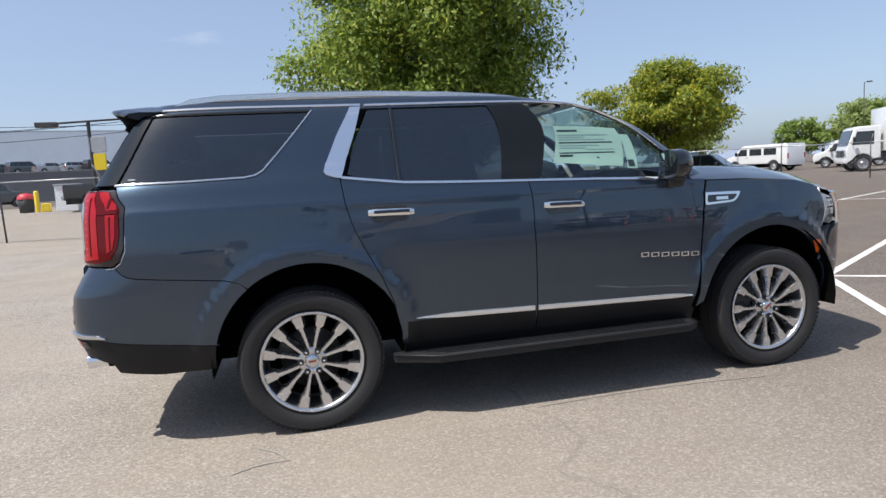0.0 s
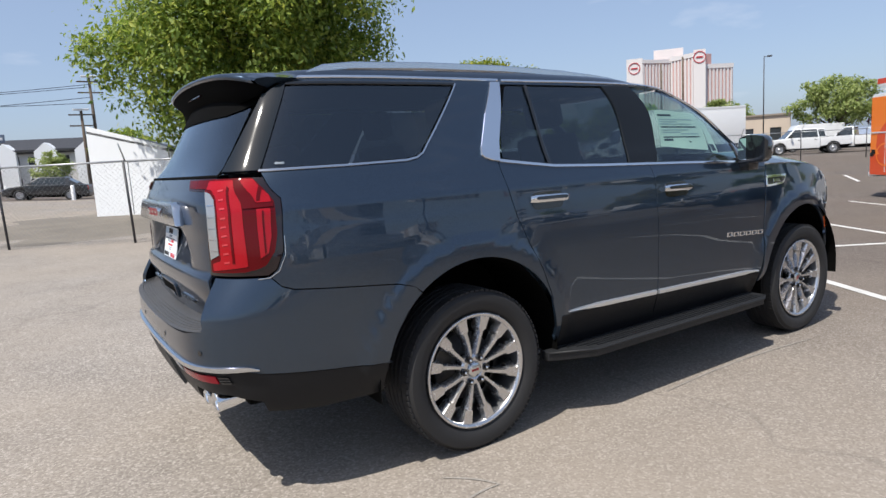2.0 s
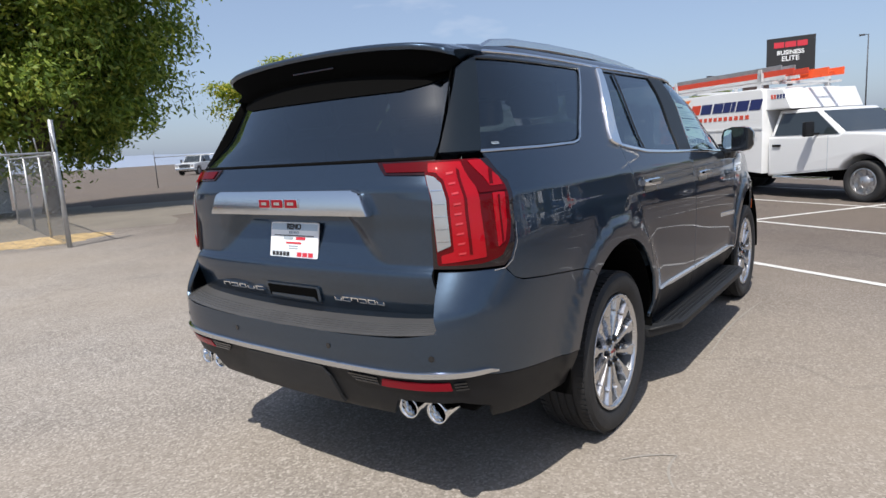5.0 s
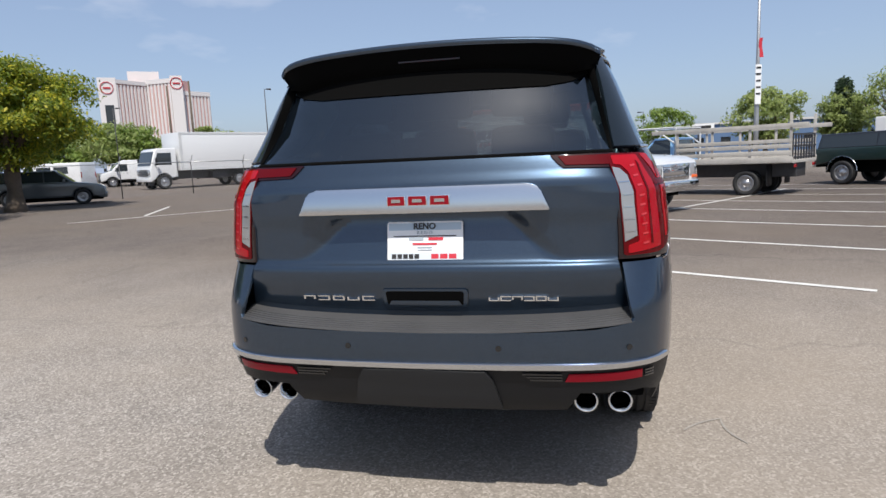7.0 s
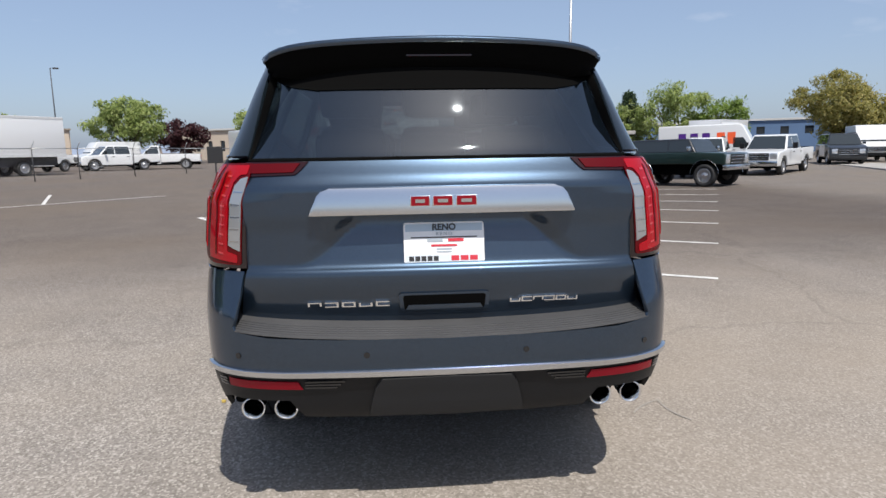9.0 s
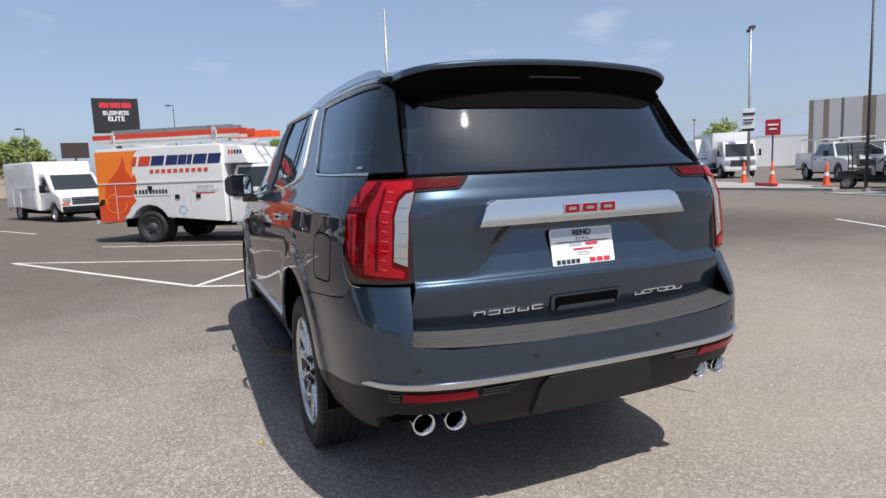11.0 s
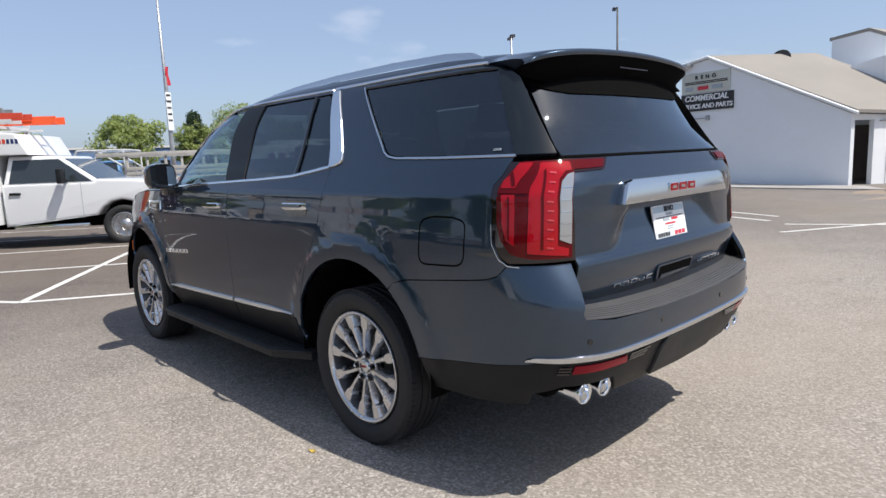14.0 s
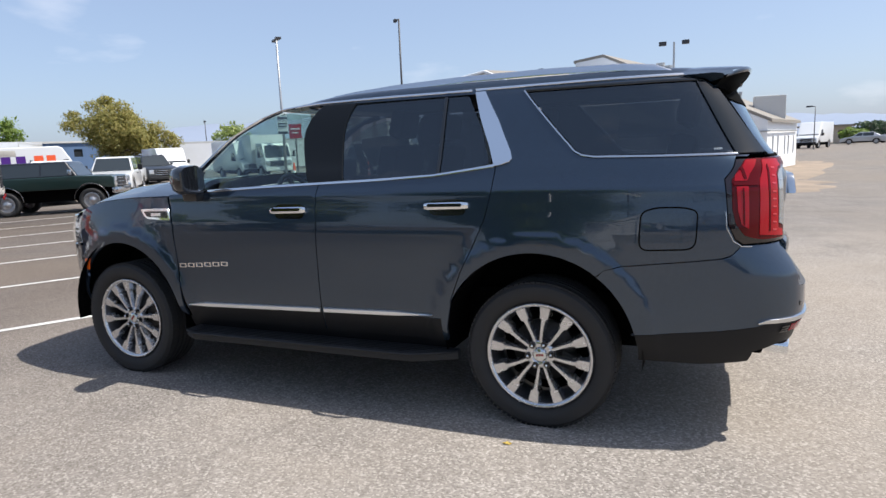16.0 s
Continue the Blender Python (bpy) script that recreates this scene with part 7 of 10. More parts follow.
for plan in (((eave_front, 2.22), (ridge_front, 4.58), (ridge_back, 4.58), (eave_back, 2.0)), ((ridge_front, 4.58), (A0 - dA * 0.12, 4.42), (A0 - dA * 0.12 + back * 4.3, 4.42), (ridge_back, 4.58))):
    lo = [rb.verts.new((v.x, v.y, GZ + h)) for v, h in plan]
    hi = [rb.verts.new((v.x, v.y, GZ + h + 0.10)) for v, h in plan]
    rb.faces.new(hi), rb.faces.new(lo[::-1])
    for i in range(4):
        rb.faces.new((lo[i], lo[(i + 1) % 4], hi[(i + 1) % 4], hi[i]))
part("roof", rb, ROOF_TAN, sb, "weathered tan roof")
bm = bmesh.new()
for (s0, h0), (s1, h1) in (((LA + 0.2, 2.14), (1.15, 4.56)), ((1.15, 4.56), (-0.1, 4.40))):
    p, q = A0 + dA * s0, A0 + dA * s1
    tube(bm, [(p.x - 0.0, p.y + 0.06, GZ + h0 + 0.06), (q.x, q.y + 0.06, GZ + h1 + 0.06)], 0.055, 6)
part("verge_trim", bm, WHITE_PLATE, sb)
C0 = Vector((10.92, -22.8))
wall_piece("wall_annexe", [(0, -0.4), ((A0 - C0).length + 0.05, -0.4), ((A0 - C0).length + 0.05, 2.62), (0, 2.52)], (C0.x, C0.y, GZ), (A0 - C0), 0.2, WHITE_WALL, sb, "lower white annexe wall")
bm = bmesh.new()
local_box(bm, (A0.x, A0.y, GZ), dA, -0.35, -0.02, -3.0, -1.0, 0, 4.3)
local_box(bm, (C0.x, C0.y, GZ), (A0 - C0), 0.0, 2.5, -6.0, -0.21, 2.3, 2.5)
part("annexe_roof", bm, WHITE_WALL, sb)
# sign boards on the end wall
bm = bmesh.new()
local_box(bm, (A0.x, A0.y, GZ), dA, 0.02, 2.22, 0.0, 0.05, 2.71, 3.33, 0.008)
board = part("sign_board", bm, BLACK_SIGN, sb, "black sign board with white letters")
bm = bmesh.new()
local_box(bm, (A0.x, A0.y, GZ), dA, 0.05, 2.08, 0.0, 0.04, 3.37, 4.10, 0.008)
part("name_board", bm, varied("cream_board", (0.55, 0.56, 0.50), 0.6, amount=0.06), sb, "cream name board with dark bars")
nA = Vector((dA.y, -dA.x))
if nA.y < 0:
    nA = -nA
for txt, zc, sz in (("COMMERCIAL", 3.17, 0.29), ("SERVICE AND PARTS", 2.87, 0.235)):
    c = A0 + dA * 1.12 + nA * 0.075
    word(txt, sz, Matrix(((dA.x, 0, nA.x, c.x), (dA.y, 0, nA.y, c.y), (0, 1, 0, GZ + zc), (0, 0, 0, 1))), WHITE_PLATE, sb, shear=0.12, bold=0.006, depth=0.01)
c = A0 + dA * 1.08 + nA * 0.065
word("R  E  N  O", 0.20, Matrix(((dA.x, 0, nA.x, c.x), (dA.y, 0, nA.y, c.y), (0, 1, 0, GZ + 3.93), (0, 0, 0, 1))), INK, sb, bold=0.004, depth=0.01)
bm = bmesh.new()
local_box(bm, (A0.x, A0.y, GZ), dA, 0.18, 1.98, 0.045, 0.06, 3.70, 3.73)
local_box(bm, (A0.x, A0.y, GZ), dA, 0.18, 1.98, 0.045, 0.06, 3.76, 3.79)
part("board_rule", bm, INK, sb)
for s0, s1, mm in ((0.22, 0.55, INK_GREY), (0.75, 1.2, INK_RED), (1.35, 1.78, INK_GREY)):
    bm = bmesh.new()
    local_box(bm, (A0.x, A0.y, GZ), dA, s0, s1, 0.045, 0.06, 3.47, 3.61)
    part("board_bar", bm, mm, sb)
bm = bmesh.new()
local_box(bm, (A0.x, A0.y, GZ), dA, 0.1, 1.25, 0.02, 0.10, 2.40, 2.44)
local_box(bm, (A0.x, A0.y, GZ), dA, 1.16, 1.26, 0.0, 0.15, 2.34, 2.52, 0.02)
part("wall_rail", bm, STEEL, sb)
bm = bmesh.new()
local_box(bm, (A0.x, A0.y, GZ), dA, 0.05, 0.5, 0.02, 0.35, 4.36, 4.46, 0.02)
part("wall_lamp", bm, STEEL, sb)
bm = bmesh.new()
p = A0 + dA * 0.75 + nA * 0.35
cyl(bm, 0.035, 0.75, Matrix.Translation((p.x, p.y, GZ)), 10)
cyl(bm, 0.05, 0.2, Matrix.Translation((p.x - 0.1, p.y, GZ + 0.72)) @ Matrix.Rotation(radians(90), 4, "Y"), 10)
tagged(part("standpipe", bm, DARK_STEEL), "dark water standpipe before the wall", "pipe")
t = thing("satellite_dish", pose(6.0, -23.25, GZ + 3.70), "dark satellite dish on the roof", "satellite dish")
bm = bmesh.new()
lathe(bm, [(0.005, 0.0), (0.15, 0.015), (0.28, 0.06), (0.36, 0.11)], Matrix.Translation((0, 0.1, 0.75)) @ Matrix.Rotation(radians(-70), 4, "X"), 24)
part("dish", bm, DARK_STEEL, t, smooth=True)
bm = bmesh.new()
tube(bm, [(0, 0, -0.1), (0, 0, 0.75)], 0.03, 8)
part("mast", bm, DARK_STEEL, t)

# larger white hall behind it
hall = building("white_hall", "tall white metal hall with roof vents and narrow windows")
B0, gd = Vector((-2.80, -23.45)), Vector((0.966, -0.258))
LH = 8.06
wall_piece("wall_front", [(0, -0.5), (LH, -0.5), (LH, 5.21), (6.74, 5.31), (0, 2.16)], (B0.x, B0.y, GZ), gd, -0.2, WHITE_WALL, hall, "pale end wall")
hb = Vector((-0.262, -0.965))
HL = 6.3
wins = [(x, x + 0.30, 0.75, 1.55) for x in (0.95, 1.95, 3.4, 4.2, 5.4)]
wall_with_hole("wall_side", HL, [(0, 2.16), (HL, 2.10)], wins, (B0.x, B0.y, GZ), hb, 0.2, WHITE_WALL, hall, "sunlit white side wall")
for a, b, c, d in wins:
    bm = bmesh.new()
    local_box(bm, (B0.x, B0.y, GZ), hb, a, b, -0.16, -0.10, c, d)
    part("window_pane", bm, DARK_GLAZING, hall)
rb = bmesh.new()
for (s0, h0), (s1, h1) in (((-0.15, 2.10), (6.74, 5.32)), ((6.74, 5.32), (LH + 0.1, 5.20))):
    p = [B0 + gd * s0, B0 + gd * s1]
    q = [v + hb * HL for v in p]
    vs = [(p[0].x, p[0].y, GZ + h0), (p[1].x, p[1].y, GZ + h1), (q[1].x, q[1].y, GZ + h1), (q[0].x, q[0].y, GZ + h0)]
    lo, hi = [rb.verts.new(v) for v in vs], [rb.verts.new((v[0], v[1], v[2] + 0.12)) for v in vs]
    rb.faces.new(hi), rb.faces.new(lo[::-1])
    for i in range(4):
        rb.faces.new((lo[i], lo[(i + 1) % 4], hi[(i + 1) % 4], hi[i]))
part("roof", rb, ROOF_TAN, hall, "weathered grey-tan metal roof")
nB = Vector((0.258, 0.966))
pb = B0 + nB * 1.44
bm = bmesh.new()
prism(bm, [(3.16, -0.5), (7.2, -0.5), (7.2, 3.85), (4.56, 4.37), (3.16, 3.72)], -1.43, 0.0, Matrix(((gd.x, 0, nB.x, pb.x), (gd.y, 0, nB.y, pb.y), (0, 1, 0, GZ), (0, 0, 0, 1))))
part("wall_bay", bm, WHITE_WALL, hall, "white bay standing before the end wall")
for s, z in ((3.75, 3.25), (3.80, 2.35)):
    bm = bmesh.new()
    box(bm, s, s + 0.35, z, z + 0.3, 0.0, 0.03, 0, Matrix(((gd.x, 0, nB.x, pb.x), (gd.y, 0, nB.y, pb.y), (0, 1, 0, GZ), (0, 0, 0, 1))))
    part("wall_vent", bm, STEEL, hall)
bm = bmesh.new()
tube(bm, [(B0.x + hb.x * 6.0 - 0.07, B0.y + hb.y * 6.0, GZ + 1.78), (B0.x - 0.07, B0.y + 0.07, GZ + 1.76), (B0.x + gd.x * 1.6, B0.y + gd.y * 1.6 + 0.07, GZ + 1.70), (B0.x + gd.x * 3.1, B0.y + gd.y * 3.1 + 0.07, GZ + 1.75)], 0.03, 6)
part("wall_pipe", bm, STEEL, hall)
for s, h, r, mm in ((4.45, 4.2, 0.13, STEEL), (4.12, 4.05, 0.13, STEEL), (3.72, 3.85, 0.2, DARK_STEEL), (2.3, 3.2, 0.11, STEEL), (1.2, 2.7, 0.05, STEEL)):
    p = B0 + gd * s + hb * 0.8
    bm = bmesh.new()
    cyl(bm, r, 0.75, Matrix.Translation((p.x, p.y, GZ + h - 0.1)), 12)
    cyl(bm, r * 1.35, 0.12, Matrix.Translation((p.x, p.y, GZ + h + 0.55)), 12)
    part("roof_vent", bm, mm, hall)
bm = bmesh.new()
p = B0 + gd * 0.6 + hb * 3.2
box(bm, -0.6, 0.6, -0.55, 0.55, 2.2, 3.25, 0.03, Matrix.Translation((p.x, p.y, GZ)))
part("rooftop_cooler", bm, GREY_WALL, hall, "grey rooftop cooler")
for s, w, h in ((2.75, 0.62, 0.60), (1.06, 1.0, 0.74)):
    p = B0 + gd * s + Vector((0.1, 0.75))
    t = thing("cooling_unit", pose(p.x, p.y, GZ + 0.03, 0, 0, -15), "tan metal cooling unit beside the wall", "air conditioner")
    bm = bmesh.new()
    box(bm, -w / 2, w / 2, -w / 2, w / 2, 0, h, 0.02)
    part("casing", bm, BEIGE_WALL, t)
    for k in range(5):
        bm = bmesh.new()
        box(bm, -w / 2 + 0.05, w / 2 - 0.05, w / 2, w / 2 + 0.012, 0.08 + k * h * 0.17, 0.12 + k * h * 0.17)
        part("slat", bm, BROWN_WALL, t)
t = thing("floodlight_mast", pose(1.06, -31.0, GZ), "slim mast with two floodlights above the hall", "street lamp")
bm = bmesh.new()
tube(bm, [(0, 0, 0), (0, 0, 6.5)], 0.05, 8)
part("mast", bm, STEEL, t)
for s in (-1, 1):
    bm = bmesh.new()
    box(bm, s * 0.55 - 0.18, s * 0.55 + 0.18, -0.1, 0.1, 6.35, 6.55, 0.02)
    part("floodlight", bm, DARK_STEEL, t)

# striped warehouse
wh = building("striped_warehouse", "large warehouse with grey and tan vertical bands")
W0, W1, W2 = Vector((40.3, -55.7)), Vector((33.24, -59.59)), Vector((36.92, -73.52))
dW = (W1 - W0).normalized()
LW = (W1 - W0).length
x0 = 0.0
for w, mm in ((0.05, BROWN_WALL), (0.10, GREY_WALL), (0.06, BROWN_WALL), (0.12, GREY_WALL), (0.03, DARK_GREY_WALL), (0.18, GREY_WALL), (0.13, BROWN_WALL), (0.17, GREY_WALL), (0.05, BROWN_WALL), (0.11, GREY_WALL)):
    wall_piece("wall_band", [(LW * x0, -0.5), (LW * (x0 + w), -0.5), (LW * (x0 + w), 7.0), (LW * x0, 7.0)], (W0.x, W0.y, -0.3), dW, -0.3, mm, wh)
    x0 += w
for k, mm in enumerate((GREY_WALL, WHITE_WALL, BEIGE_WALL, WHITE_WALL)):
    L2 = (W2 - W1).length
    wall_piece("wall_band", [(L2 * k / 4, -0.5), (L2 * (k + 1) / 4, -0.5), (L2 * (k + 1) / 4, 7.0), (L2 * k / 4, 7.0)], (W1.x, W1.y, -0.3), (W2 - W1), -0.3, mm, wh)
bm = bmesh.new()
c = W0 + (W2 - W1)
prism(bm, [(W0.x, W0.y), (W1.x, W1.y), (W2.x, W2.y), (c.x, c.y)], 6.5, 6.65, None)
part("roof", bm, GREY_WALL, wh)
bm = bmesh.new()
local_box(bm, (W0.x, W0.y, -0.3), dW, 0.9, 2.2, -0.3, -0.2, 5.0, 5.3, 0.03)
bmesh.ops.translate(bm, verts=bm.verts, vec=(-0.2, 0.4, 0))
part("wall_emblem", bm, DARK_STEEL, wh)


def shed_block(name, label, p0, p1, depth, h, material, roof=None, over=0.0, windows=0, wz=(1.0, 2.0), ww=0.5, rows=1, category="building", parapet=0.0):
    """A plain block with its front from p0 to p1 and a row of windows let into it."""
    b = building(name, label, category)
    p0, p1 = Vector(p0), Vector(p1)
    d = (p1 - p0).normalized()
    L = (p1 - p0).length
    nrm = Vector((d.y, -d.x))
    if (p0 - Vector((-2, 0))).dot(nrm) > 0:
        p0, p1 = p1, p0
        d, nrm = -d, -nrm
    z = min(ground_z(*p0), ground_z(*p1))
    holes = []
    for r in range(rows):
        for k in range(windows):
            c = L * (k + 0.5) / windows
            holes.append((c - ww / 2, c + ww / 2, wz[0] + r * 3.0, wz[1] + r * 3.0))
    wall_with_hole("wall_front", L, [(0, h), (L, h)], holes, (p0.x, p0.y, z), d, 0.3, material, b)
    for x0, x1, z0, z1 in holes:
        bm = bmesh.new()
        local_box(bm, (p0.x, p0.y, z), d, x0, x1, -0.22, -0.15, z0, z1)
        part("window_pane", bm, DARK_GLAZING, b)
    for o, dd in ((p0, -nrm), (p1, -nrm)):
        bm = bmesh.new()
        q = o + dd * depth
        off = d * 0.15 * (1 if o is p0 else -1)
        s = Vector((-dd.y, dd.x)) * 0.15
        prism(bm, [(o.x + dd.x * 0.3 - s.x, o.y + dd.y * 0.3 - s.y), (o.x + dd.x * 0.3 + s.x, o.y + dd.y * 0.3 + s.y), (q.x + s.x, q.y + s.y), (q.x - s.x, q.y - s.y)], z - 0.5, z + h, None)
        part("wall_side", bm, material, b)
    bm = bmesh.new()
    a, c = p0 - d * over + nrm * over, p1 + d * over + nrm * over
    e, f = c - nrm * (depth + over), a - nrm * (depth + over)
    prism(bm, [(a.x, a.y), (c.x, c.y), (e.x, e.y), (f.x, f.y)], z + h, z + h + 0.25, None)
    part("roof", bm, roof or material, b)
    return b


shed_block("low_office", "low beige office with small dark windows", (100.91, 34.32), (94.5, 21.2), 12, 4.6, BEIGE_WALL, GREY_WALL, 0.3, 6, (1.4, 3.0), 0.9)
shed_block("low_office", "beige flat-roofed building behind the trucks", (92.1, 64.53), (100.08, 50.79), 12, 4.9, BEIGE_WALL, BROWN_WALL, 0.3, 4, (0.8, 3.0), 1.6)
shed_block("blue_building", "blue and white two-storey building", (80.9, -45.34), (73.41, -57.42), 10, 4.2, BLUE_WALL, GREY_WALL, 0.2, 5, (2.4, 3.4), 1.0)
shed_block("blue_building", "blue shop building beyond the trees", (88.54, -15.06), (82.14, -40.46), 10, 4.3, BLUE_WALL, GREY_WALL, 0.2, 8, (1.4, 2.6), 1.2)
shed_block("apartment_block", "grey two-storey apartments with dark windows", (-5.93, 102.35), (7.85, 98.48), 10, 5.6, GREY_WALL, DARK_STEEL, 0.5, 7, (0.8, 1.9), 1.0, 2)
ap = bpy.data.objects["apartment_block"]
P0, P1 = Vector((-5.93, 102.35)), Vector((7.85, 98.48))
dP = (P1 - P0).normalized()
nP = Vector((dP.y, -dP.x))
bm = bmesh.new()
prism(bm, [(-0.6, 0.0), (10.4, 0.0), (5.0, 2.3)], -0.6, (P1 - P0).length + 0.6, Matrix(((-nP.x, 0, dP.x, P0.x), (-nP.y, 0, dP.y, P0.y), (0, 1, 0, 5.6), (0, 0, 0, 1))))
part("pitched_roof", bm, DARK_STEEL, ap, "dark pitched roof")
for k in range(3):
    q = P0 + dP * (2.0 + 5.0 * k)
    bm = bmesh.new()
    prism(bm, [(-1.4, -5.2), (1.4, -5.2), (1.4, 0.3), (0.0, 1.5), (-1.4, 0.3)], -2.0, 0.7, Matrix(((dP.x, 0, nP.x, q.x), (dP.y, 0, nP.y, q.y), (0, 1, 0, 5.6), (0, 0, 0, 1))))
    part("gable_bay", bm, WHITE_WALL, ap, "pale gabled bay")
shed_block("white_store", "long white flat building far off", (-68.0, 106.0), (-26.0, 122.0), 14, 11.5, WHITE_WALL, GREY_WALL, 0.0)
shed_block("white_store", "long pale building far behind the trucks", (61.83, -55.95), (42.11, -73.61), 10, 3.4, WHITE_WALL, GREY_WALL, 0.0)
shed_block("bungalow", "low tan house with a brown roof", (-12.77, -101.44), (-18.66, -100.5), 8, 2.4, BEIGE_WALL, BROWN_WALL, 0.6, 3, (0.8, 1.9), 0.9)
shed_block("red_shed", "low red building far off", (-24.36, -118.87), (-34.12, -116.98), 8, 2.2, RED_SIGN, BROWN_WALL, 0.3)

# white shed and its dark neighbour behind the fence
sh = building("garden_shed", "plain white shed with a door and a sloping top", "shed")
S0, S1 = Vector((0.07, 21.26)), Vector((2.31, 19.68))
dS = (S1 - S0).normalized()
LS = (S1 - S0).length
wall_with_hole("wall_front", LS, [(0, 3.30), (LS * 0.55, 2.85), (LS, 2.45)], [(1.28, 2.55, -0.5, 2.05)], (S0.x, S0.y, 0), dS, 0.1, WHITE_WALL, sh)
bm = bmesh.new()
local_box(bm, (S0.x, S0.y, 0), dS, 1.30, 2.53, -0.07, -0.02, 0.02, 2.03, 0.01)
dr = part("door", bm, WHITE_WALL, sh, "plain white door")
bm = bmesh.new()
local_box(bm, (S0.x, S0.y, 0), dS, 2.34, 2.42, -0.02, 0.04, 0.9, 1.15, 0.01)
part("door_handle", bm, DARK_STEEL, dr)
bk = Vector((0.49, 0.87))
for o in (S0, S1):
    h = 3.05 if o is S0 else 2.30
    q = o + bk * 3.0
    s = Vector((0.05, -0.03))
    bm = bmesh.new()
    prism(bm, [(o.x + bk.x * 0.1 - s.x, o.y + bk.y * 0.1 - s.y), (o.x + bk.x * 0.1 + s.x, o.y + bk.y * 0.1 + s.y), (q.x + s.x, q.y + s.y), (q.x - s.x, q.y - s.y)], -0.1, h, None)
    part("wall_side", bm, WHITE_WALL, sh)
rb = bmesh.new()
vs = [(S0.x, S0.y, 3.06), (S1.x, S1.y, 2.31), (S1.x + bk.x * 3, S1.y + bk.y * 3, 2.31), (S0.x + bk.x * 3, S0.y + bk.y * 3, 3.06)]
lo, hi = [rb.verts.new(v) for v in vs], [rb.verts.new((v[0], v[1], v[2] + 0.08)) for v in vs]
rb.faces.new(hi), rb.faces.new(lo[::-1])
for i in range(4):
    rb.faces.new((lo[i], lo[(i + 1) % 4], hi[(i + 1) % 4], hi[i]))
part("roof", rb, DARK_STEEL, sh)
ct = building("storage_box", "dark grey storage container behind the fence", "container")
bm = bmesh.new()
local_box(bm, (2.26, 20.8, 0), (1, 0.12), 0, 1.05, -3.0, 0, 0, 2.35, 0.02)
part("body", bm, varied("grey_green_metal", (0.10, 0.11, 0.10), 0.7, amount=0.2), ct)
bm = bmesh.new()
local_box(bm, (2.26, 20.8, 0), (1, 0.12), 1.05, 1.5, -2.6, -0.3, 0, 2.25, 0.02)
part("dark_end", bm, BLACK_SIGN, ct)
t = thing("trailer_board", pose(4.48, 21.66, 0, 0, 0, -8), "grey panel on a low trailer behind the fence", "panel")
bm = bmesh.new()
box(bm, -0.65, 0.65, -0.05, 0.05, 0.25, 1.95, 0.02)
part("panel", bm, GREY_WALL, t)
bm = bmesh.new()
box(bm, -0.75, 0.75, -0.4, 0.4, 0.0, 0.2, 0.03)
part("base", bm, DARK_STEEL, t)

# hotel tower
ht = building("hotel_tower", "tall white and pink hotel tower with striped window bays", "hotel")
H0, dH = Vector((426.4, 360.6)), Vector((0.588, -0.809))
nH = Vector((dH.y, -dH.x))
WHT = varied("white_fin", (0.62, 0.60, 0.60), 0.8, amount=0.04)


def hotel_at(s, d, z=0.0):
    q = H0 + dH * s + nH * d
    return Vector((q.x, q.y, z))


def wing(s0, d0, s1, d1, top, bands):
    """A striped wing between two points of the plan: a pink wall with white fins and cornices."""
    o, e = hotel_at(s0, d0), hotel_at(s1, d1)
    along = (e - o).xy
    L = along.length
    bm = bmesh.new()
    local_box(bm, o, along, 0, L, -20, 0, 0, top)
    part("wing_block", bm, PINK_WALL, ht, "pink wall")
    k = int(L / 3.1)
    for i in range(k):
        bm = bmesh.new()
        local_box(bm, o, along, L * (i + 0.25) / k, L * (i + 0.75) / k, 0.01, 0.6, 6, top - 3.2)
        part("fin", bm, WHT, ht)
    for z0, z1 in bands:
        bm = bmesh.new()
        local_box(bm, o, along, 0, L, 0.01, 0.9, z0, z1)
        part("cornice", bm, WHT, ht)


wing(12.0, 2.0, 34.0, -16.0, 72.0, [(69.5, 72.5)])
wing(34.0, -16.0, 52.5, 0.0, 73.5, [(70.5, 74.0)])
wing(60.0, -4.0, 81.8, -16.0, 64.0, [(61.0, 64.5)])
for s0, s1, d0, d1, z1 in ((0, 12.8, -20, 2.5, 73.8), (51.9, 60.7, -20, 0.8, 76.0), (20.6, 44.1, -34, -22, 82.0)):
    bm = bmesh.new()
    local_box(bm, hotel_at(0, 0), dH, s0, s1, d0, d1, 0, z1)
    part("pier", bm, WHT, ht, "plain white end pier")
bm = bmesh.new()
local_box(bm, hotel_at(0, 0), dH, 3.6, 9.8, 2.5, 2.9, 24, 53)
part("dark_panel", bm, DARK_GLAZING, ht)
for s0, d0, z0 in ((6.2, 2.5, 66.0), (56.3, 0.8, 70.0)):
    c = hotel_at(s0, d0, z0)
    mm = Matrix(((dH.x, 0, nH.x, c.x), (dH.y, 0, nH.y, c.y), (0, 1, 0, c.z), (0, 0, 0, 1)))
    bm = bmesh.new()
    lathe(bm, [(4.15, 0.1), (4.7, 0.1), (4.7, 0.5), (4.15, 0.5)], mm, 28, closed=True)
    part("ring_emblem", bm, RED_SIGN, ht)
    bm = bmesh.new()
    box(bm, -2.6, 2.6, -0.55, 0.55, 0.1, 0.5, 0, mm)
    part("emblem_bar", bm, RED_SIGN, ht)
for tx, ty in ((176.85, 159.26), (187.21, 148.01), (199.57, 128.84), (199.11, 126.23)):
    tree(tx, ty, 16.0, 6.0, 4.0, LEAF_PALE, 1400, 0.8, "tall thin green tree before the hotel", int(tx), gaps=0.5)

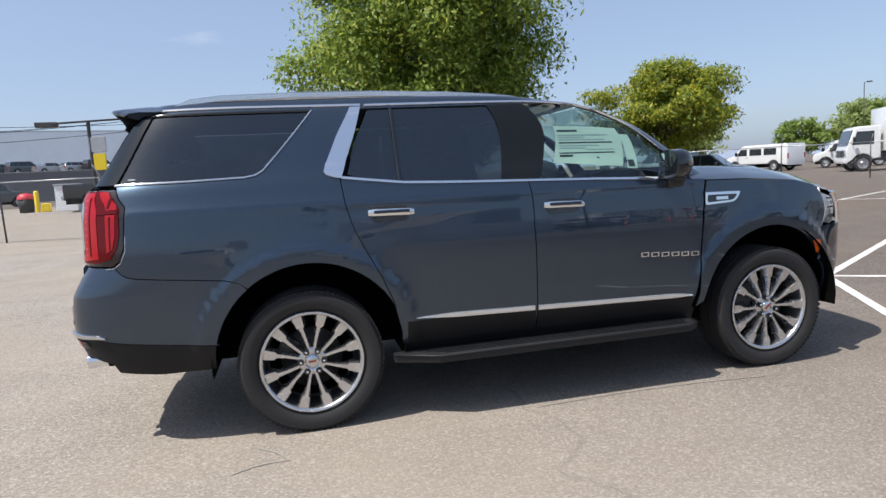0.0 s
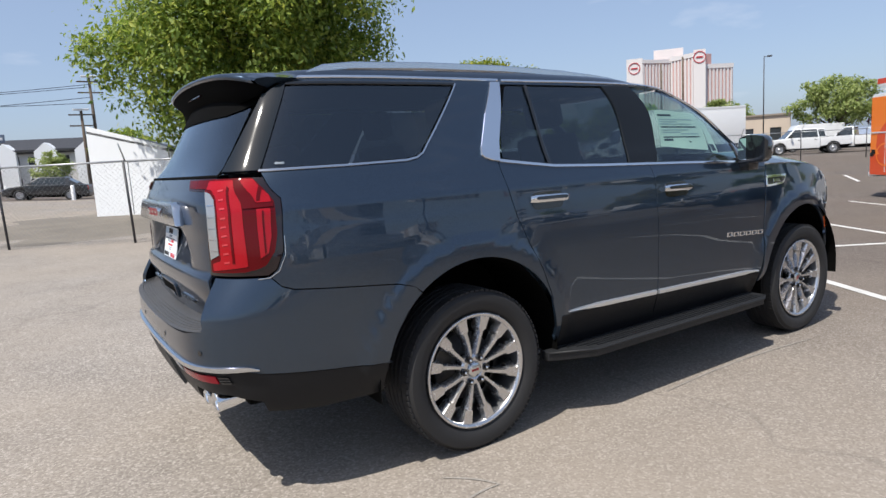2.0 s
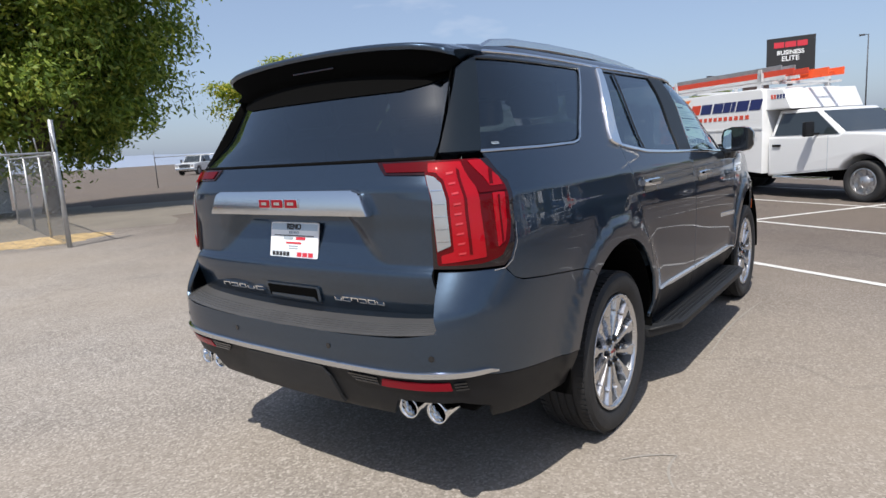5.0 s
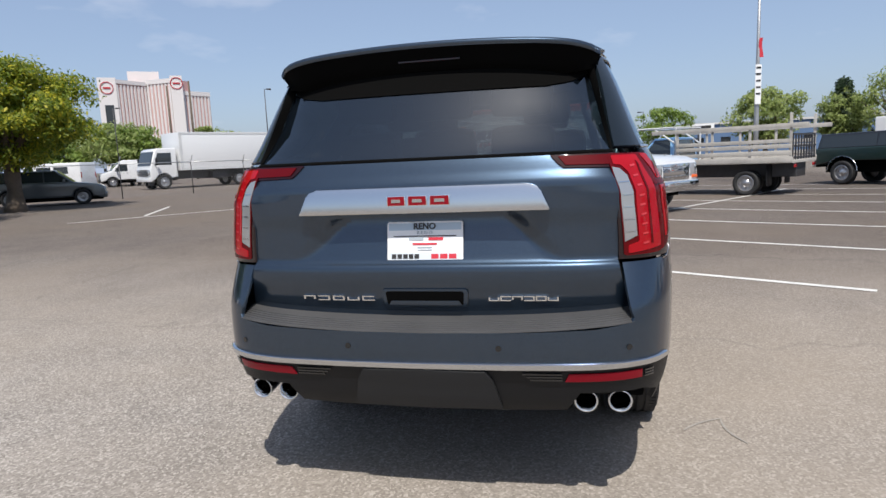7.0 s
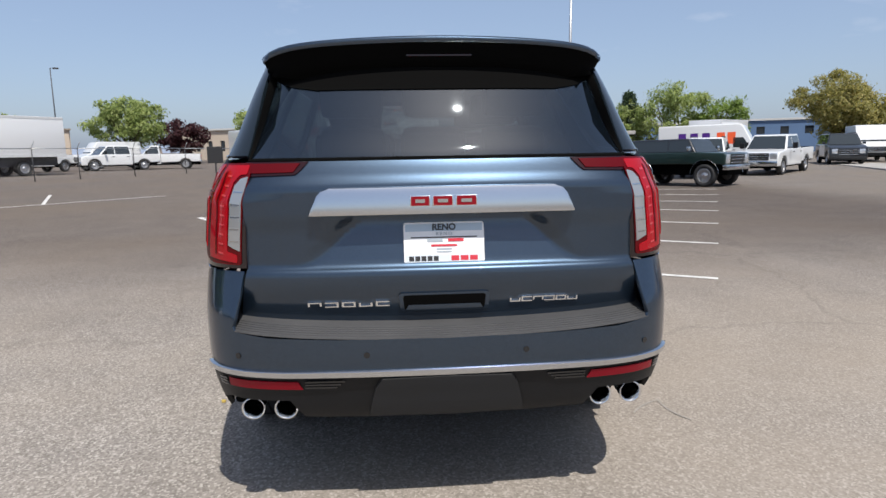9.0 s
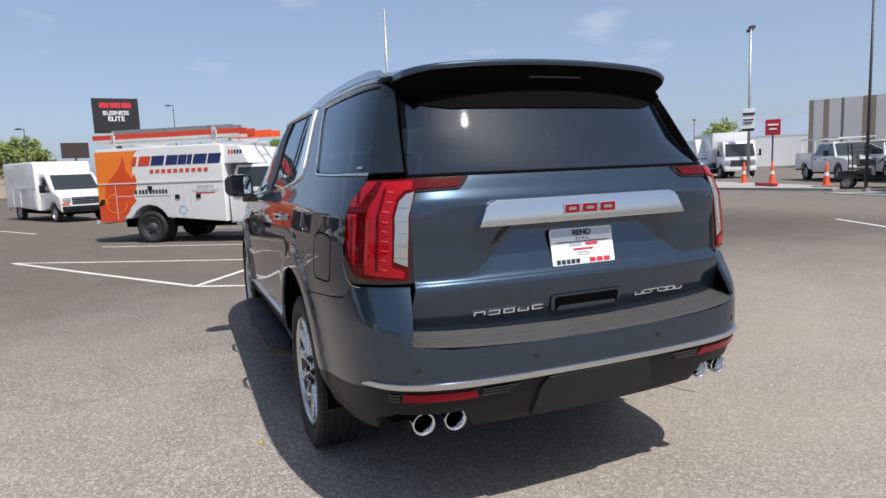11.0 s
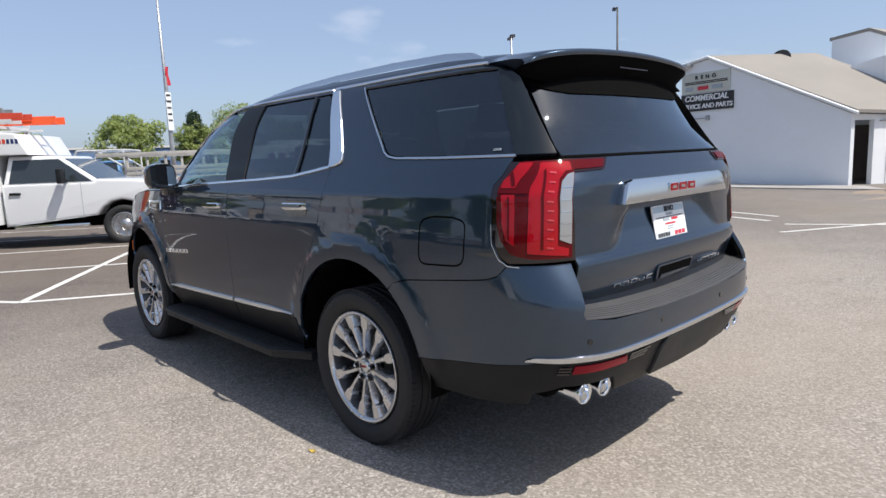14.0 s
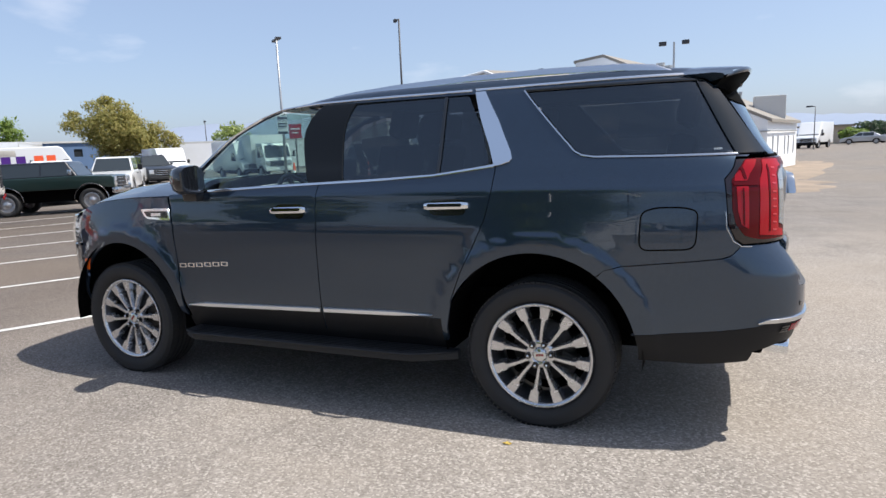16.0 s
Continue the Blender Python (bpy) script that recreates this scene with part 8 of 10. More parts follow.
# far hills
def ridge(name, az0, az1, dist, heights, label, seed):
    rnd = random.Random(seed)
    n = 80
    bm = bmesh.new()
    rows = []
    for i in range(n + 1):
        a = radians(az0 + (az1 - az0) * i / n)
        h = float(np.interp(i / n, np.linspace(0, 1, len(heights)), heights)) * (1 + 0.05 * rnd.uniform(-1, 1))
        rows.append([bm.verts.new((dist * f * math.cos(a), dist * f * math.sin(a), z)) for f, z in ((0.86, -2), (0.93, h * 0.45), (1.0, h), (1.08, -2))])
    for a, b in zip(rows, rows[1:]):
        for k in range(3):
            bm.faces.new((a[k], a[k + 1], b[k + 1], b[k]))
    bmesh.ops.recalc_face_normals(bm, faces=bm.faces)
    # the air's blue haze is mixed into the hill colour itself
    return tagged(part(name, bm, varied("hazy_hill", (0.23, 0.275, 0.36), 1.0, amount=0.05, scale=0.002), smooth=True), label, "hills", kind="structure")


ridge("backdrop_hills", -110, -35, 2200, [50, 55, 60, 75, 100, 190, 290, 170, 160, 165, 145, 130, 118, 112, 85, 45], "pale hazy blue hills on the horizon", 1)
ridge("backdrop_hills", -35, 40, 2300, [30, 22, 20, 16, 20, 24, 20, 16], "pale hazy low hills on the horizon", 2)
ridge("backdrop_hills", 40, 140, 2300, [16, 30, 40, 26, 34, 40, 50, 60], "pale hazy hills on the horizon", 3)



# ---- parked vehicles ----
RIM_STEEL = varied("wheel_steel", (0.45, 0.45, 0.46), 0.35, 0.9, amount=0.2, scale=20)
RIM_DARK = varied("wheel_steel_dark", (0.10, 0.10, 0.105), 0.5, 0.6, amount=0.2, scale=20)
HEADLAMP = mat("headlamp_lens", (0.55, 0.57, 0.60), 0.1, 0.6, Coat_Weight=1.0)
LIGHT_GREY = varied("light_grey_paint", (0.55, 0.56, 0.57), 0.5, amount=0.1)
CREAM = varied("cream_paint", (0.62, 0.58, 0.50), 0.6, amount=0.1)
TAN_SEAT = varied("tan_vinyl", (0.28, 0.24, 0.19), 0.6, amount=0.15)
LAMP_TAIL = mat("tail_lamp_lens", (0.35, 0.008, 0.012), 0.15, 0.0, Coat_Weight=1.0)
WHEEL_MESH = {}


def wheel_meshes(r, w, rim):
    """Tyre and rim for a wheel of radius r, its axle along y, the outside at +y."""
    key = (r, w, rim.name)
    if key not in WHEEL_MESH:
        turn = Matrix.Rotation(radians(-90), 4, "X")
        q = r * 0.64
        bm = bmesh.new()
        lathe(bm, [(q, -w / 2), (r * 0.93, -w / 2), (r, -w / 2 + 0.03), (r, w / 2 - 0.03), (r * 0.93, w / 2), (q, w / 2 - 0.02), (q * 0.98, 0)], turn, 28)
        a = part("wheel", bm, RUBBER, smooth=False, angle=40)
        bm = bmesh.new()
        lathe(bm, [(q, w / 2 - 0.02), (q * 0.93, w / 2 - 0.015), (q * 0.88, w / 2 - 0.07), (q * 0.6, w / 2 - 0.085), (q * 0.42, w / 2 - 0.05), (q * 0.30, w / 2 - 0.02), (0.012, w / 2 - 0.012)], turn, 28)
        for k in range(8):
            c = math.tau * k / 8
            box(bm, -q * 0.1, q * 0.1, w / 2 - 0.09, w / 2 - 0.055, q * 0.42, q * 0.86, 0.0, Matrix.Rotation(c, 4, "Y"))
        b = part("rim", bm, rim, angle=40)
        WHEEL_MESH[key] = (a.data, b.data)
        bpy.data.objects.remove(a), bpy.data.objects.remove(b)
    return WHEEL_MESH[key]


def put_wheel(parent, x, y, r, w, rim, side):
    a, b = wheel_meshes(r, w, rim)
    ob = new("wheel", a)
    ob.parent = parent
    ob.matrix_basis = Matrix.Translation((x, y, r)) @ (Matrix.Identity(4) if side > 0 else Matrix.Rotation(math.pi, 4, "Z"))
    rm = new("rim", b)
    rm.parent = ob


def sheet(name, poly, y, dy, material, parent, thick=0.012, z0=0, z1=1, label=""):
    """A flat piece given in side view, on a side that leans in by dy between z0 and z1."""
    s = 1 if y > 0 else -1
    pts = []
    for lay in (-0.004, thick):
        pts += [(x, s * (abs(y) - dy * (z - z0) / (z1 - z0) + lay), z) for x, z in poly]
    k = len(poly)
    faces = [tuple(range(k))[::-1], tuple(range(k, 2 * k))] + [(i, (i + 1) % k, k + (i + 1) % k, k + i) for i in range(k)]
    if s < 0:
        faces = [f[::-1] for f in faces]
    return mesh_object(name, pts, faces, material, parent, label=label)


def slab_between(name, a, b, half0, half1, material, parent, proud=0.010):
    """A pane across the car from the side-view point a up to b."""
    (x0, z0), (x1, z1) = a, b
    d = Vector((x1 - x0, 0, z1 - z0)).normalized()
    n = Vector((d.z, 0, -d.x))
    if n.z < 0:
        n = -n
    v = []
    for lay in (-0.005, proud):
        v += [Vector((x0, -half0, z0)) + n * lay, Vector((x0, half0, z0)) + n * lay, Vector((x1, half1, z1)) + n * lay, Vector((x1, -half1, z1)) + n * lay]
    return mesh_object(name, v, [(0, 3, 2, 1), (4, 5, 6, 7), (0, 1, 5, 4), (1, 2, 6, 5), (2, 3, 7, 6), (3, 0, 4, 7)], material, parent)


def arched(top, sill, axles, r):
    """Side outline: the top line from nose to tail, then back along the sill with an arch over each wheel."""
    out = list(top)
    for ax in sorted(axles):
        for k in range(9):
            a = math.pi - math.pi * k / 8
            x, z = ax + r * math.cos(a), r * 0.88 + r * 0.98 * math.sin(a)
            if z >= sill:
                out.append((x, z))
    return out


def hull(name, outline, half, material, parent, bevel=0.05, label=""):
    bm = bmesh.new()
    m = Matrix(((1, 0, 0, 0), (0, 0, -1, 0), (0, 1, 0, 0), (0, 0, 0, 1)))
    prism(bm, outline, -half, half, m)
    es = [e for e in bm.edges if len(e.link_faces) == 2 and abs(e.verts[0].co.y - e.verts[1].co.y) < 1e-4]
    bmesh.ops.bevel(bm, geom=es, offset=bevel, segments=3, affect="EDGES", profile=0.6, clamp_overlap=True)
    return part(name, bm, material, parent, label, angle=45)


def cabin(quad, half, lean, material, parent, pillars, name="cabin", glass_mat=None, back=True, belt=0.06, roof=0.07, front=True):
    """The glasshouse: quad = bottom front, top front, top rear, bottom rear in side view."""
    (bfx, bz), (tfx, tz), (trx, tz2), (brx, bz2) = quad
    v = []
    for s in (-1, 1):
        v += [(bfx, s * half, bz), (tfx, s * (half - lean), tz), (trx, s * (half - lean), tz2), (brx, s * half, bz2)]
    bm = bmesh.new()
    q = [bm.verts.new(p) for p in v]
    for f in ((0, 3, 2, 1), (4, 5, 6, 7), (0, 1, 5, 4), (1, 2, 6, 5), (2, 3, 7, 6), (3, 0, 4, 7)):
        bm.faces.new([q[i] for i in f])
    bmesh.ops.recalc_face_normals(bm, faces=bm.faces[:])
    bmesh.ops.bevel(bm, geom=bm.edges[:], offset=0.05, segments=3, affect="EDGES", profile=0.6)
    part(name, bm, material, parent, angle=45)
    g = glass_mat or CAR_GLASS
    zb, zt = bz + belt, tz - roof

    def edge(a, b, z):
        return a[0] + (b[0] - a[0]) * (z - a[1]) / (b[1] - a[1])
    f = lambda z: edge((bfx, bz), (tfx, tz), z)
    b = lambda z: edge((brx, bz2), (trx, tz2), z)
    cuts = [None] + list(pillars) + [None]
    for s in (-1, 1):
        for i in range(len(cuts) - 1):
            lo_f = f(zb) - 0.11 if cuts[i] is None else cuts[i] - 0.03
            hi_f = f(zt) - 0.09 if cuts[i] is None else cuts[i] - 0.03
            lo_b = b(zb) + 0.10 if cuts[i + 1] is None else cuts[i + 1] + 0.03
            hi_b = b(zt) + 0.10 if cuts[i + 1] is None else cuts[i + 1] + 0.03
            if hi_f - hi_b < 0.08 or lo_f - lo_b < 0.08:
                continue
            sheet("side_window", [(lo_f, zb), (hi_f, zt), (hi_b, zt), (lo_b, zb)], s * half, lean, g, parent, 0.008, bz, tz)
    if front:
        slab_between("windscreen", (f(zb - 0.03), zb - 0.03), (f(zt), zt), half - 0.09, half - lean - 0.04, g, parent)
    if back:
        slab_between("rear_window", (b(zb), zb), (b(zt), zt), half - 0.12, half - lean - 0.06, g, parent)


def block(name, parent, material, x0, x1, y0, y1, z0, z1, bevel=0.012, label=""):
    bm = bmesh.new()
    box(bm, x0, x1, y0, y1, z0, z1, bevel)
    return part(name, bm, material, parent, label, angle=40)


def pair(name, parent, material, x0, x1, y0, y1, z0, z1, bevel=0.012, label=""):
    block(name, parent, material, x0, x1, y0, y1, z0, z1, bevel, label)
    block(name, parent, material, x0, x1, -y1, -y0, z0, z1, bevel, label)


def standing(name, label, category, front, rear, side=0, half=0.85, group=""):
    """A thing whose wheels on the side given (1 left, -1 right, 0 both) stand at front and rear. Its x runs ahead."""
    f, r = Vector((*front, 0)), Vector((*rear, 0))
    d = (f - r).normalized()
    left = Vector((-d.y, d.x, 0))
    c = (f + r) / 2 - left * side * half
    c.z = ground_z(c.x, c.y)
    zf, zr = ground_z(*(c + d * 1.5).xy), ground_z(*(c - d * 1.5).xy)
    m = Matrix.Translation(c) @ Matrix.Rotation(math.atan2(d.y, d.x), 4, "Z") @ Matrix.Rotation(math.atan2(zr - zf, 3.0), 4, "Y")
    return thing(name, m, label, category, group)


def nose(t, x, half, z0, z1, paint, grille=DARK_PLASTIC, lamp_w=0.32, bumper=SATIN_CHROME, bumper_z=(0.38, 0.62)):
    block("grille", t, grille, x - 0.03, x + 0.012, -half + lamp_w + 0.08, half - lamp_w - 0.08, z0, z1, 0.01)
    for k in range(3):
        z = z0 + (z1 - z0) * (k + 0.8) / 3.4
        block("grille_bar", t, SATIN_CHROME, x + 0.008, x + 0.022, -half + lamp_w + 0.1, half - lamp_w - 0.1, z - 0.012, z + 0.012, 0.003)
    pair("headlamp", t, HEADLAMP, x - 0.10, x + 0.010, half - lamp_w - 0.05, half - 0.045, z0 + 0.06, z1, 0.02)
    block("front_bumper", t, bumper, x - 0.12, x + 0.07, -half + 0.02, half - 0.02, bumper_z[0], bumper_z[1], 0.04)


def mirrors(t, x, half, z, w=0.2, h=0.17, material=SATIN_BLACK, arm=0.12):
    for s in (-1, 1):
        bm = bmesh.new()
        y = s * (half + arm)
        box(bm, x - 0.05, x + 0.05, min(y, y + s * w), max(y, y + s * w), z, z + h, 0.03)
        box(bm, x - 0.02, x + 0.02, min(s * (half - 0.03), y), max(s * (half - 0.03), y), z + 0.03, z + 0.07)
        part("wing_mirror", bm, material, t, angle=40)


def car(name, label, category, front, rear, paint, side=0, kind="suv", group="", rim=RIM_STEEL):
    """A car: suv, sedan or hatch."""
    spec = {"suv": (2.80, 0.92, 0.36, 0.90, 1.00, 1.08, 1.72), "sedan": (2.75, 0.90, 0.33, 0.92, 1.02, 0.95, 1.44), "hatch": (2.60, 0.88, 0.32, 0.86, 0.75, 0.95, 1.47), "big": (3.0, 0.99, 0.40, 0.95, 1.12, 1.20, 1.88)}[kind]
    wb, half, r, fo, ro, belt, top = spec
    t = standing(name, label, category, front, rear, side, half, group)
    xf, xr = wb / 2, -wb / 2
    sill = r * 0.62
    if kind == "sedan":
        line = [(xf + fo, sill + 0.05), (xf + fo + 0.02, 0.50), (xf + fo - 0.06, 0.68), (xf + fo - 0.35, 0.80), (xf - 0.35, belt), (xr - 0.30, belt + 0.03), (xr - ro + 0.05, belt + 0.02), (xr - ro, 0.60), (xr - ro + 0.06, sill + 0.05)]
        quad = [(xf - 0.25, belt - 0.03), (xf - 1.05, top), (xr + 0.35, top), (xr - 0.50, belt)]
        pillars = [xf - 1.35, xr + 0.25]
    else:
        line = [(xf + fo, sill + 0.05), (xf + fo + 0.02, 0.62), (xf + fo - 0.05, belt - 0.22), (xf + fo - 0.30, belt - 0.10), (xf - 0.30, belt), (xr - ro + 0.03, belt + 0.02), (xr - ro, 0.70), (xr - ro + 0.05, sill + 0.05)]
        quad = [(xf - 0.25, belt - 0.03), (xf - 0.95, top), (xr - ro + 0.35, top - 0.03), (xr - ro + 0.06, belt)]
        pillars = [xf - 1.40, xr + 0.20, xr - 0.35] if kind != "hatch" else [xf - 1.35, xr + 0.22]
    hull("body", arched(line, sill, (xf, xr), r * 1.16), half, paint, t, 0.06)
    block("underbody", t, BLACK_VOID, xr - ro + 0.12, xf + fo - 0.12, -half + 0.24, half - 0.24, sill - 0.02, 0.62)
    cabin(quad, half - 0.05, 0.20, paint, t, pillars)
    for x in (xf, xr):
        for s in (-1, 1):
            put_wheel(t, x, s * (half - 0.12), r, 0.22, rim, s)
    nose(t, xf + fo, half - 0.08, 0.52, belt - 0.26, paint, bumper=paint if kind != "big" else DARK_PLASTIC, bumper_z=(sill + 0.06, 0.48), lamp_w=0.30)
    pair("tail_lamp", t, LAMP_TAIL, xr - ro - 0.015, xr - ro + 0.10, half - 0.28, half - 0.04, belt - 0.30, belt - 0.04, 0.02)
    block("rear_bumper", t, paint, xr - ro - 0.05, xr - ro + 0.12, -half + 0.04, half - 0.04, sill + 0.06, 0.56, 0.03)
    mirrors(t, xf - 0.62, half - 0.04, belt + 0.02, 0.17, 0.13, paint, 0.06)
    for s in (-1, 1):
        for x in (xf - 1.25, xr + 0.30):
            block("door_handle", t, paint, x - 0.09, x + 0.09, s * (half - 0.005) - 0.015, s * (half - 0.005) + 0.015, belt - 0.14, belt - 0.11, 0.006)
    if kind == "big":
        pair("roof_rail", t, DARK_STEEL, xr - 0.5, xf - 1.1, half - 0.32, half - 0.29, top - 0.02, top + 0.05, 0.01)
    return t


def pickup(name, label, front, rear, paint, side=0, crew=True, group="", rim=RIM_STEEL, service=None, wb=3.65, lift=0.0):
    half, r = 1.0, 0.41
    t = standing(name, label, "pickup truck", front, rear, side, half, group)
    xf, xr = wb / 2, -wb / 2
    z = lift
    cab_back = xf - (2.75 if crew else 1.75)
    line = [(xf + 0.93, 0.45 + z), (xf + 0.95, 0.85 + z), (xf + 0.90, 1.06 + z), (xf + 0.62, 1.13 + z), (xf - 0.40, 1.21 + z), (cab_back, 1.21 + z), (cab_back, 0.42 + z)]
    hull("body", arched(line, 0.42 + z, (xf,), r * 1.2), half, paint, t, 0.06)
    cabin([(xf - 0.35, 1.19 + z), (xf - 1.05, 1.90 + z), (cab_back + 0.12, 1.91 + z), (cab_back + 0.02, 1.19 + z)], half - 0.05, 0.19, paint, t, [xf - 1.50] if crew else [], name="cab_roof")
    end = xr - 1.15
    if service is None:
        line = [(cab_back - 0.03, 0.55 + z), (cab_back - 0.03, 1.22 + z), (end, 1.24 + z), (end, 0.62 + z)]
        hull("cargo_bed", arched(line, 0.55 + z, (xr,), r * 1.18), half, paint, t, 0.03)
        # near-black slab at rim height paints the shaded hollow of the bed
        block("bed_hollow_shade", t, BLACK_VOID, end + 0.06, cab_back - 0.09, -half + 0.09, half - 0.09, 0.9 + z, 1.245 + z)
        block("rear_bumper", t, SATIN_CHROME, end - 0.10, end + 0.02, -half + 0.05, half - 0.05, 0.52 + z, 0.72 + z, 0.03)
        pair("tail_lamp", t, LAMP_TAIL, end - 0.012, end + 0.06, half - 0.19, half - 0.025, 0.86 + z, 1.16 + z, 0.015)
    else:
        line = [(cab_back - 0.05, 0.55), (cab_back - 0.05, 1.42), (end, 1.42), (end, 0.55)]
        hull("service_bed", arched(line, 0.55, (xr,), r * 1.2), half + 0.04, paint, t, 0.02)
        for s in (-1, 1):
            for x0, x1 in ((xr + 0.55, cab_back - 0.12), (xr - 0.5, xr + 0.5), (end + 0.06, xr - 0.55)):
                sheet("locker_door", [(x0, 0.98), (x1, 0.98), (x1, 1.38), (x0, 1.38)], s * (half + 0.04), 0, paint, t)
        if service:
            bm = bmesh.new()
            for y in (-0.8, 0.8):
                for x in (end + 0.2, cab_back - 0.2):
                    box(bm, x - 0.03, x + 0.03, y - 0.03, y + 0.03, 1.42, 2.1)
                box(bm, end + 0.1, xf - 0.4, y - 0.03, y + 0.03, 2.08, 2.14)
            for k in range(5):
                x = end + 0.2 + (xf - 0.7 - end) * k / 4
                box(bm, x - 0.025, x + 0.025, -0.8, 0.8, 2.09, 2.13)
            part("ladder_rack", bm, service, t)
        block("rear_bumper", t, DARK_STEEL, end - 0.12, end, -half + 0.02, half - 0.02, 0.5, 0.66, 0.02)
    block("chassis", t, BLACK_VOID, end + 0.05, xf + 0.75, -half + 0.28, half - 0.28, 0.34 + z, 0.75 + z)
    for x in (xf, xr):
        for s in (-1, 1):
            put_wheel(t, x, s * (half - 0.15), r + z * 0.35, 0.26, rim, s)
    nose(t, xf + 0.94, half - 0.02, 0.72 + z, 1.06 + z, paint, bumper_z=(0.46 + z, 0.70 + z))
    mirrors(t, xf - 0.75, half - 0.02, 1.24 + z, 0.22, 0.28)
    for s in (-1, 1):
        for x in ([xf - 1.35, xf - 2.45] if crew else [xf - 1.40]):
            block("door_handle", t, SATIN_BLACK, x - 0.1, x + 0.1, s * (half + 0.005) - 0.018, s * (half + 0.005) + 0.018, 1.05 + z, 1.09 + z, 0.008)
    return t


def van(name, label, front, rear, paint=WHITE_PAINT, side=0, high=2.0, length=5.6, group="", windows=False, front_only=False):
    half, r = 1.0, 0.37
    t = standing(name, label, "van", front, rear, side, half, group)
    wb = 3.4
    xf, xr = wb / 2, -wb / 2
    end = xf + 0.85 - length
    line = [(xf + 0.85, 0.42), (xf + 0.87, 0.80), (xf + 0.78, 1.05), (xf + 0.05, 1.28), (xf - 0.62, high - 0.10), (xf - 0.85, high), (end + 0.05, high), (end, high - 0.10), (end, 0.42)]
    hull("body", arched(line, 0.40, (xf, xr), r * 1.2), half, paint, t, 0.07)
    block("chassis", t, BLACK_VOID, end + 0.1, xf + 0.7, -half + 0.25, half - 0.25, 0.30, 0.75)
    slab_between("windscreen", (xf + 0.02, 1.31), (xf - 0.56, min(high - 0.18, 1.95)), half - 0.10, half - 0.16, CAR_GLASS, t, 0.03)
    for s in (-1, 1):
        zt = min(high - 0.28, 1.82)
        sheet("side_window", [(xf - 0.18, 1.22), (xf - 0.56, zt), (xf - 1.12, zt), (xf - 1.12, 1.22)], s * half, 0.0, CAR_GLASS, t, 0.006)
        if windows:
            for k in range(2):
                x = xf - 1.35 - 1.25 * k
                sheet("side_window", [(x, 1.22), (x, zt), (x - 1.05, zt), (x - 1.05, 1.22)], s * half, 0.0, CAR_GLASS, t, 0.006)
        block("door_handle", t, SATIN_BLACK, xf - 1.15, xf - 1.0, s * half - 0.015, s * half + 0.015, 1.05, 1.09, 0.006)
    for x in (xf, xr):
        for s in (-1, 1):
            put_wheel(t, x, s * (half - 0.13), r, 0.24, RIM_STEEL, s)
    nose(t, xf + 0.86, half - 0.04, 0.66, 0.98, paint, bumper=SATIN_BLACK, bumper_z=(0.40, 0.62))
    mirrors(t, xf - 0.30, half - 0.02, 1.22, 0.2, 0.28)
    pair("tail_lamp", t, LAMP_TAIL, end - 0.012, end + 0.04, half - 0.16, half - 0.03, 0.9, 1.3, 0.01)
    return t


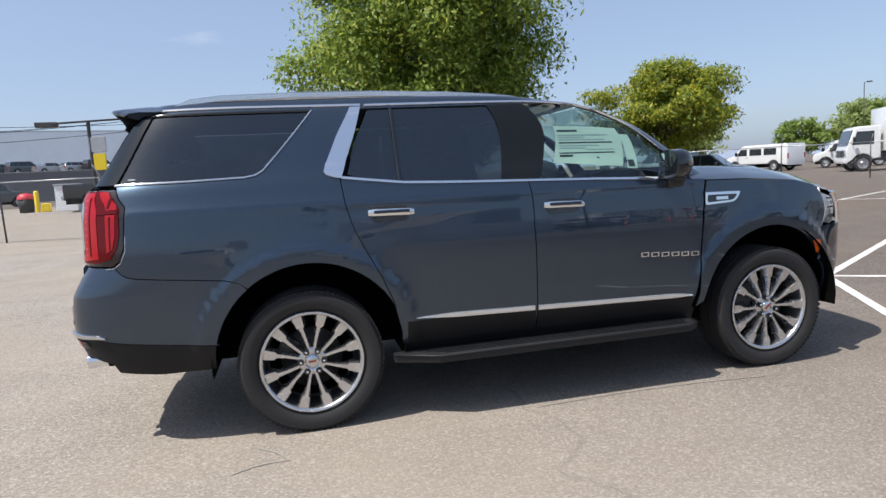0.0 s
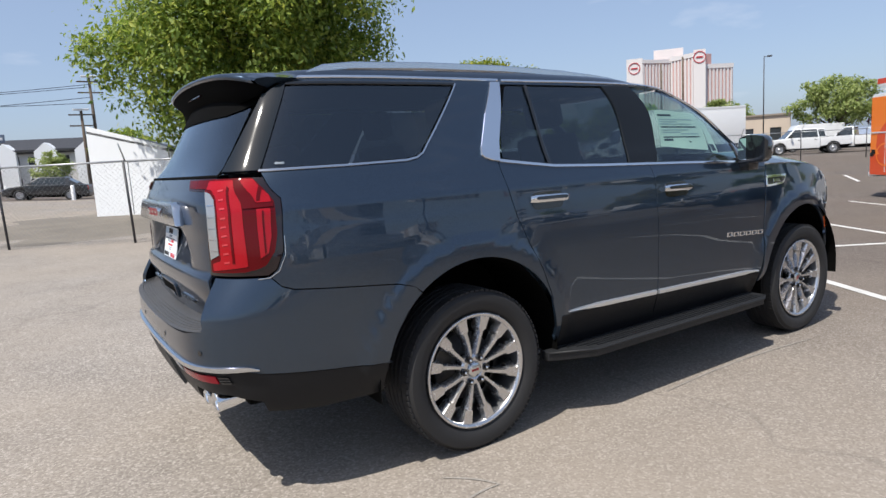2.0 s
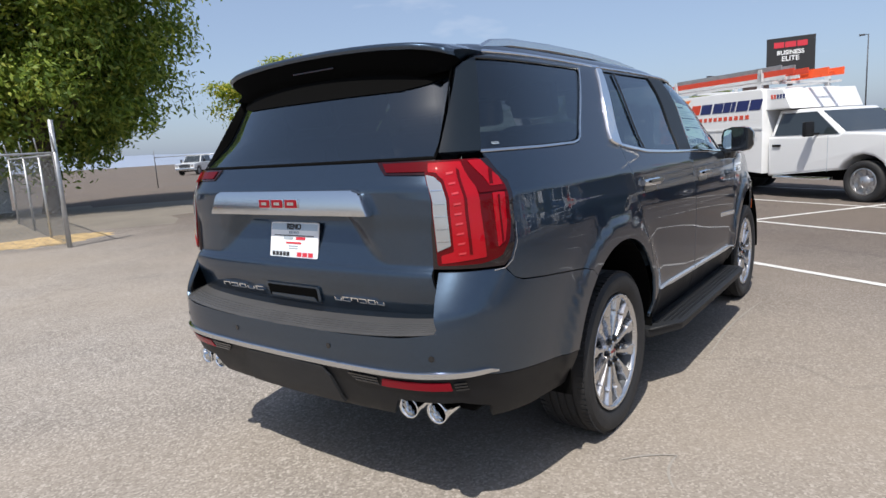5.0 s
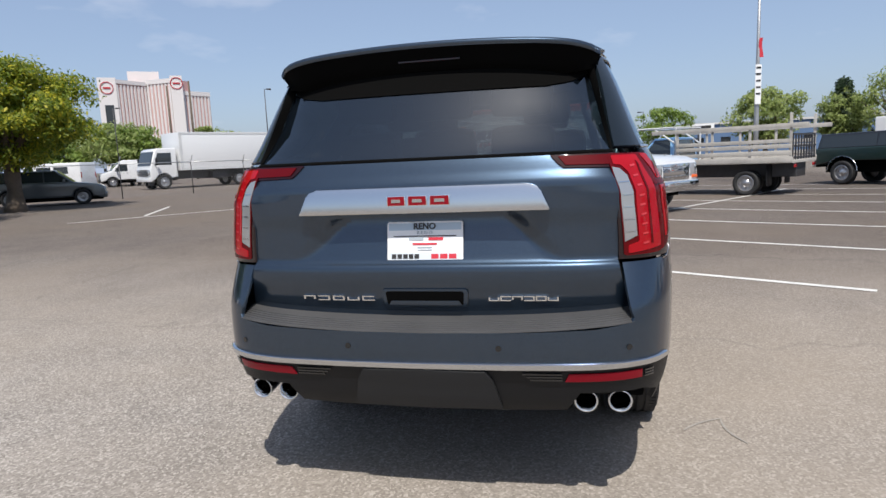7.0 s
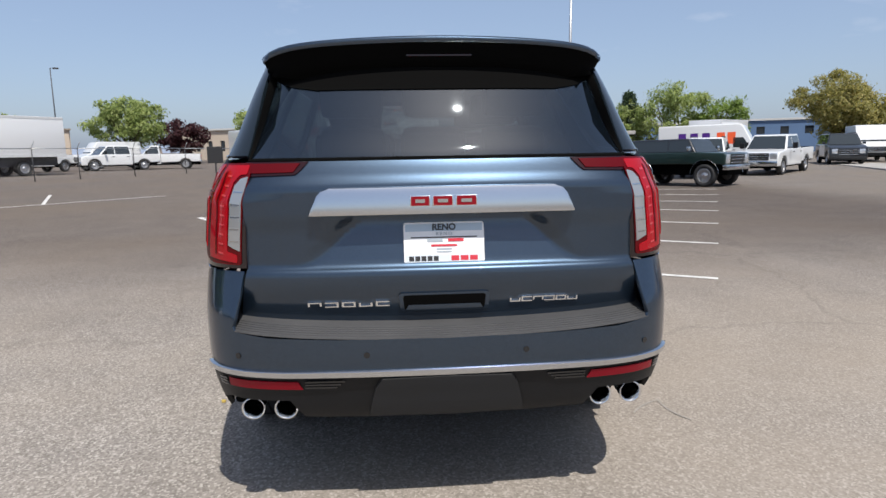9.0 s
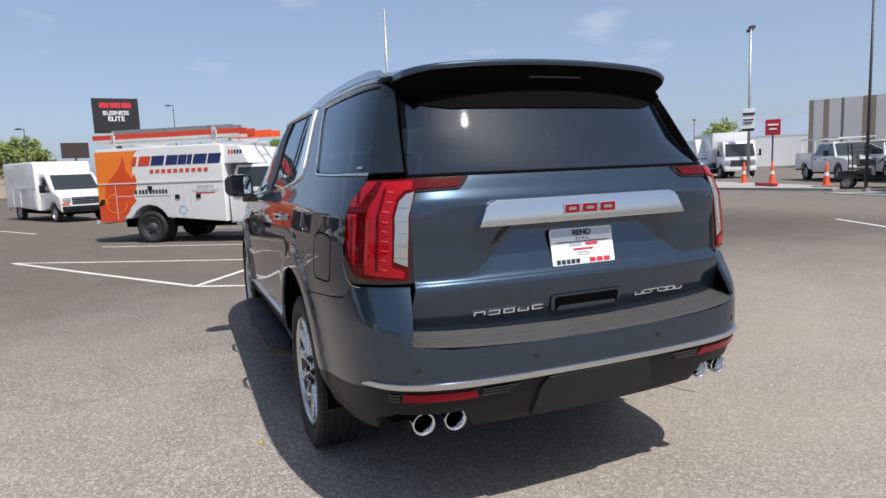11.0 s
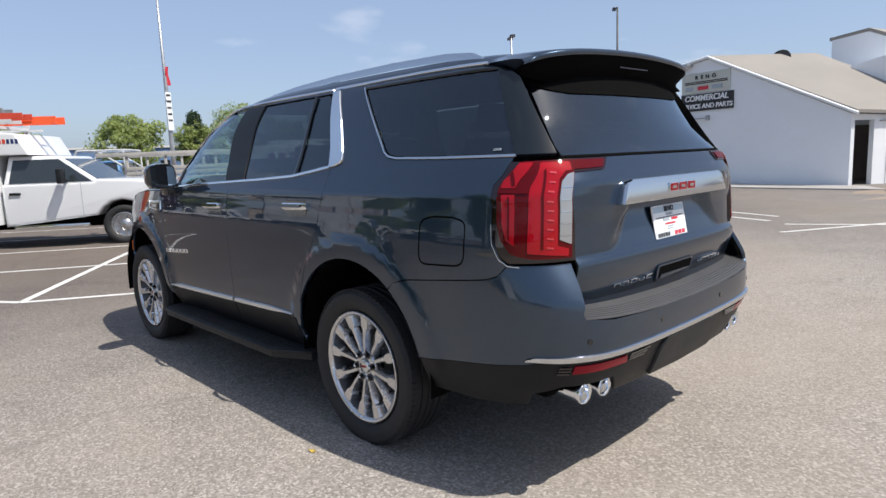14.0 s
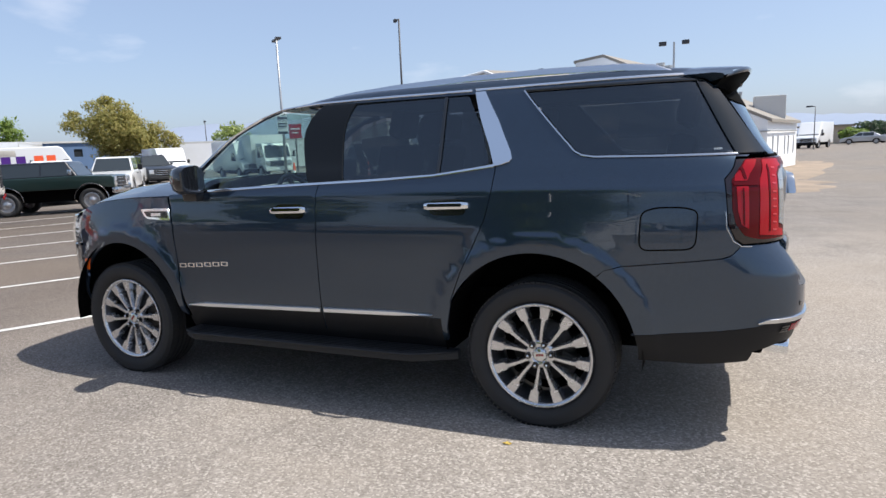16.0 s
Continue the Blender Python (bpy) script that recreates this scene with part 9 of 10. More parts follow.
def box_truck(name, label, front, rear, side=0, blocks=(), group="", box_len=5.2, high=3.3, cab=WHITE_PAINT, wb=4.2, body=True):
    """A cab-over truck with a box body."""
    half, r = 1.05, 0.42
    t = standing(name, label, "truck", front, rear, side, half, group)
    xf, xr = wb / 2, -wb / 2
    line = [(xf + 0.75, 0.45), (xf + 0.80, 1.10), (xf + 0.72, 1.35), (xf + 0.42, 2.28), (xf + 0.25, 2.38), (xf - 0.80, 2.40), (xf - 0.85, 0.70)]
    hull("cab", arched(line, 0.60, (xf,), r * 1.18), half - 0.05, cab, t, 0.07)
    slab_between("windscreen", (xf + 0.71, 1.40), (xf + 0.44, 2.20), half - 0.14, half - 0.18, CAR_GLASS, t, 0.03)
    for s in (-1, 1):
        sheet("side_window", [(xf + 0.50, 1.42), (xf + 0.30, 2.12), (xf - 0.50, 2.12), (xf - 0.50, 1.42)], s * (half - 0.05), 0.0, CAR_GLASS, t, 0.006)
    bx1 = xf - 0.98
    bx0 = bx1 - box_len
    block("box_body", t, WHITE_PAINT, bx0, bx1, -1.2, 1.2, 1.05, high, 0.02)
    for s in (-1, 1):
        sheet("box_rail", [(bx0, high - 0.14), (bx1, high - 0.14), (bx1, high - 0.02), (bx0, high - 0.02)], s * 1.2, 0, LIGHT_GREY, t, 0.012)
        sheet("box_rail", [(bx0, 1.05), (bx1, 1.05), (bx1, 1.20), (bx0, 1.20)], s * 1.2, 0, LIGHT_GREY, t, 0.012)
        sheet("corner_post", [(bx1 - 0.16, 1.2), (bx1, 1.2), (bx1, high - 0.14), (bx1 - 0.16, high - 0.14)], s * 1.2, 0, LIGHT_GREY, t, 0.015)
        for u0, u1, v0, v1, mt in blocks:
            sheet("lettering_block", [(bx0 + box_len * (u0 if s > 0 else 1 - u1), 1.05 + (high - 1.05) * v0), (bx0 + box_len * (u1 if s > 0 else 1 - u0), 1.05 + (high - 1.05) * v0), (bx0 + box_len * (u1 if s > 0 else 1 - u0), 1.05 + (high - 1.05) * v1), (bx0 + box_len * (u0 if s > 0 else 1 - u1), 1.05 + (high - 1.05) * v1)], s * 1.2, 0, mt, t, 0.006)
    bm = bmesh.new()
    box(bm, bx0 + 0.1, xf + 0.6, -0.45, 0.45, 0.55, 1.05)
    box(bm, xr + 0.8, xr + 1.8, -0.95, 0.95, 0.50, 0.90, 0.02)
    part("chassis", bm, DARK_STEEL, t)
    for x in (xf, xr):
        for s in (-1, 1):
            put_wheel(t, x, s * (half - 0.12), r, 0.25, RIM_STEEL, s)
    nose(t, xf + 0.80, half - 0.05, 0.78, 1.16, cab, bumper=cab, bumper_z=(0.46, 0.70), lamp_w=0.28)
    mirrors(t, xf + 0.50, half - 0.04, 1.40, 0.14, 0.42, SATIN_BLACK, 0.22)
    return t


def ladder(bm, x0, x1, y0, y1, z, h=0.07, rung=0.3):
    for y in (y0, y1):
        box(bm, x0, x1, y - 0.016, y + 0.016, z, z + h, 0.004)
    k = int((x1 - x0) / rung)
    for i in range(k):
        x = x0 + 0.15 + i * rung
        tube(bm, [(x, y0, z + h / 2), (x, y1, z + h / 2)], 0.016, 8)


# the service truck with its ladders
truck = standing("service_truck", "white and orange service body truck with ladders on its rack", "truck", (11.44, -1.33), (14.0, 2.3), -1, 1.15)
truck.matrix_world = truck.matrix_world @ Matrix.Diagonal((1.05, 1.05, 1.01, 1))
TX = 2.12
line = [(TX + 0.93, 0.52), (TX + 0.95, 0.95), (TX + 0.90, 1.20), (TX + 0.70, 1.28), (TX + 0.2, 1.34), (TX - 0.42, 1.37), (TX - 0.50, 1.31), (TX - 2.16, 1.31), (TX - 2.16, 0.46)]
hull("cab", arched(line, 0.50, (TX,), 0.50), 1.0, WHITE_PAINT, truck, 0.06)
cabin([(TX - 0.36, 1.29), (TX - 1.15, 1.87), (TX - 2.06, 1.88), (TX - 2.14, 1.29)], 0.96, 0.17, WHITE_PAINT, truck, [], name="cab_roof", belt=0.04)
nose(truck, TX + 0.94, 0.99, 0.76, 1.14, WHITE_PAINT, CHROME, bumper=CHROME, bumper_z=(0.50, 0.74))
pair("turn_lamp", truck, AMBER, TX + 0.80, TX + 0.965, 0.72, 0.97, 0.78, 0.86, 0.02)
mirrors(truck, TX - 0.98, 0.98, 1.30, 0.22, 0.30)
for s in (-1, 1):
    block("door_handle", truck, SATIN_BLACK, TX - 2.02, TX - 1.82, s * 1.01 - 0.02, s * 1.01 + 0.02, 1.10, 1.15, 0.01)
    block("side_step", truck, CHROME, TX - 2.0, TX - 0.62, s * 0.98 - 0.06, s * 0.98 + 0.06, 0.42, 0.48, 0.02)
    sheet("door_edge", [(TX - 0.73, 0.58), (TX - 0.72, 0.58), (TX - 0.72, 1.30), (TX - 0.73, 1.30)], s * 1.0, 0, INK_GREY, truck, 0.002)
SB0, SB1, BW = -TX - 1.38, TX - 2.22, 1.10
TRANS = Matrix(((1, 0, 0, 0), (0, 0, -1, 0), (0, 1, 0, 0), (0, 0, 0, 1)))
line = [(SB1, 0.52), (SB1, 2.30), (SB1 - 0.06, 2.38), (SB0 + 0.04, 2.38), (SB0, 2.32), (SB0, 0.52)]
hull("service_body", arched(line, 0.52, (-TX,), 0.52), BW, WHITE_PAINT, truck, 0.02)
hull("cab_fairing", [(SB1 - 0.02, 1.90), (SB1 - 0.02, 2.36), (SB1 + 0.42, 2.33), (SB1 + 0.62, 1.90)], 1.0, WHITE_PAINT, truck, 0.03)
for s in (-1, 1):
    # orange tail end, flame and curls
    def on(name, poly, material, th=0.004):
        sheet(name, poly, s * BW, 0, material, truck, th)
    e = SB0 + 0.005
    on("orange_panel", [(e, 1.52), (e, 2.31)] + [(e + 1.20 - 0.08 * k, 2.31 - 0.05 * k * k) if k < 3 else (e + 0.98, 1.52) for k in (0, 1, 2, 3)], ORANGE, 0.004)
    on("orange_panel", [(e, 1.02), (e, 1.52), (e + 0.98, 1.52), (e + 0.94, 1.02)], ORANGE, 0.0045)
    on("red_panel", [(e, 0.56), (e, 1.02), (e + 0.94, 1.02), (e + 0.82, 0.80), (e + 0.60, 0.56)], ORANGE_DEEP, 0.0045)
    flame = [(0.18, 1.45), (0.30, 1.62), (0.46, 1.80), (0.58, 2.00), (0.62, 2.22), (0.68, 2.02), (0.66, 1.84), (0.74, 1.74), (0.80, 1.62), (0.86, 1.76), (0.90, 1.58), (0.88, 1.40), (0.80, 1.20), (0.86, 1.08), (0.72, 0.92), (0.50, 0.86), (0.30, 0.96), (0.16, 1.18)]
    on("flame", [(e + 1.22 * u, v) for u, v in flame], ORANGE_DEEP, 0.008)
    curl = [(0.30 + 0.30 * math.cos(a), 1.02 + 0.26 * math.sin(a)) for a in [math.pi * (0.5 + k / 14) for k in range(22)]]
    inner = [(0.30 + 0.265 * math.cos(a), 1.02 + 0.225 * math.sin(a)) for a in [math.pi * (0.5 + k / 14) for k in range(22)]]
    bm = bmesh.new()
    q = [[bm.verts.new((e + 0.20 + u, s * (BW + 0.012), v)) for u, v in c] for c in (curl, inner)]
    for i in range(21):
        bm.faces.new((q[0][i], q[0][i + 1], q[1][i + 1], q[1][i]))
    part("flame_curl", bm, ORANGE, truck)
    # shut lines and locker doors
    top_rail = [(SB0, 1.50), (SB1, 1.50), (SB1, 1.53), (SB0, 1.53)]
    on("drip_rail", top_rail, LIGHT_GREY, 0.018)
    for x in (e + 0.50, -TX + 0.62, 0.02 - 1.15, SB1 - 0.85):
        on("shut_line", [(x - 0.008, 0.62), (x + 0.008, 0.62), (x + 0.008, 1.48), (x - 0.008, 1.48)], LIGHT_GREY, 0.010)
    on("shut_line", [(e + 0.5, 1.19), (-TX + 0.62, 1.19), (-TX + 0.62, 1.205), (e + 0.5, 1.205)], LIGHT_GREY, 0.010)
    for x, z in ((e + 0.06, 1.03), (-TX + 0.02, 1.33), (-TX + 0.74, 1.10), (SB1 - 0.72, 1.10)):
        on("latch", [(x, z), (x + 0.11, z), (x + 0.11, z + 0.10), (x, z + 0.10)], SATIN_BLACK, 0.022)
    on("tail_mark", [(e - 0.0, 0.98), (e + 0.10, 0.98), (e + 0.10, 1.06), (e, 1.06)], SATIN_BLACK, 0.012)
    # the firm's name as bars in its colours
    d = 1 if s < 0 else -1

    def stroke(x0, x1, z0, z1, material, name="lettering_bar", lean=0.10):
        a, b = (SB0 + x0, SB0 + x1) if s < 0 else (SB1 - (x0 - 1.0), SB1 - (x1 - 1.0))
        k = lean * d * (z1 - z0) / 0.4
        on(name, [(a, z0), (b, z0), (b + k, z1), (a + k, z1)], material, 0.007)
    for x0, x1, mt in ((1.0, 1.11, LADDER_RED), (1.18, 1.48, LADDER_RED), (1.52, 1.86, NAVY), (1.92, 2.22, NAVY), (2.24, 2.46, NAVY), (2.48, 2.60, NAVY), (2.64, 2.98, NAVY), (3.02, 3.34, NAVY)):
        stroke(x0, x1, 1.93, 2.16, mt, lean=0.12)
    for k in range(10):
        stroke(1.48 + 0.16 * k, 1.58 + 0.16 * k, 1.74, 1.83, LADDER_RED, lean=0.05)
    for k in range(12):
        stroke(0.86 + 0.085 * k + 0.03 * (k > 2) + 0.03 * (k > 5), 0.915 + 0.085 * k + 0.03 * (k > 2) + 0.03 * (k > 5), 1.24, 1.34, INK, lean=0.0)
    stroke(0.84, 1.06, 1.38, 1.46, INK, lean=0.06)
    dx = SB0 + 2.92
    face = Matrix(((d, 0, 0, dx), (0, 0, s, s * (BW + 0.006)), (0, 1, 0, 0), (0, 0, 0, 1)))
    word("BOILER &", 0.10, face @ Matrix.Translation((0, 1.375, 0)), INK_GREY, truck)
    word("RADIANT HEAT", 0.10, face @ Matrix.Translation((0, 1.275, 0)), INK_GREY, truck)
    on("lettering_bar", [(dx - 0.25, 1.21), (dx + 0.25, 1.21), (dx + 0.25, 1.24), (dx - 0.25, 1.24)], LADDER_RED, 0.006)
    bm = bmesh.new()
    lathe(bm, [(0.11, 0.0), (0.11, 0.006), (0.08, 0.006), (0.08, 0.0)], Matrix(((1, 0, 0, -TX + 0.92), (0, 0, s, s * BW), (0, 1, 0, 0.82), (0, 0, 0, 1))), 20)
    part("round_badge", bm, BLUE_PAINT, truck)
    for y in (0.85,):
        put_wheel(truck, TX, s * 0.86, 0.405, 0.24, RIM_STEEL, s)
        put_wheel(truck, -TX, s * 0.98, 0.405, 0.22, RIM_DARK, s)
        put_wheel(truck, -TX, s * 0.72, 0.405, 0.22, RIM_DARK, s)
    for x, mt in ((SB1 + 0.12, NAVY),):
        for k in range(5):
            sheet("lettering_bar", [(x + 0.075 * k, 2.13), (x + 0.075 * k + 0.05, 2.13), (x + 0.075 * k + 0.05, 2.22), (x + 0.075 * k, 2.22)], s * 1.0, 0, LADDER_RED if k < 2 else NAVY, truck, 0.005)
block("chassis", truck, BLACK_VOID, SB0 + 0.3, TX + 0.7, -0.6, 0.6, 0.38, 0.8)
block("rear_bumper", truck, LIGHT_GREY, SB0 - 0.22, SB0, -1.0, 1.0, 0.50, 0.60, 0.02)
pair("tail_lamp", truck, LAMP_TAIL, SB0 - 0.015, SB0 + 0.02, 0.85, 1.03, 0.70, 0.95, 0.008)
bm = bmesh.new()
for x in (SB0 + 0.45, 0.0 - 0.3, SB1 - 0.25):
    for y in (-0.95, 0.95):
        box(bm, x - 0.03, x + 0.03, y - 0.03, y + 0.03, 2.36, 2.72)
    box(bm, x - 0.03, x + 0.03, -0.98, 0.98, 2.48, 2.54)
    box(bm, x - 0.02, x + 0.02, -0.98, -0.95, 2.54, 2.80)
for y in (-0.95, 0.95):
    box(bm, SB0 + 0.1, SB1 + 0.1, y - 0.025, y + 0.025, 2.46, 2.51)
part("ladder_rack", bm, LIGHT_GREY, truck)
at_truck = truck.matrix_world


def on_truck(name, bm, material, label):
    ob = part(name, bm, material)
    ob.matrix_world = at_truck
    return tagged(ob, label, "ladder", "ladders on the truck rack")


bm = bmesh.new()
ladder(bm, SB0 - 0.10, SB1 + 0.35, -0.88, -0.50, 2.545)
on_truck("ladder", bm, LIGHT_GREY, "light grey ladder lying on the truck rack")
bm = bmesh.new()
ladder(bm, SB0 - 0.20, SB1 + 0.55, -0.86, -0.48, 2.62, 0.12)
on_truck("ladder", bm, LADDER_RED, "red fibreglass ladder lying on the truck rack")
bm = bmesh.new()
ladder(bm, SB0 + 0.35, SB1 + 0.20, -0.82, -0.46, 2.745, 0.10)
on_truck("ladder", bm, STEEL, "grey aluminium ladder on top of the pile")
bm = bmesh.new()
ladder(bm, -0.4, SB1 + 0.95, -0.40, 0.0, 2.545, 0.15)
on_truck("ladder", bm, CONE_ORANGE, "bright orange ladder reaching over the truck cab")

# white cutaway van with an enclosed service body
cut = standing("service_van", "white cutaway van with enclosed service body", "van", (26.88, 6.49), (30.11, 8.26), -1, 1.0)
X = 1.83
line = [(X + 0.80, 0.45), (X + 0.82, 0.85), (X + 0.74, 1.10), (X + 0.05, 1.32), (X - 0.55, 2.02), (X - 0.75, 2.08), (X - 1.25, 2.08), (X - 1.25, 0.45)]
hull("cab", arched(line, 0.45, (X,), 0.46), 0.99, WHITE_PAINT, cut, 0.07)
slab_between("windscreen", (X + 0.02, 1.35), (X - 0.50, 1.96), 0.88, 0.82, CAR_GLASS, cut, 0.03)
for s in (-1, 1):
    sheet("side_window", [(X - 0.16, 1.27), (X - 0.55, 1.90), (X - 1.12, 1.90), (X - 1.12, 1.27)], s * 0.99, 0, CAR_GLASS, cut, 0.006)
    block("door_handle", cut, SATIN_BLACK, X - 1.16, X - 1.0, s * 0.99 - 0.015, s * 0.99 + 0.015, 1.08, 1.12)
    block("turn_lamp", cut, AMBER, X + 0.60, X + 0.83, s * 0.80 - 0.15, s * 0.80 + 0.15, 0.72, 0.82, 0.02)
    for x0 in (-2.95, -2.05, -0.35):
        sheet("locker_door", [(x0, 0.62), (x0 + 0.8, 0.62), (x0 + 0.8, 1.36), (x0, 1.36)], s * 1.14, 0, WHITE_PAINT, cut, 0.02)
    sheet("drip_rail", [(-3.1, 1.42), (0.5, 1.42), (0.5, 1.46), (-3.1, 1.46)], s * 1.14, 0, LIGHT_GREY, cut, 0.02)
    put_wheel(cut, X, s * 0.86, 0.38, 0.22, RIM_STEEL, s)
    put_wheel(cut, -X, s * 0.98, 0.38, 0.22, RIM_STEEL, s)
hull("service_body", arched([(X - 1.28, 0.50), (X - 1.28, 2.40), (X - 1.40, 2.56), (-X - 1.25, 2.56), (-X - 1.32, 2.48), (-X - 1.32, 0.50)], 0.5, (-X,), 0.46), 1.14, WHITE_PAINT, cut, 0.06)
nose(cut, X + 0.81, 0.95, 0.74, 1.04, WHITE_PAINT, DARK_PLASTIC, bumper=SATIN_BLACK, bumper_z=(0.46, 0.68))
mirrors(cut, X - 0.35, 0.97, 1.25, 0.22, 0.32)
block("chassis", cut, BLACK_VOID, -X - 1.2, X + 0.6, -0.7, 0.7, 0.32, 0.8)

# stake-bed truck
stake = standing("stake_bed_truck", "light blue flatbed truck with weathered wooden stake sides", "truck", (20.6, -2.9), (18.4, -6.25), 0, 1.0)
X = 2.0
line = [(X + 0.90, 0.50), (X + 0.92, 0.95), (X + 0.80, 1.14), (X - 0.35, 1.26), (X - 1.62, 1.26), (X - 1.62, 0.50)]
hull("cab", arched(line, 0.50, (X,), 0.48), 0.98, BLUE_PAINT, stake, 0.06)
cabin([(X - 0.30, 1.24), (X - 0.85, 1.92), (X - 1.52, 1.93), (X - 1.60, 1.24)], 0.94, 0.16, BLUE_PAINT, stake, [], name="cab_roof")
nose(stake, X + 0.91, 0.97, 0.78, 1.08, BLUE_PAINT, bumper_z=(0.48, 0.72))
mirrors(stake, X - 0.60, 0.96, 1.26, 0.2, 0.28)
B0, B1, H = -X - 1.35, X - 1.75, 1.16
block("bed_deck", stake, WOOD_GREY, B0, B1, -H, H, 0.98, 1.08, 0.01)
block("chassis", stake, DARK_STEEL, B0 + 0.1, X + 0.6, -0.45, 0.45, 0.55, 0.98)
for s in (-1, 1):
    block("bed_frame", stake, WOOD_GREY, B0, B1, s * H - 0.03, s * H + 0.03, 1.00, 1.17, 0.01)
    for k in range(3):
        z = 1.22 + 0.155 * k + 0.05 * (k > 0)
        block("rail_board", stake, WOOD_GREY, B0 + 0.05, B1 - 0.05, s * H - 0.03, s * H + 0.0, z, z + 0.115, 0.006)
    block("rail_board", stake, WOOD_GREY, B0 - 0.4, B1 + 0.8, s * H - 0.03, s * H + 0.01, 2.02, 2.15, 0.006)
    for k in range(4):
        x = B0 + 0.08 + (B1 - B0 - 0.16) * k / 3
        block("stake_post", stake, WOOD_GREY, x - 0.04, x + 0.04, s * H - 0.06, s * H - 0.03, 1.05, 2.45 if k == 0 else 2.12, 0.005)
    put_wheel(stake, X, s * 0.84, 0.39, 0.22, RIM_STEEL, s)
    put_wheel(stake, -X, s * 0.98, 0.39, 0.22, RIM_STEEL, s)
    put_wheel(stake, -X, s * 0.72, 0.39, 0.22, RIM_DARK, s)
    block("mud_flap", stake, SATIN_BLACK, -X - 0.62, -X - 0.60, s * 0.85 - 0.25, s * 0.85 + 0.25, 0.30, 0.95)
bm = bmesh.new()
for k in range(9):
    y = -1.05 + 2.1 * k / 8
    box(bm, B0 + 0.02, B0 + 0.06, y - 0.02, y + 0.02, 1.08, 1.85)
for z in (1.12, 1.45, 1.80):
    box(bm, B0 + 0.01, B0 + 0.07, -1.1, 1.1, z, z + 0.05)
part("tail_rack", bm, DARK_STEEL, stake)
bm = bmesh.new()
for s in (-1, 1):
    tube(bm, [(B1 + 0.05, s * 0.95, 1.05), (B1 + 0.05, s * 0.95, 2.25), (X - 0.35, s * 0.95, 2.25), (X + 0.1, s * 0.95, 1.45)], 0.035, 8)
    tube(bm, [(B1 + 0.05, s * 0.95, 1.70), (X - 0.9, s * 0.95, 2.25)], 0.03, 8)
for x in (B1 + 0.05, B1 + 0.65, X - 0.40):
    tube(bm, [(x, -0.95, 2.25), (x, 0.95, 2.25)], 0.03, 8)
part("ladder_rack", bm, LIGHT_GREY, stake)
pair("tail_lamp", stake, LAMP_TAIL, B0 - 0.02, B0 + 0.02, 0.8, 1.0, 0.85, 0.95)

# dark green lifted blazer
blz = standing("off_road_car", "dark green lifted two-door off-road car, bright rims", "car", (19.9, -12.2), (22.1, -10.6), 0, 0.0)
X, Z = 1.35, 0.20
line = [(X + 0.78, 0.62 + Z), (X + 0.80, 0.98 + Z), (X + 0.72, 1.05 + Z), (X - 0.42, 1.10 + Z), (-X - 1.02, 1.10 + Z), (-X - 1.04, 0.55 + Z), (-X - 0.95, 0.50 + Z)]
hull("body", arched(line, 0.48 + Z, (X, -X), 0.54), 0.98, GREEN_PAINT, blz, 0.04)
cabin([(X - 0.38, 1.08 + Z), (X - 0.75, 1.62 + Z), (-X - 0.92, 1.62 + Z), (-X - 1.0, 1.08 + Z)], 0.93, 0.14, BLACK_PAINT, blz, [X - 1.55], belt=0.05, roof=0.08)
block("underbody", blz, BLACK_VOID, -X - 0.9, X + 0.7, -0.55, 0.55, 0.42, 0.95)
for x in (X, -X):
    for s in (-1, 1):
        put_wheel(blz, x, s * 0.86, 0.42, 0.30, RIM_STEEL, s)
        bm = bmesh.new()
        pts = [(x + 0.55 * math.cos(a), s * 0.985, 0.48 + 0.53 * math.sin(a)) for a in [math.pi * k / 12 for k in range(13)]]
        tube(bm, pts, 0.018, 6)
        part("arch_trim", bm, SATIN_CHROME, blz)
nose(blz, X + 0.79, 0.95, 0.80, 1.02 + Z * 0.9, GREEN_PAINT, bumper_z=(0.62, 0.82))
mirrors(blz, X - 0.55, 0.95, 1.14 + Z, 0.16, 0.18, SATIN_CHROME)
block("rear_bumper", blz, SATIN_CHROME, -X - 1.16, -X - 1.02, -0.9, 0.9, 0.62, 0.80, 0.02)

# golf cart beside the service building
cart = standing("golf_cart", "black golf cart with roof and folded windscreen", "golf cart", (12.3, -24.0), (13.65, -23.3), 0, 0.0)
bm = bmesh.new()
prism(bm, [(1.25, 0.32), (1.22, 0.72), (0.82, 0.85), (0.72, 0.45), (0.0, 0.38), (-0.05, 0.75), (-0.75, 0.72), (-1.15, 0.70), (-1.15, 0.40)], -0.58, 0.58, Matrix(((1, 0, 0, 0), (0, 0, -1, 0), (0, 1, 0, 0), (0, 0, 0, 1))), 0.03)
part("body", bm, BLACK_PAINT, cart)
block("seat", cart, TAN_SEAT, -0.55, 0.0, -0.55, 0.55, 0.75, 0.86, 0.04)
block("backrest", cart, TAN_SEAT, -0.68, -0.56, -0.55, 0.55, 0.92, 1.30, 0.04)
block("roof", cart, CREAM, -1.15, 0.85, -0.62, 0.62, 1.78, 1.84, 0.025)
for s in (-1, 1):
    for ends in ([(0.95, s * 0.52, 0.80), (0.62, s * 0.54, 1.78)], [(-0.80, s * 0.52, 0.72), (-0.85, s * 0.54, 1.78)]):
        bm = bmesh.new()
        tube(bm, ends, 0.022, 8)
        part("roof_post", bm, DARK_STEEL, cart)
bm = bmesh.new()
tube(bm, [(0.55, -0.28, 0.80), (0.28, -0.28, 1.08)], 0.02, 8)
part("steering_column", bm, DARK_STEEL, cart)
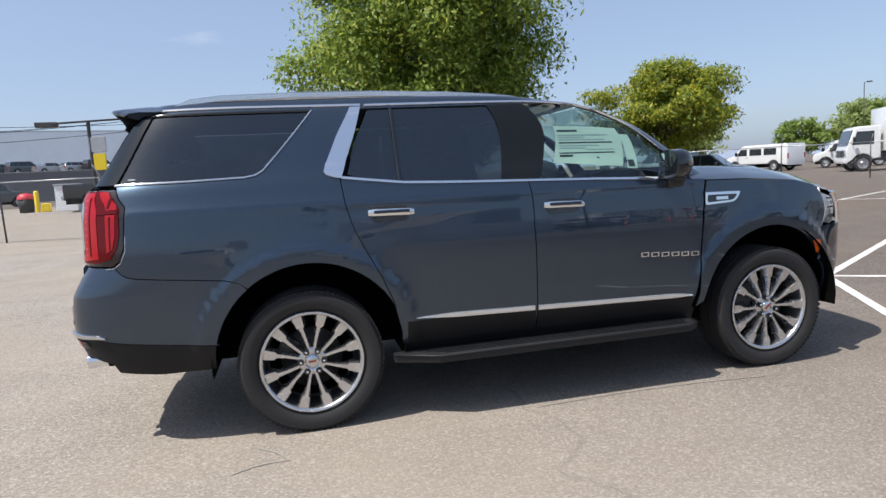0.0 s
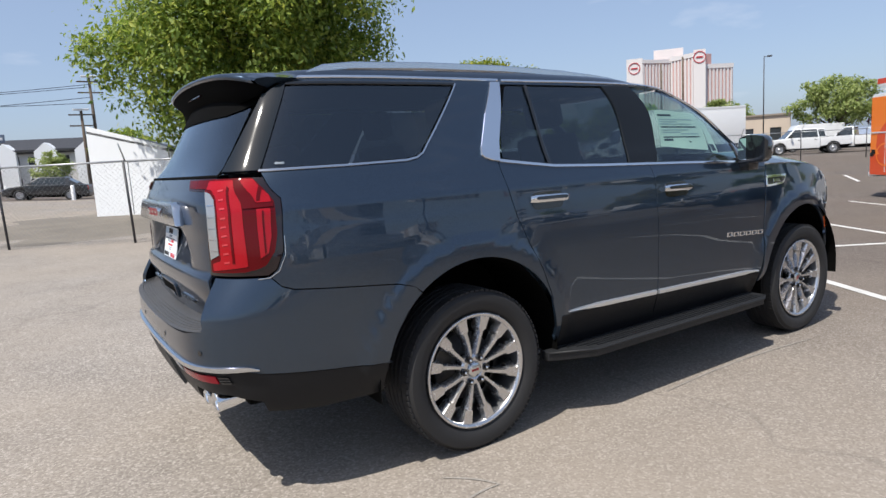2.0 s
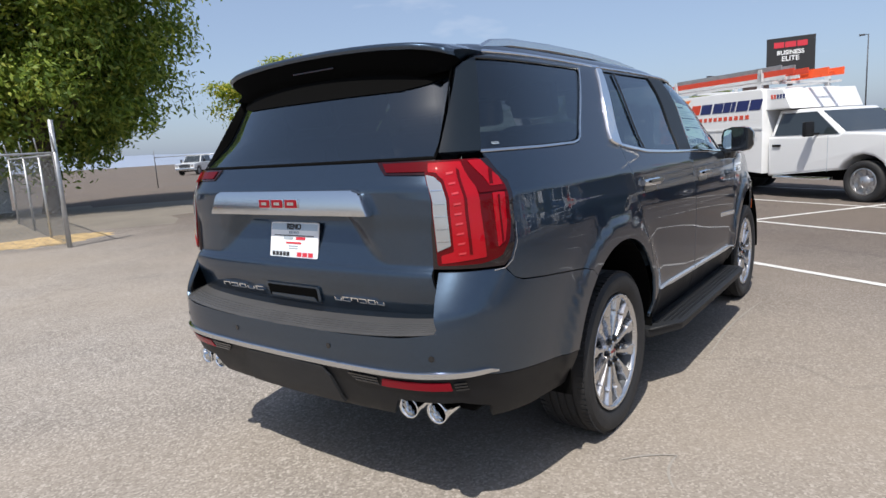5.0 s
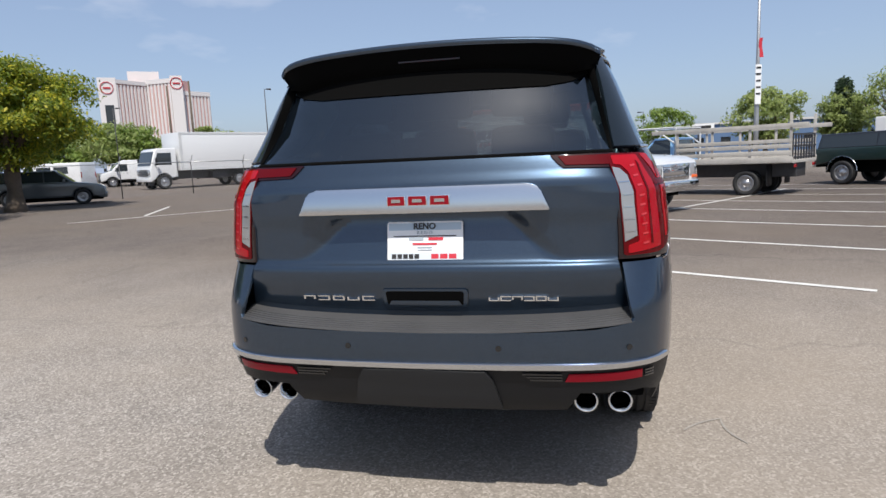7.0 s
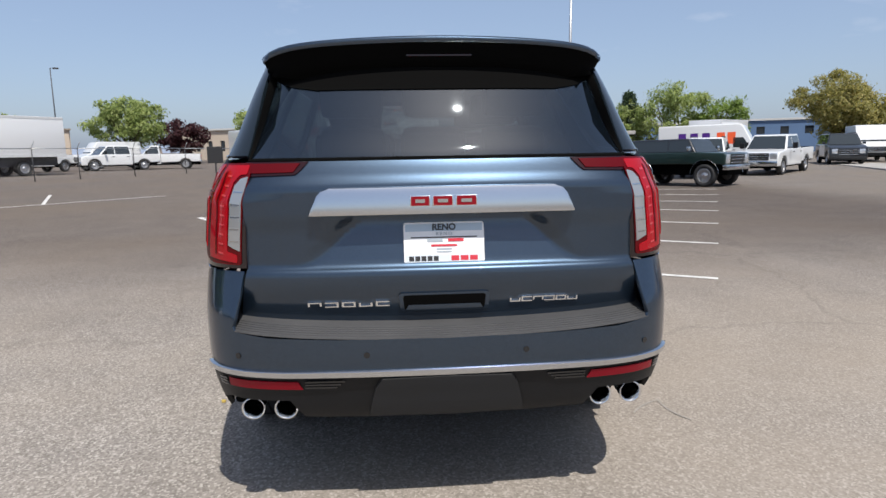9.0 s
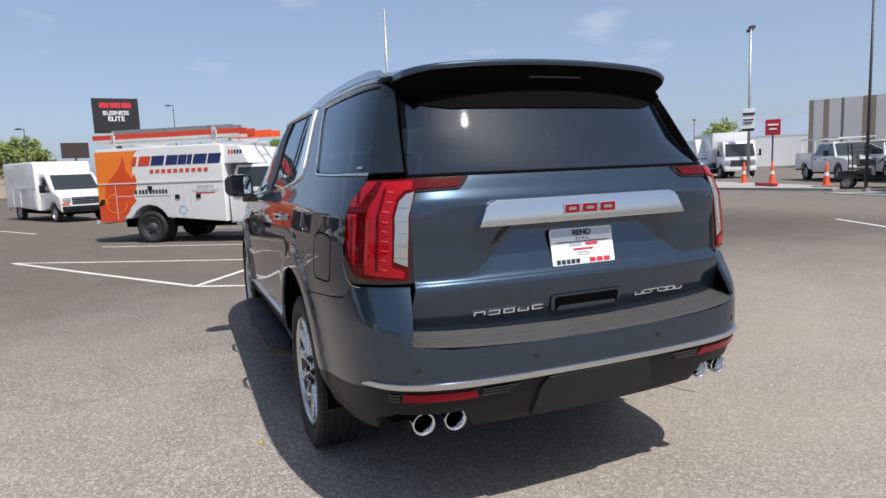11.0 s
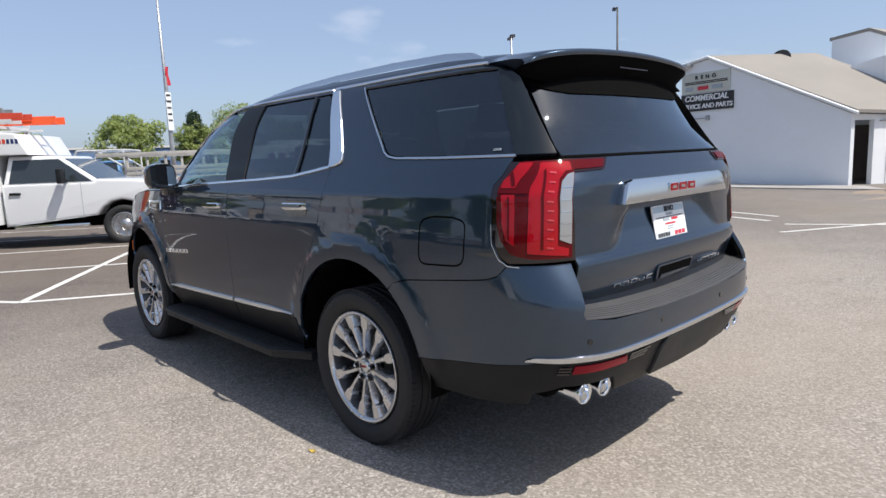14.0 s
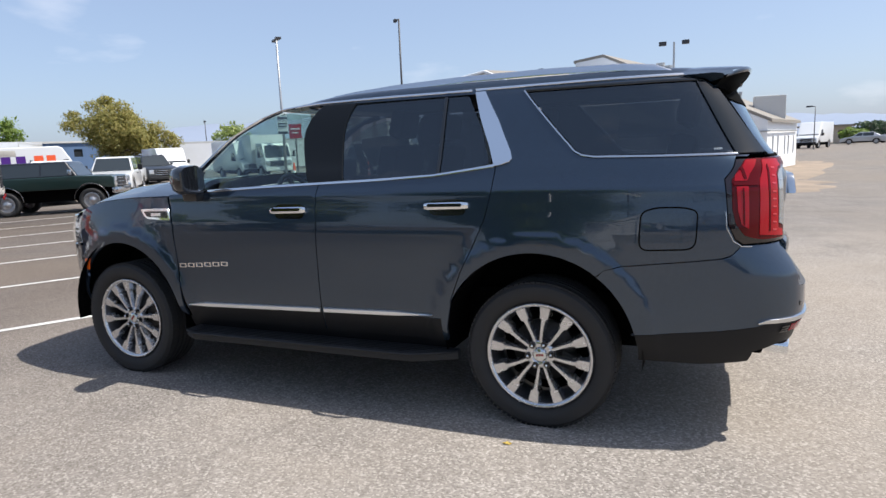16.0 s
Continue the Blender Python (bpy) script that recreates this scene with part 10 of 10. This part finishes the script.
mesh_object("windscreen", [(0.93, -0.5, 0.86), (0.93, 0.5, 0.86), (0.63, 0.52, 1.74), (0.63, -0.52, 1.74)], [(0, 1, 2, 3)], GLASS_CLEAR, cart)
bm = bmesh.new()
lathe(bm, [(0.17, -0.012), (0.19, 0.0), (0.17, 0.012), (0.155, 0.0)], Matrix.Translation((0.26, -0.28, 1.09)) @ Matrix.Rotation(radians(-45), 4, "Y"), 20, True)
part("steering_wheel", bm, SATIN_BLACK, cart)
for x in (0.85, -0.85):
    for s in (-1, 1):
        put_wheel(cart, x, s * 0.50, 0.23, 0.2, RIM_STEEL, s)

# ahead and to the right
car("suv", "white sport utility car parked nose out", "car", (25.5, -14.47), (27.52, -15.73), WHITE_PAINT, kind="big")
wide = [(0.08, 0.50, 0.42, 0.72, PURPLE), (0.54, 0.88, 0.42, 0.72, ORANGE)]
box_truck("delivery_truck", "white delivery truck with purple and orange marks", (42.3, -22.49), (45.01, -25.6), 0, wide, box_len=5.6, high=3.2)
parcel = van("delivery_van", "white high-roofed delivery van with orange marks", (33.83, -21.89), (35.8, -19.16), high=2.65, length=6.4)
for s in (-1, 1):
    for x0, mt in ((-2.6, PURPLE), (-1.9, PURPLE), (-1.2, PURPLE), (-0.35, CONE_ORANGE), (0.25, CONE_ORANGE)) if s < 0 else ((0.25, PURPLE), (-0.45, PURPLE), (-1.15, PURPLE), (-1.9, CONE_ORANGE), (-2.5, CONE_ORANGE)):
        sheet("lettering_block", [(x0, 1.45), (x0 + 0.45, 1.45), (x0 + 0.45, 2.15), (x0, 2.15)], s * 1.0, 0, mt, parcel, 0.006)
pickup("pickup_truck", "white pickup parked before the delivery trucks", (26.03, -17.84), (27.89, -19.94), WHITE_PAINT, group="white pickups")
# ahead, past the fence
bt = box_truck("box_truck", "white box truck with a plain dry van body", (32.75, 25.75), (37.3, 23.0), 1, (), box_len=6.2, high=3.32, wb=4.84)
bt.matrix_world = bt.matrix_world @ Matrix.Scale(1.1, 4)
van("van", "white passenger van parked behind the fence", (35.48, 39.08), (36.14, 35.76), windows=True, length=5.4)
for i, (fx, fy) in enumerate(((33.5, 55.23), (35.79, 48.96), (40.95, 41.88), (43.57, 37.43))):
    pickup("pickup_truck", "white pickup parked in the dealer's row", (fx - 1.6, fy - 0.9), (fx + 1.6, fy + 0.9), WHITE_PAINT, crew=i % 2 == 0, group="white pickups")
for fx, fy, hi in ((41.82, 35.07, 2.1), (61.3, 28.61, 2.4)):
    van("van", "white van parked in the dealer's row", (fx - 1.2, fy + 1.2), (fx + 1.2, fy - 1.2), high=hi, group="white vans")
for k, (fx, fy, ax, ay) in enumerate(((47.93, 22.04, -1.2, 1.3), (50.97, 19.48, -0.4, 1.7), (44.43, 26.33, -1.5, 0.6), (55.15, 25.06, -1.3, 1.1))):
    pickup("pickup_truck", "white pickup parked in the dealer's row", (fx + ax, fy + ay), (fx - ax, fy - ay), WHITE_PAINT, crew=k != 1, group="white pickups")
car("hatchback", "dark grey hatchback parked along the fence", "car", (19.16, 19.88), (17.55, 21.9), GREY_PAINT, side=-1, kind="hatch")
car("suv", "silver crossover parked behind the wire fence", "car", (21.57, 31.77), (22.73, 29.65), SILVER_PAINT, side=1, kind="suv")
# left of the car
car("sedan", "black sedan parked by the far lane", "car", (-2.39, 42.92), (0.28, 42.15), BLACK_PAINT, side=1, kind="sedan")
pickup("pickup_truck", "black pickup parked beyond the fence", (-5.3, 28.3), (-8.95, 27.4), BLACK_PAINT, -1)
car("suv", "dark sport utility car in the far lot", "car", (-20.5, 49.6), (-22.7, 48.5), GREY_PAINT, kind="big")
paints = [WHITE_PAINT, SILVER_PAINT, GREY_PAINT, BLUE_PAINT, BLACK_PAINT, SILVER_PAINT, GREY_PAINT]
says = {"white_car_paint": "white", "silver_car_paint": "silver", "grey_car_paint": "dark grey", "black_car_paint": "black", "light_blue_paint": "light blue"}
bm = bmesh.new()
rim = [(-0.05 + d * math.cos(radians(a)), -4.56 + d * math.sin(radians(a))) for d, az in ((92, (125, 118, 111, 104, 97)), (150, (97, 104, 111, 118, 125))) for a in az]
prism(bm, rim, 0.0, 4.5, None, 0.08)
tagged(part("embankment", bm, DARK_GREY_WALL), "raised parking deck with a dark grey retaining wall", "embankment", kind="structure")
for i in range(9):
    pt = paints[(i * 3) % 7]
    row = Vector((-31.6, 92.6)) + Vector((0.951, 0.309)) * (i - 4) * 3.0
    far = car("parked_car", says[pt.name] + " car parked in the far row", "car", tuple(row + Vector((0.9, 0.9))), tuple(row - Vector((0.9, 0.9))), pt, kind=("suv", "sedan", "hatch")[i % 3], group="far parked cars")
    far.matrix_world.translation.z = 4.5
# right of the car
cruiser = car("suv", "black and white sport utility car in the row", "car", (33.45, -27.42), (35.82, -28.58), BLACK_PAINT, kind="big")
for s in (-1, 1):
    sheet("white_door", [(-0.95, 0.50), (0.75, 0.50), (0.75, 1.16), (-0.95, 1.16)], s * 0.99, 0, WHITE_PAINT, cruiser, 0.006)
van("step_van", "white step van with a tall square body", (29.98, -32.68), (32.88, -34.23), high=2.7, length=6.0)
box_truck("box_truck", "white cab-over box truck in the row", (27.6, -32.3), (30.7, -34.0), 0, (), box_len=4.2, high=3.0, wb=3.6)
van("van", "white van parked in the row of trucks", (36.18, -31.4), (38.85, -32.85), high=2.4)
pickup("utility_pickup", "white crew-cab pickup with service bed and rack", (17.3, -27.6), (20.5, -29.5), WHITE_PAINT, -1, True, service=WHITE_PAINT)
pickup("pickup_truck", "white pickup parked by the service building", (14.3, -28.2), (17.3, -30.6), WHITE_PAINT, 0, True, group="white pickups")
van("van", "white van standing in the far lane", (-9.75, -68.98), (-11, -71.98), high=2.6)
car("parked_car", "silver car parked down the lane", "car", (-21.08, -92.78), (-23.62, -92.21), SILVER_PAINT, kind="suv", group="lane cars")
car("parked_car", "silver sedan parked down the lane", "car", (-16.34, -87.16), (-18.98, -86.69), SILVER_PAINT, kind="sedan", group="lane cars")
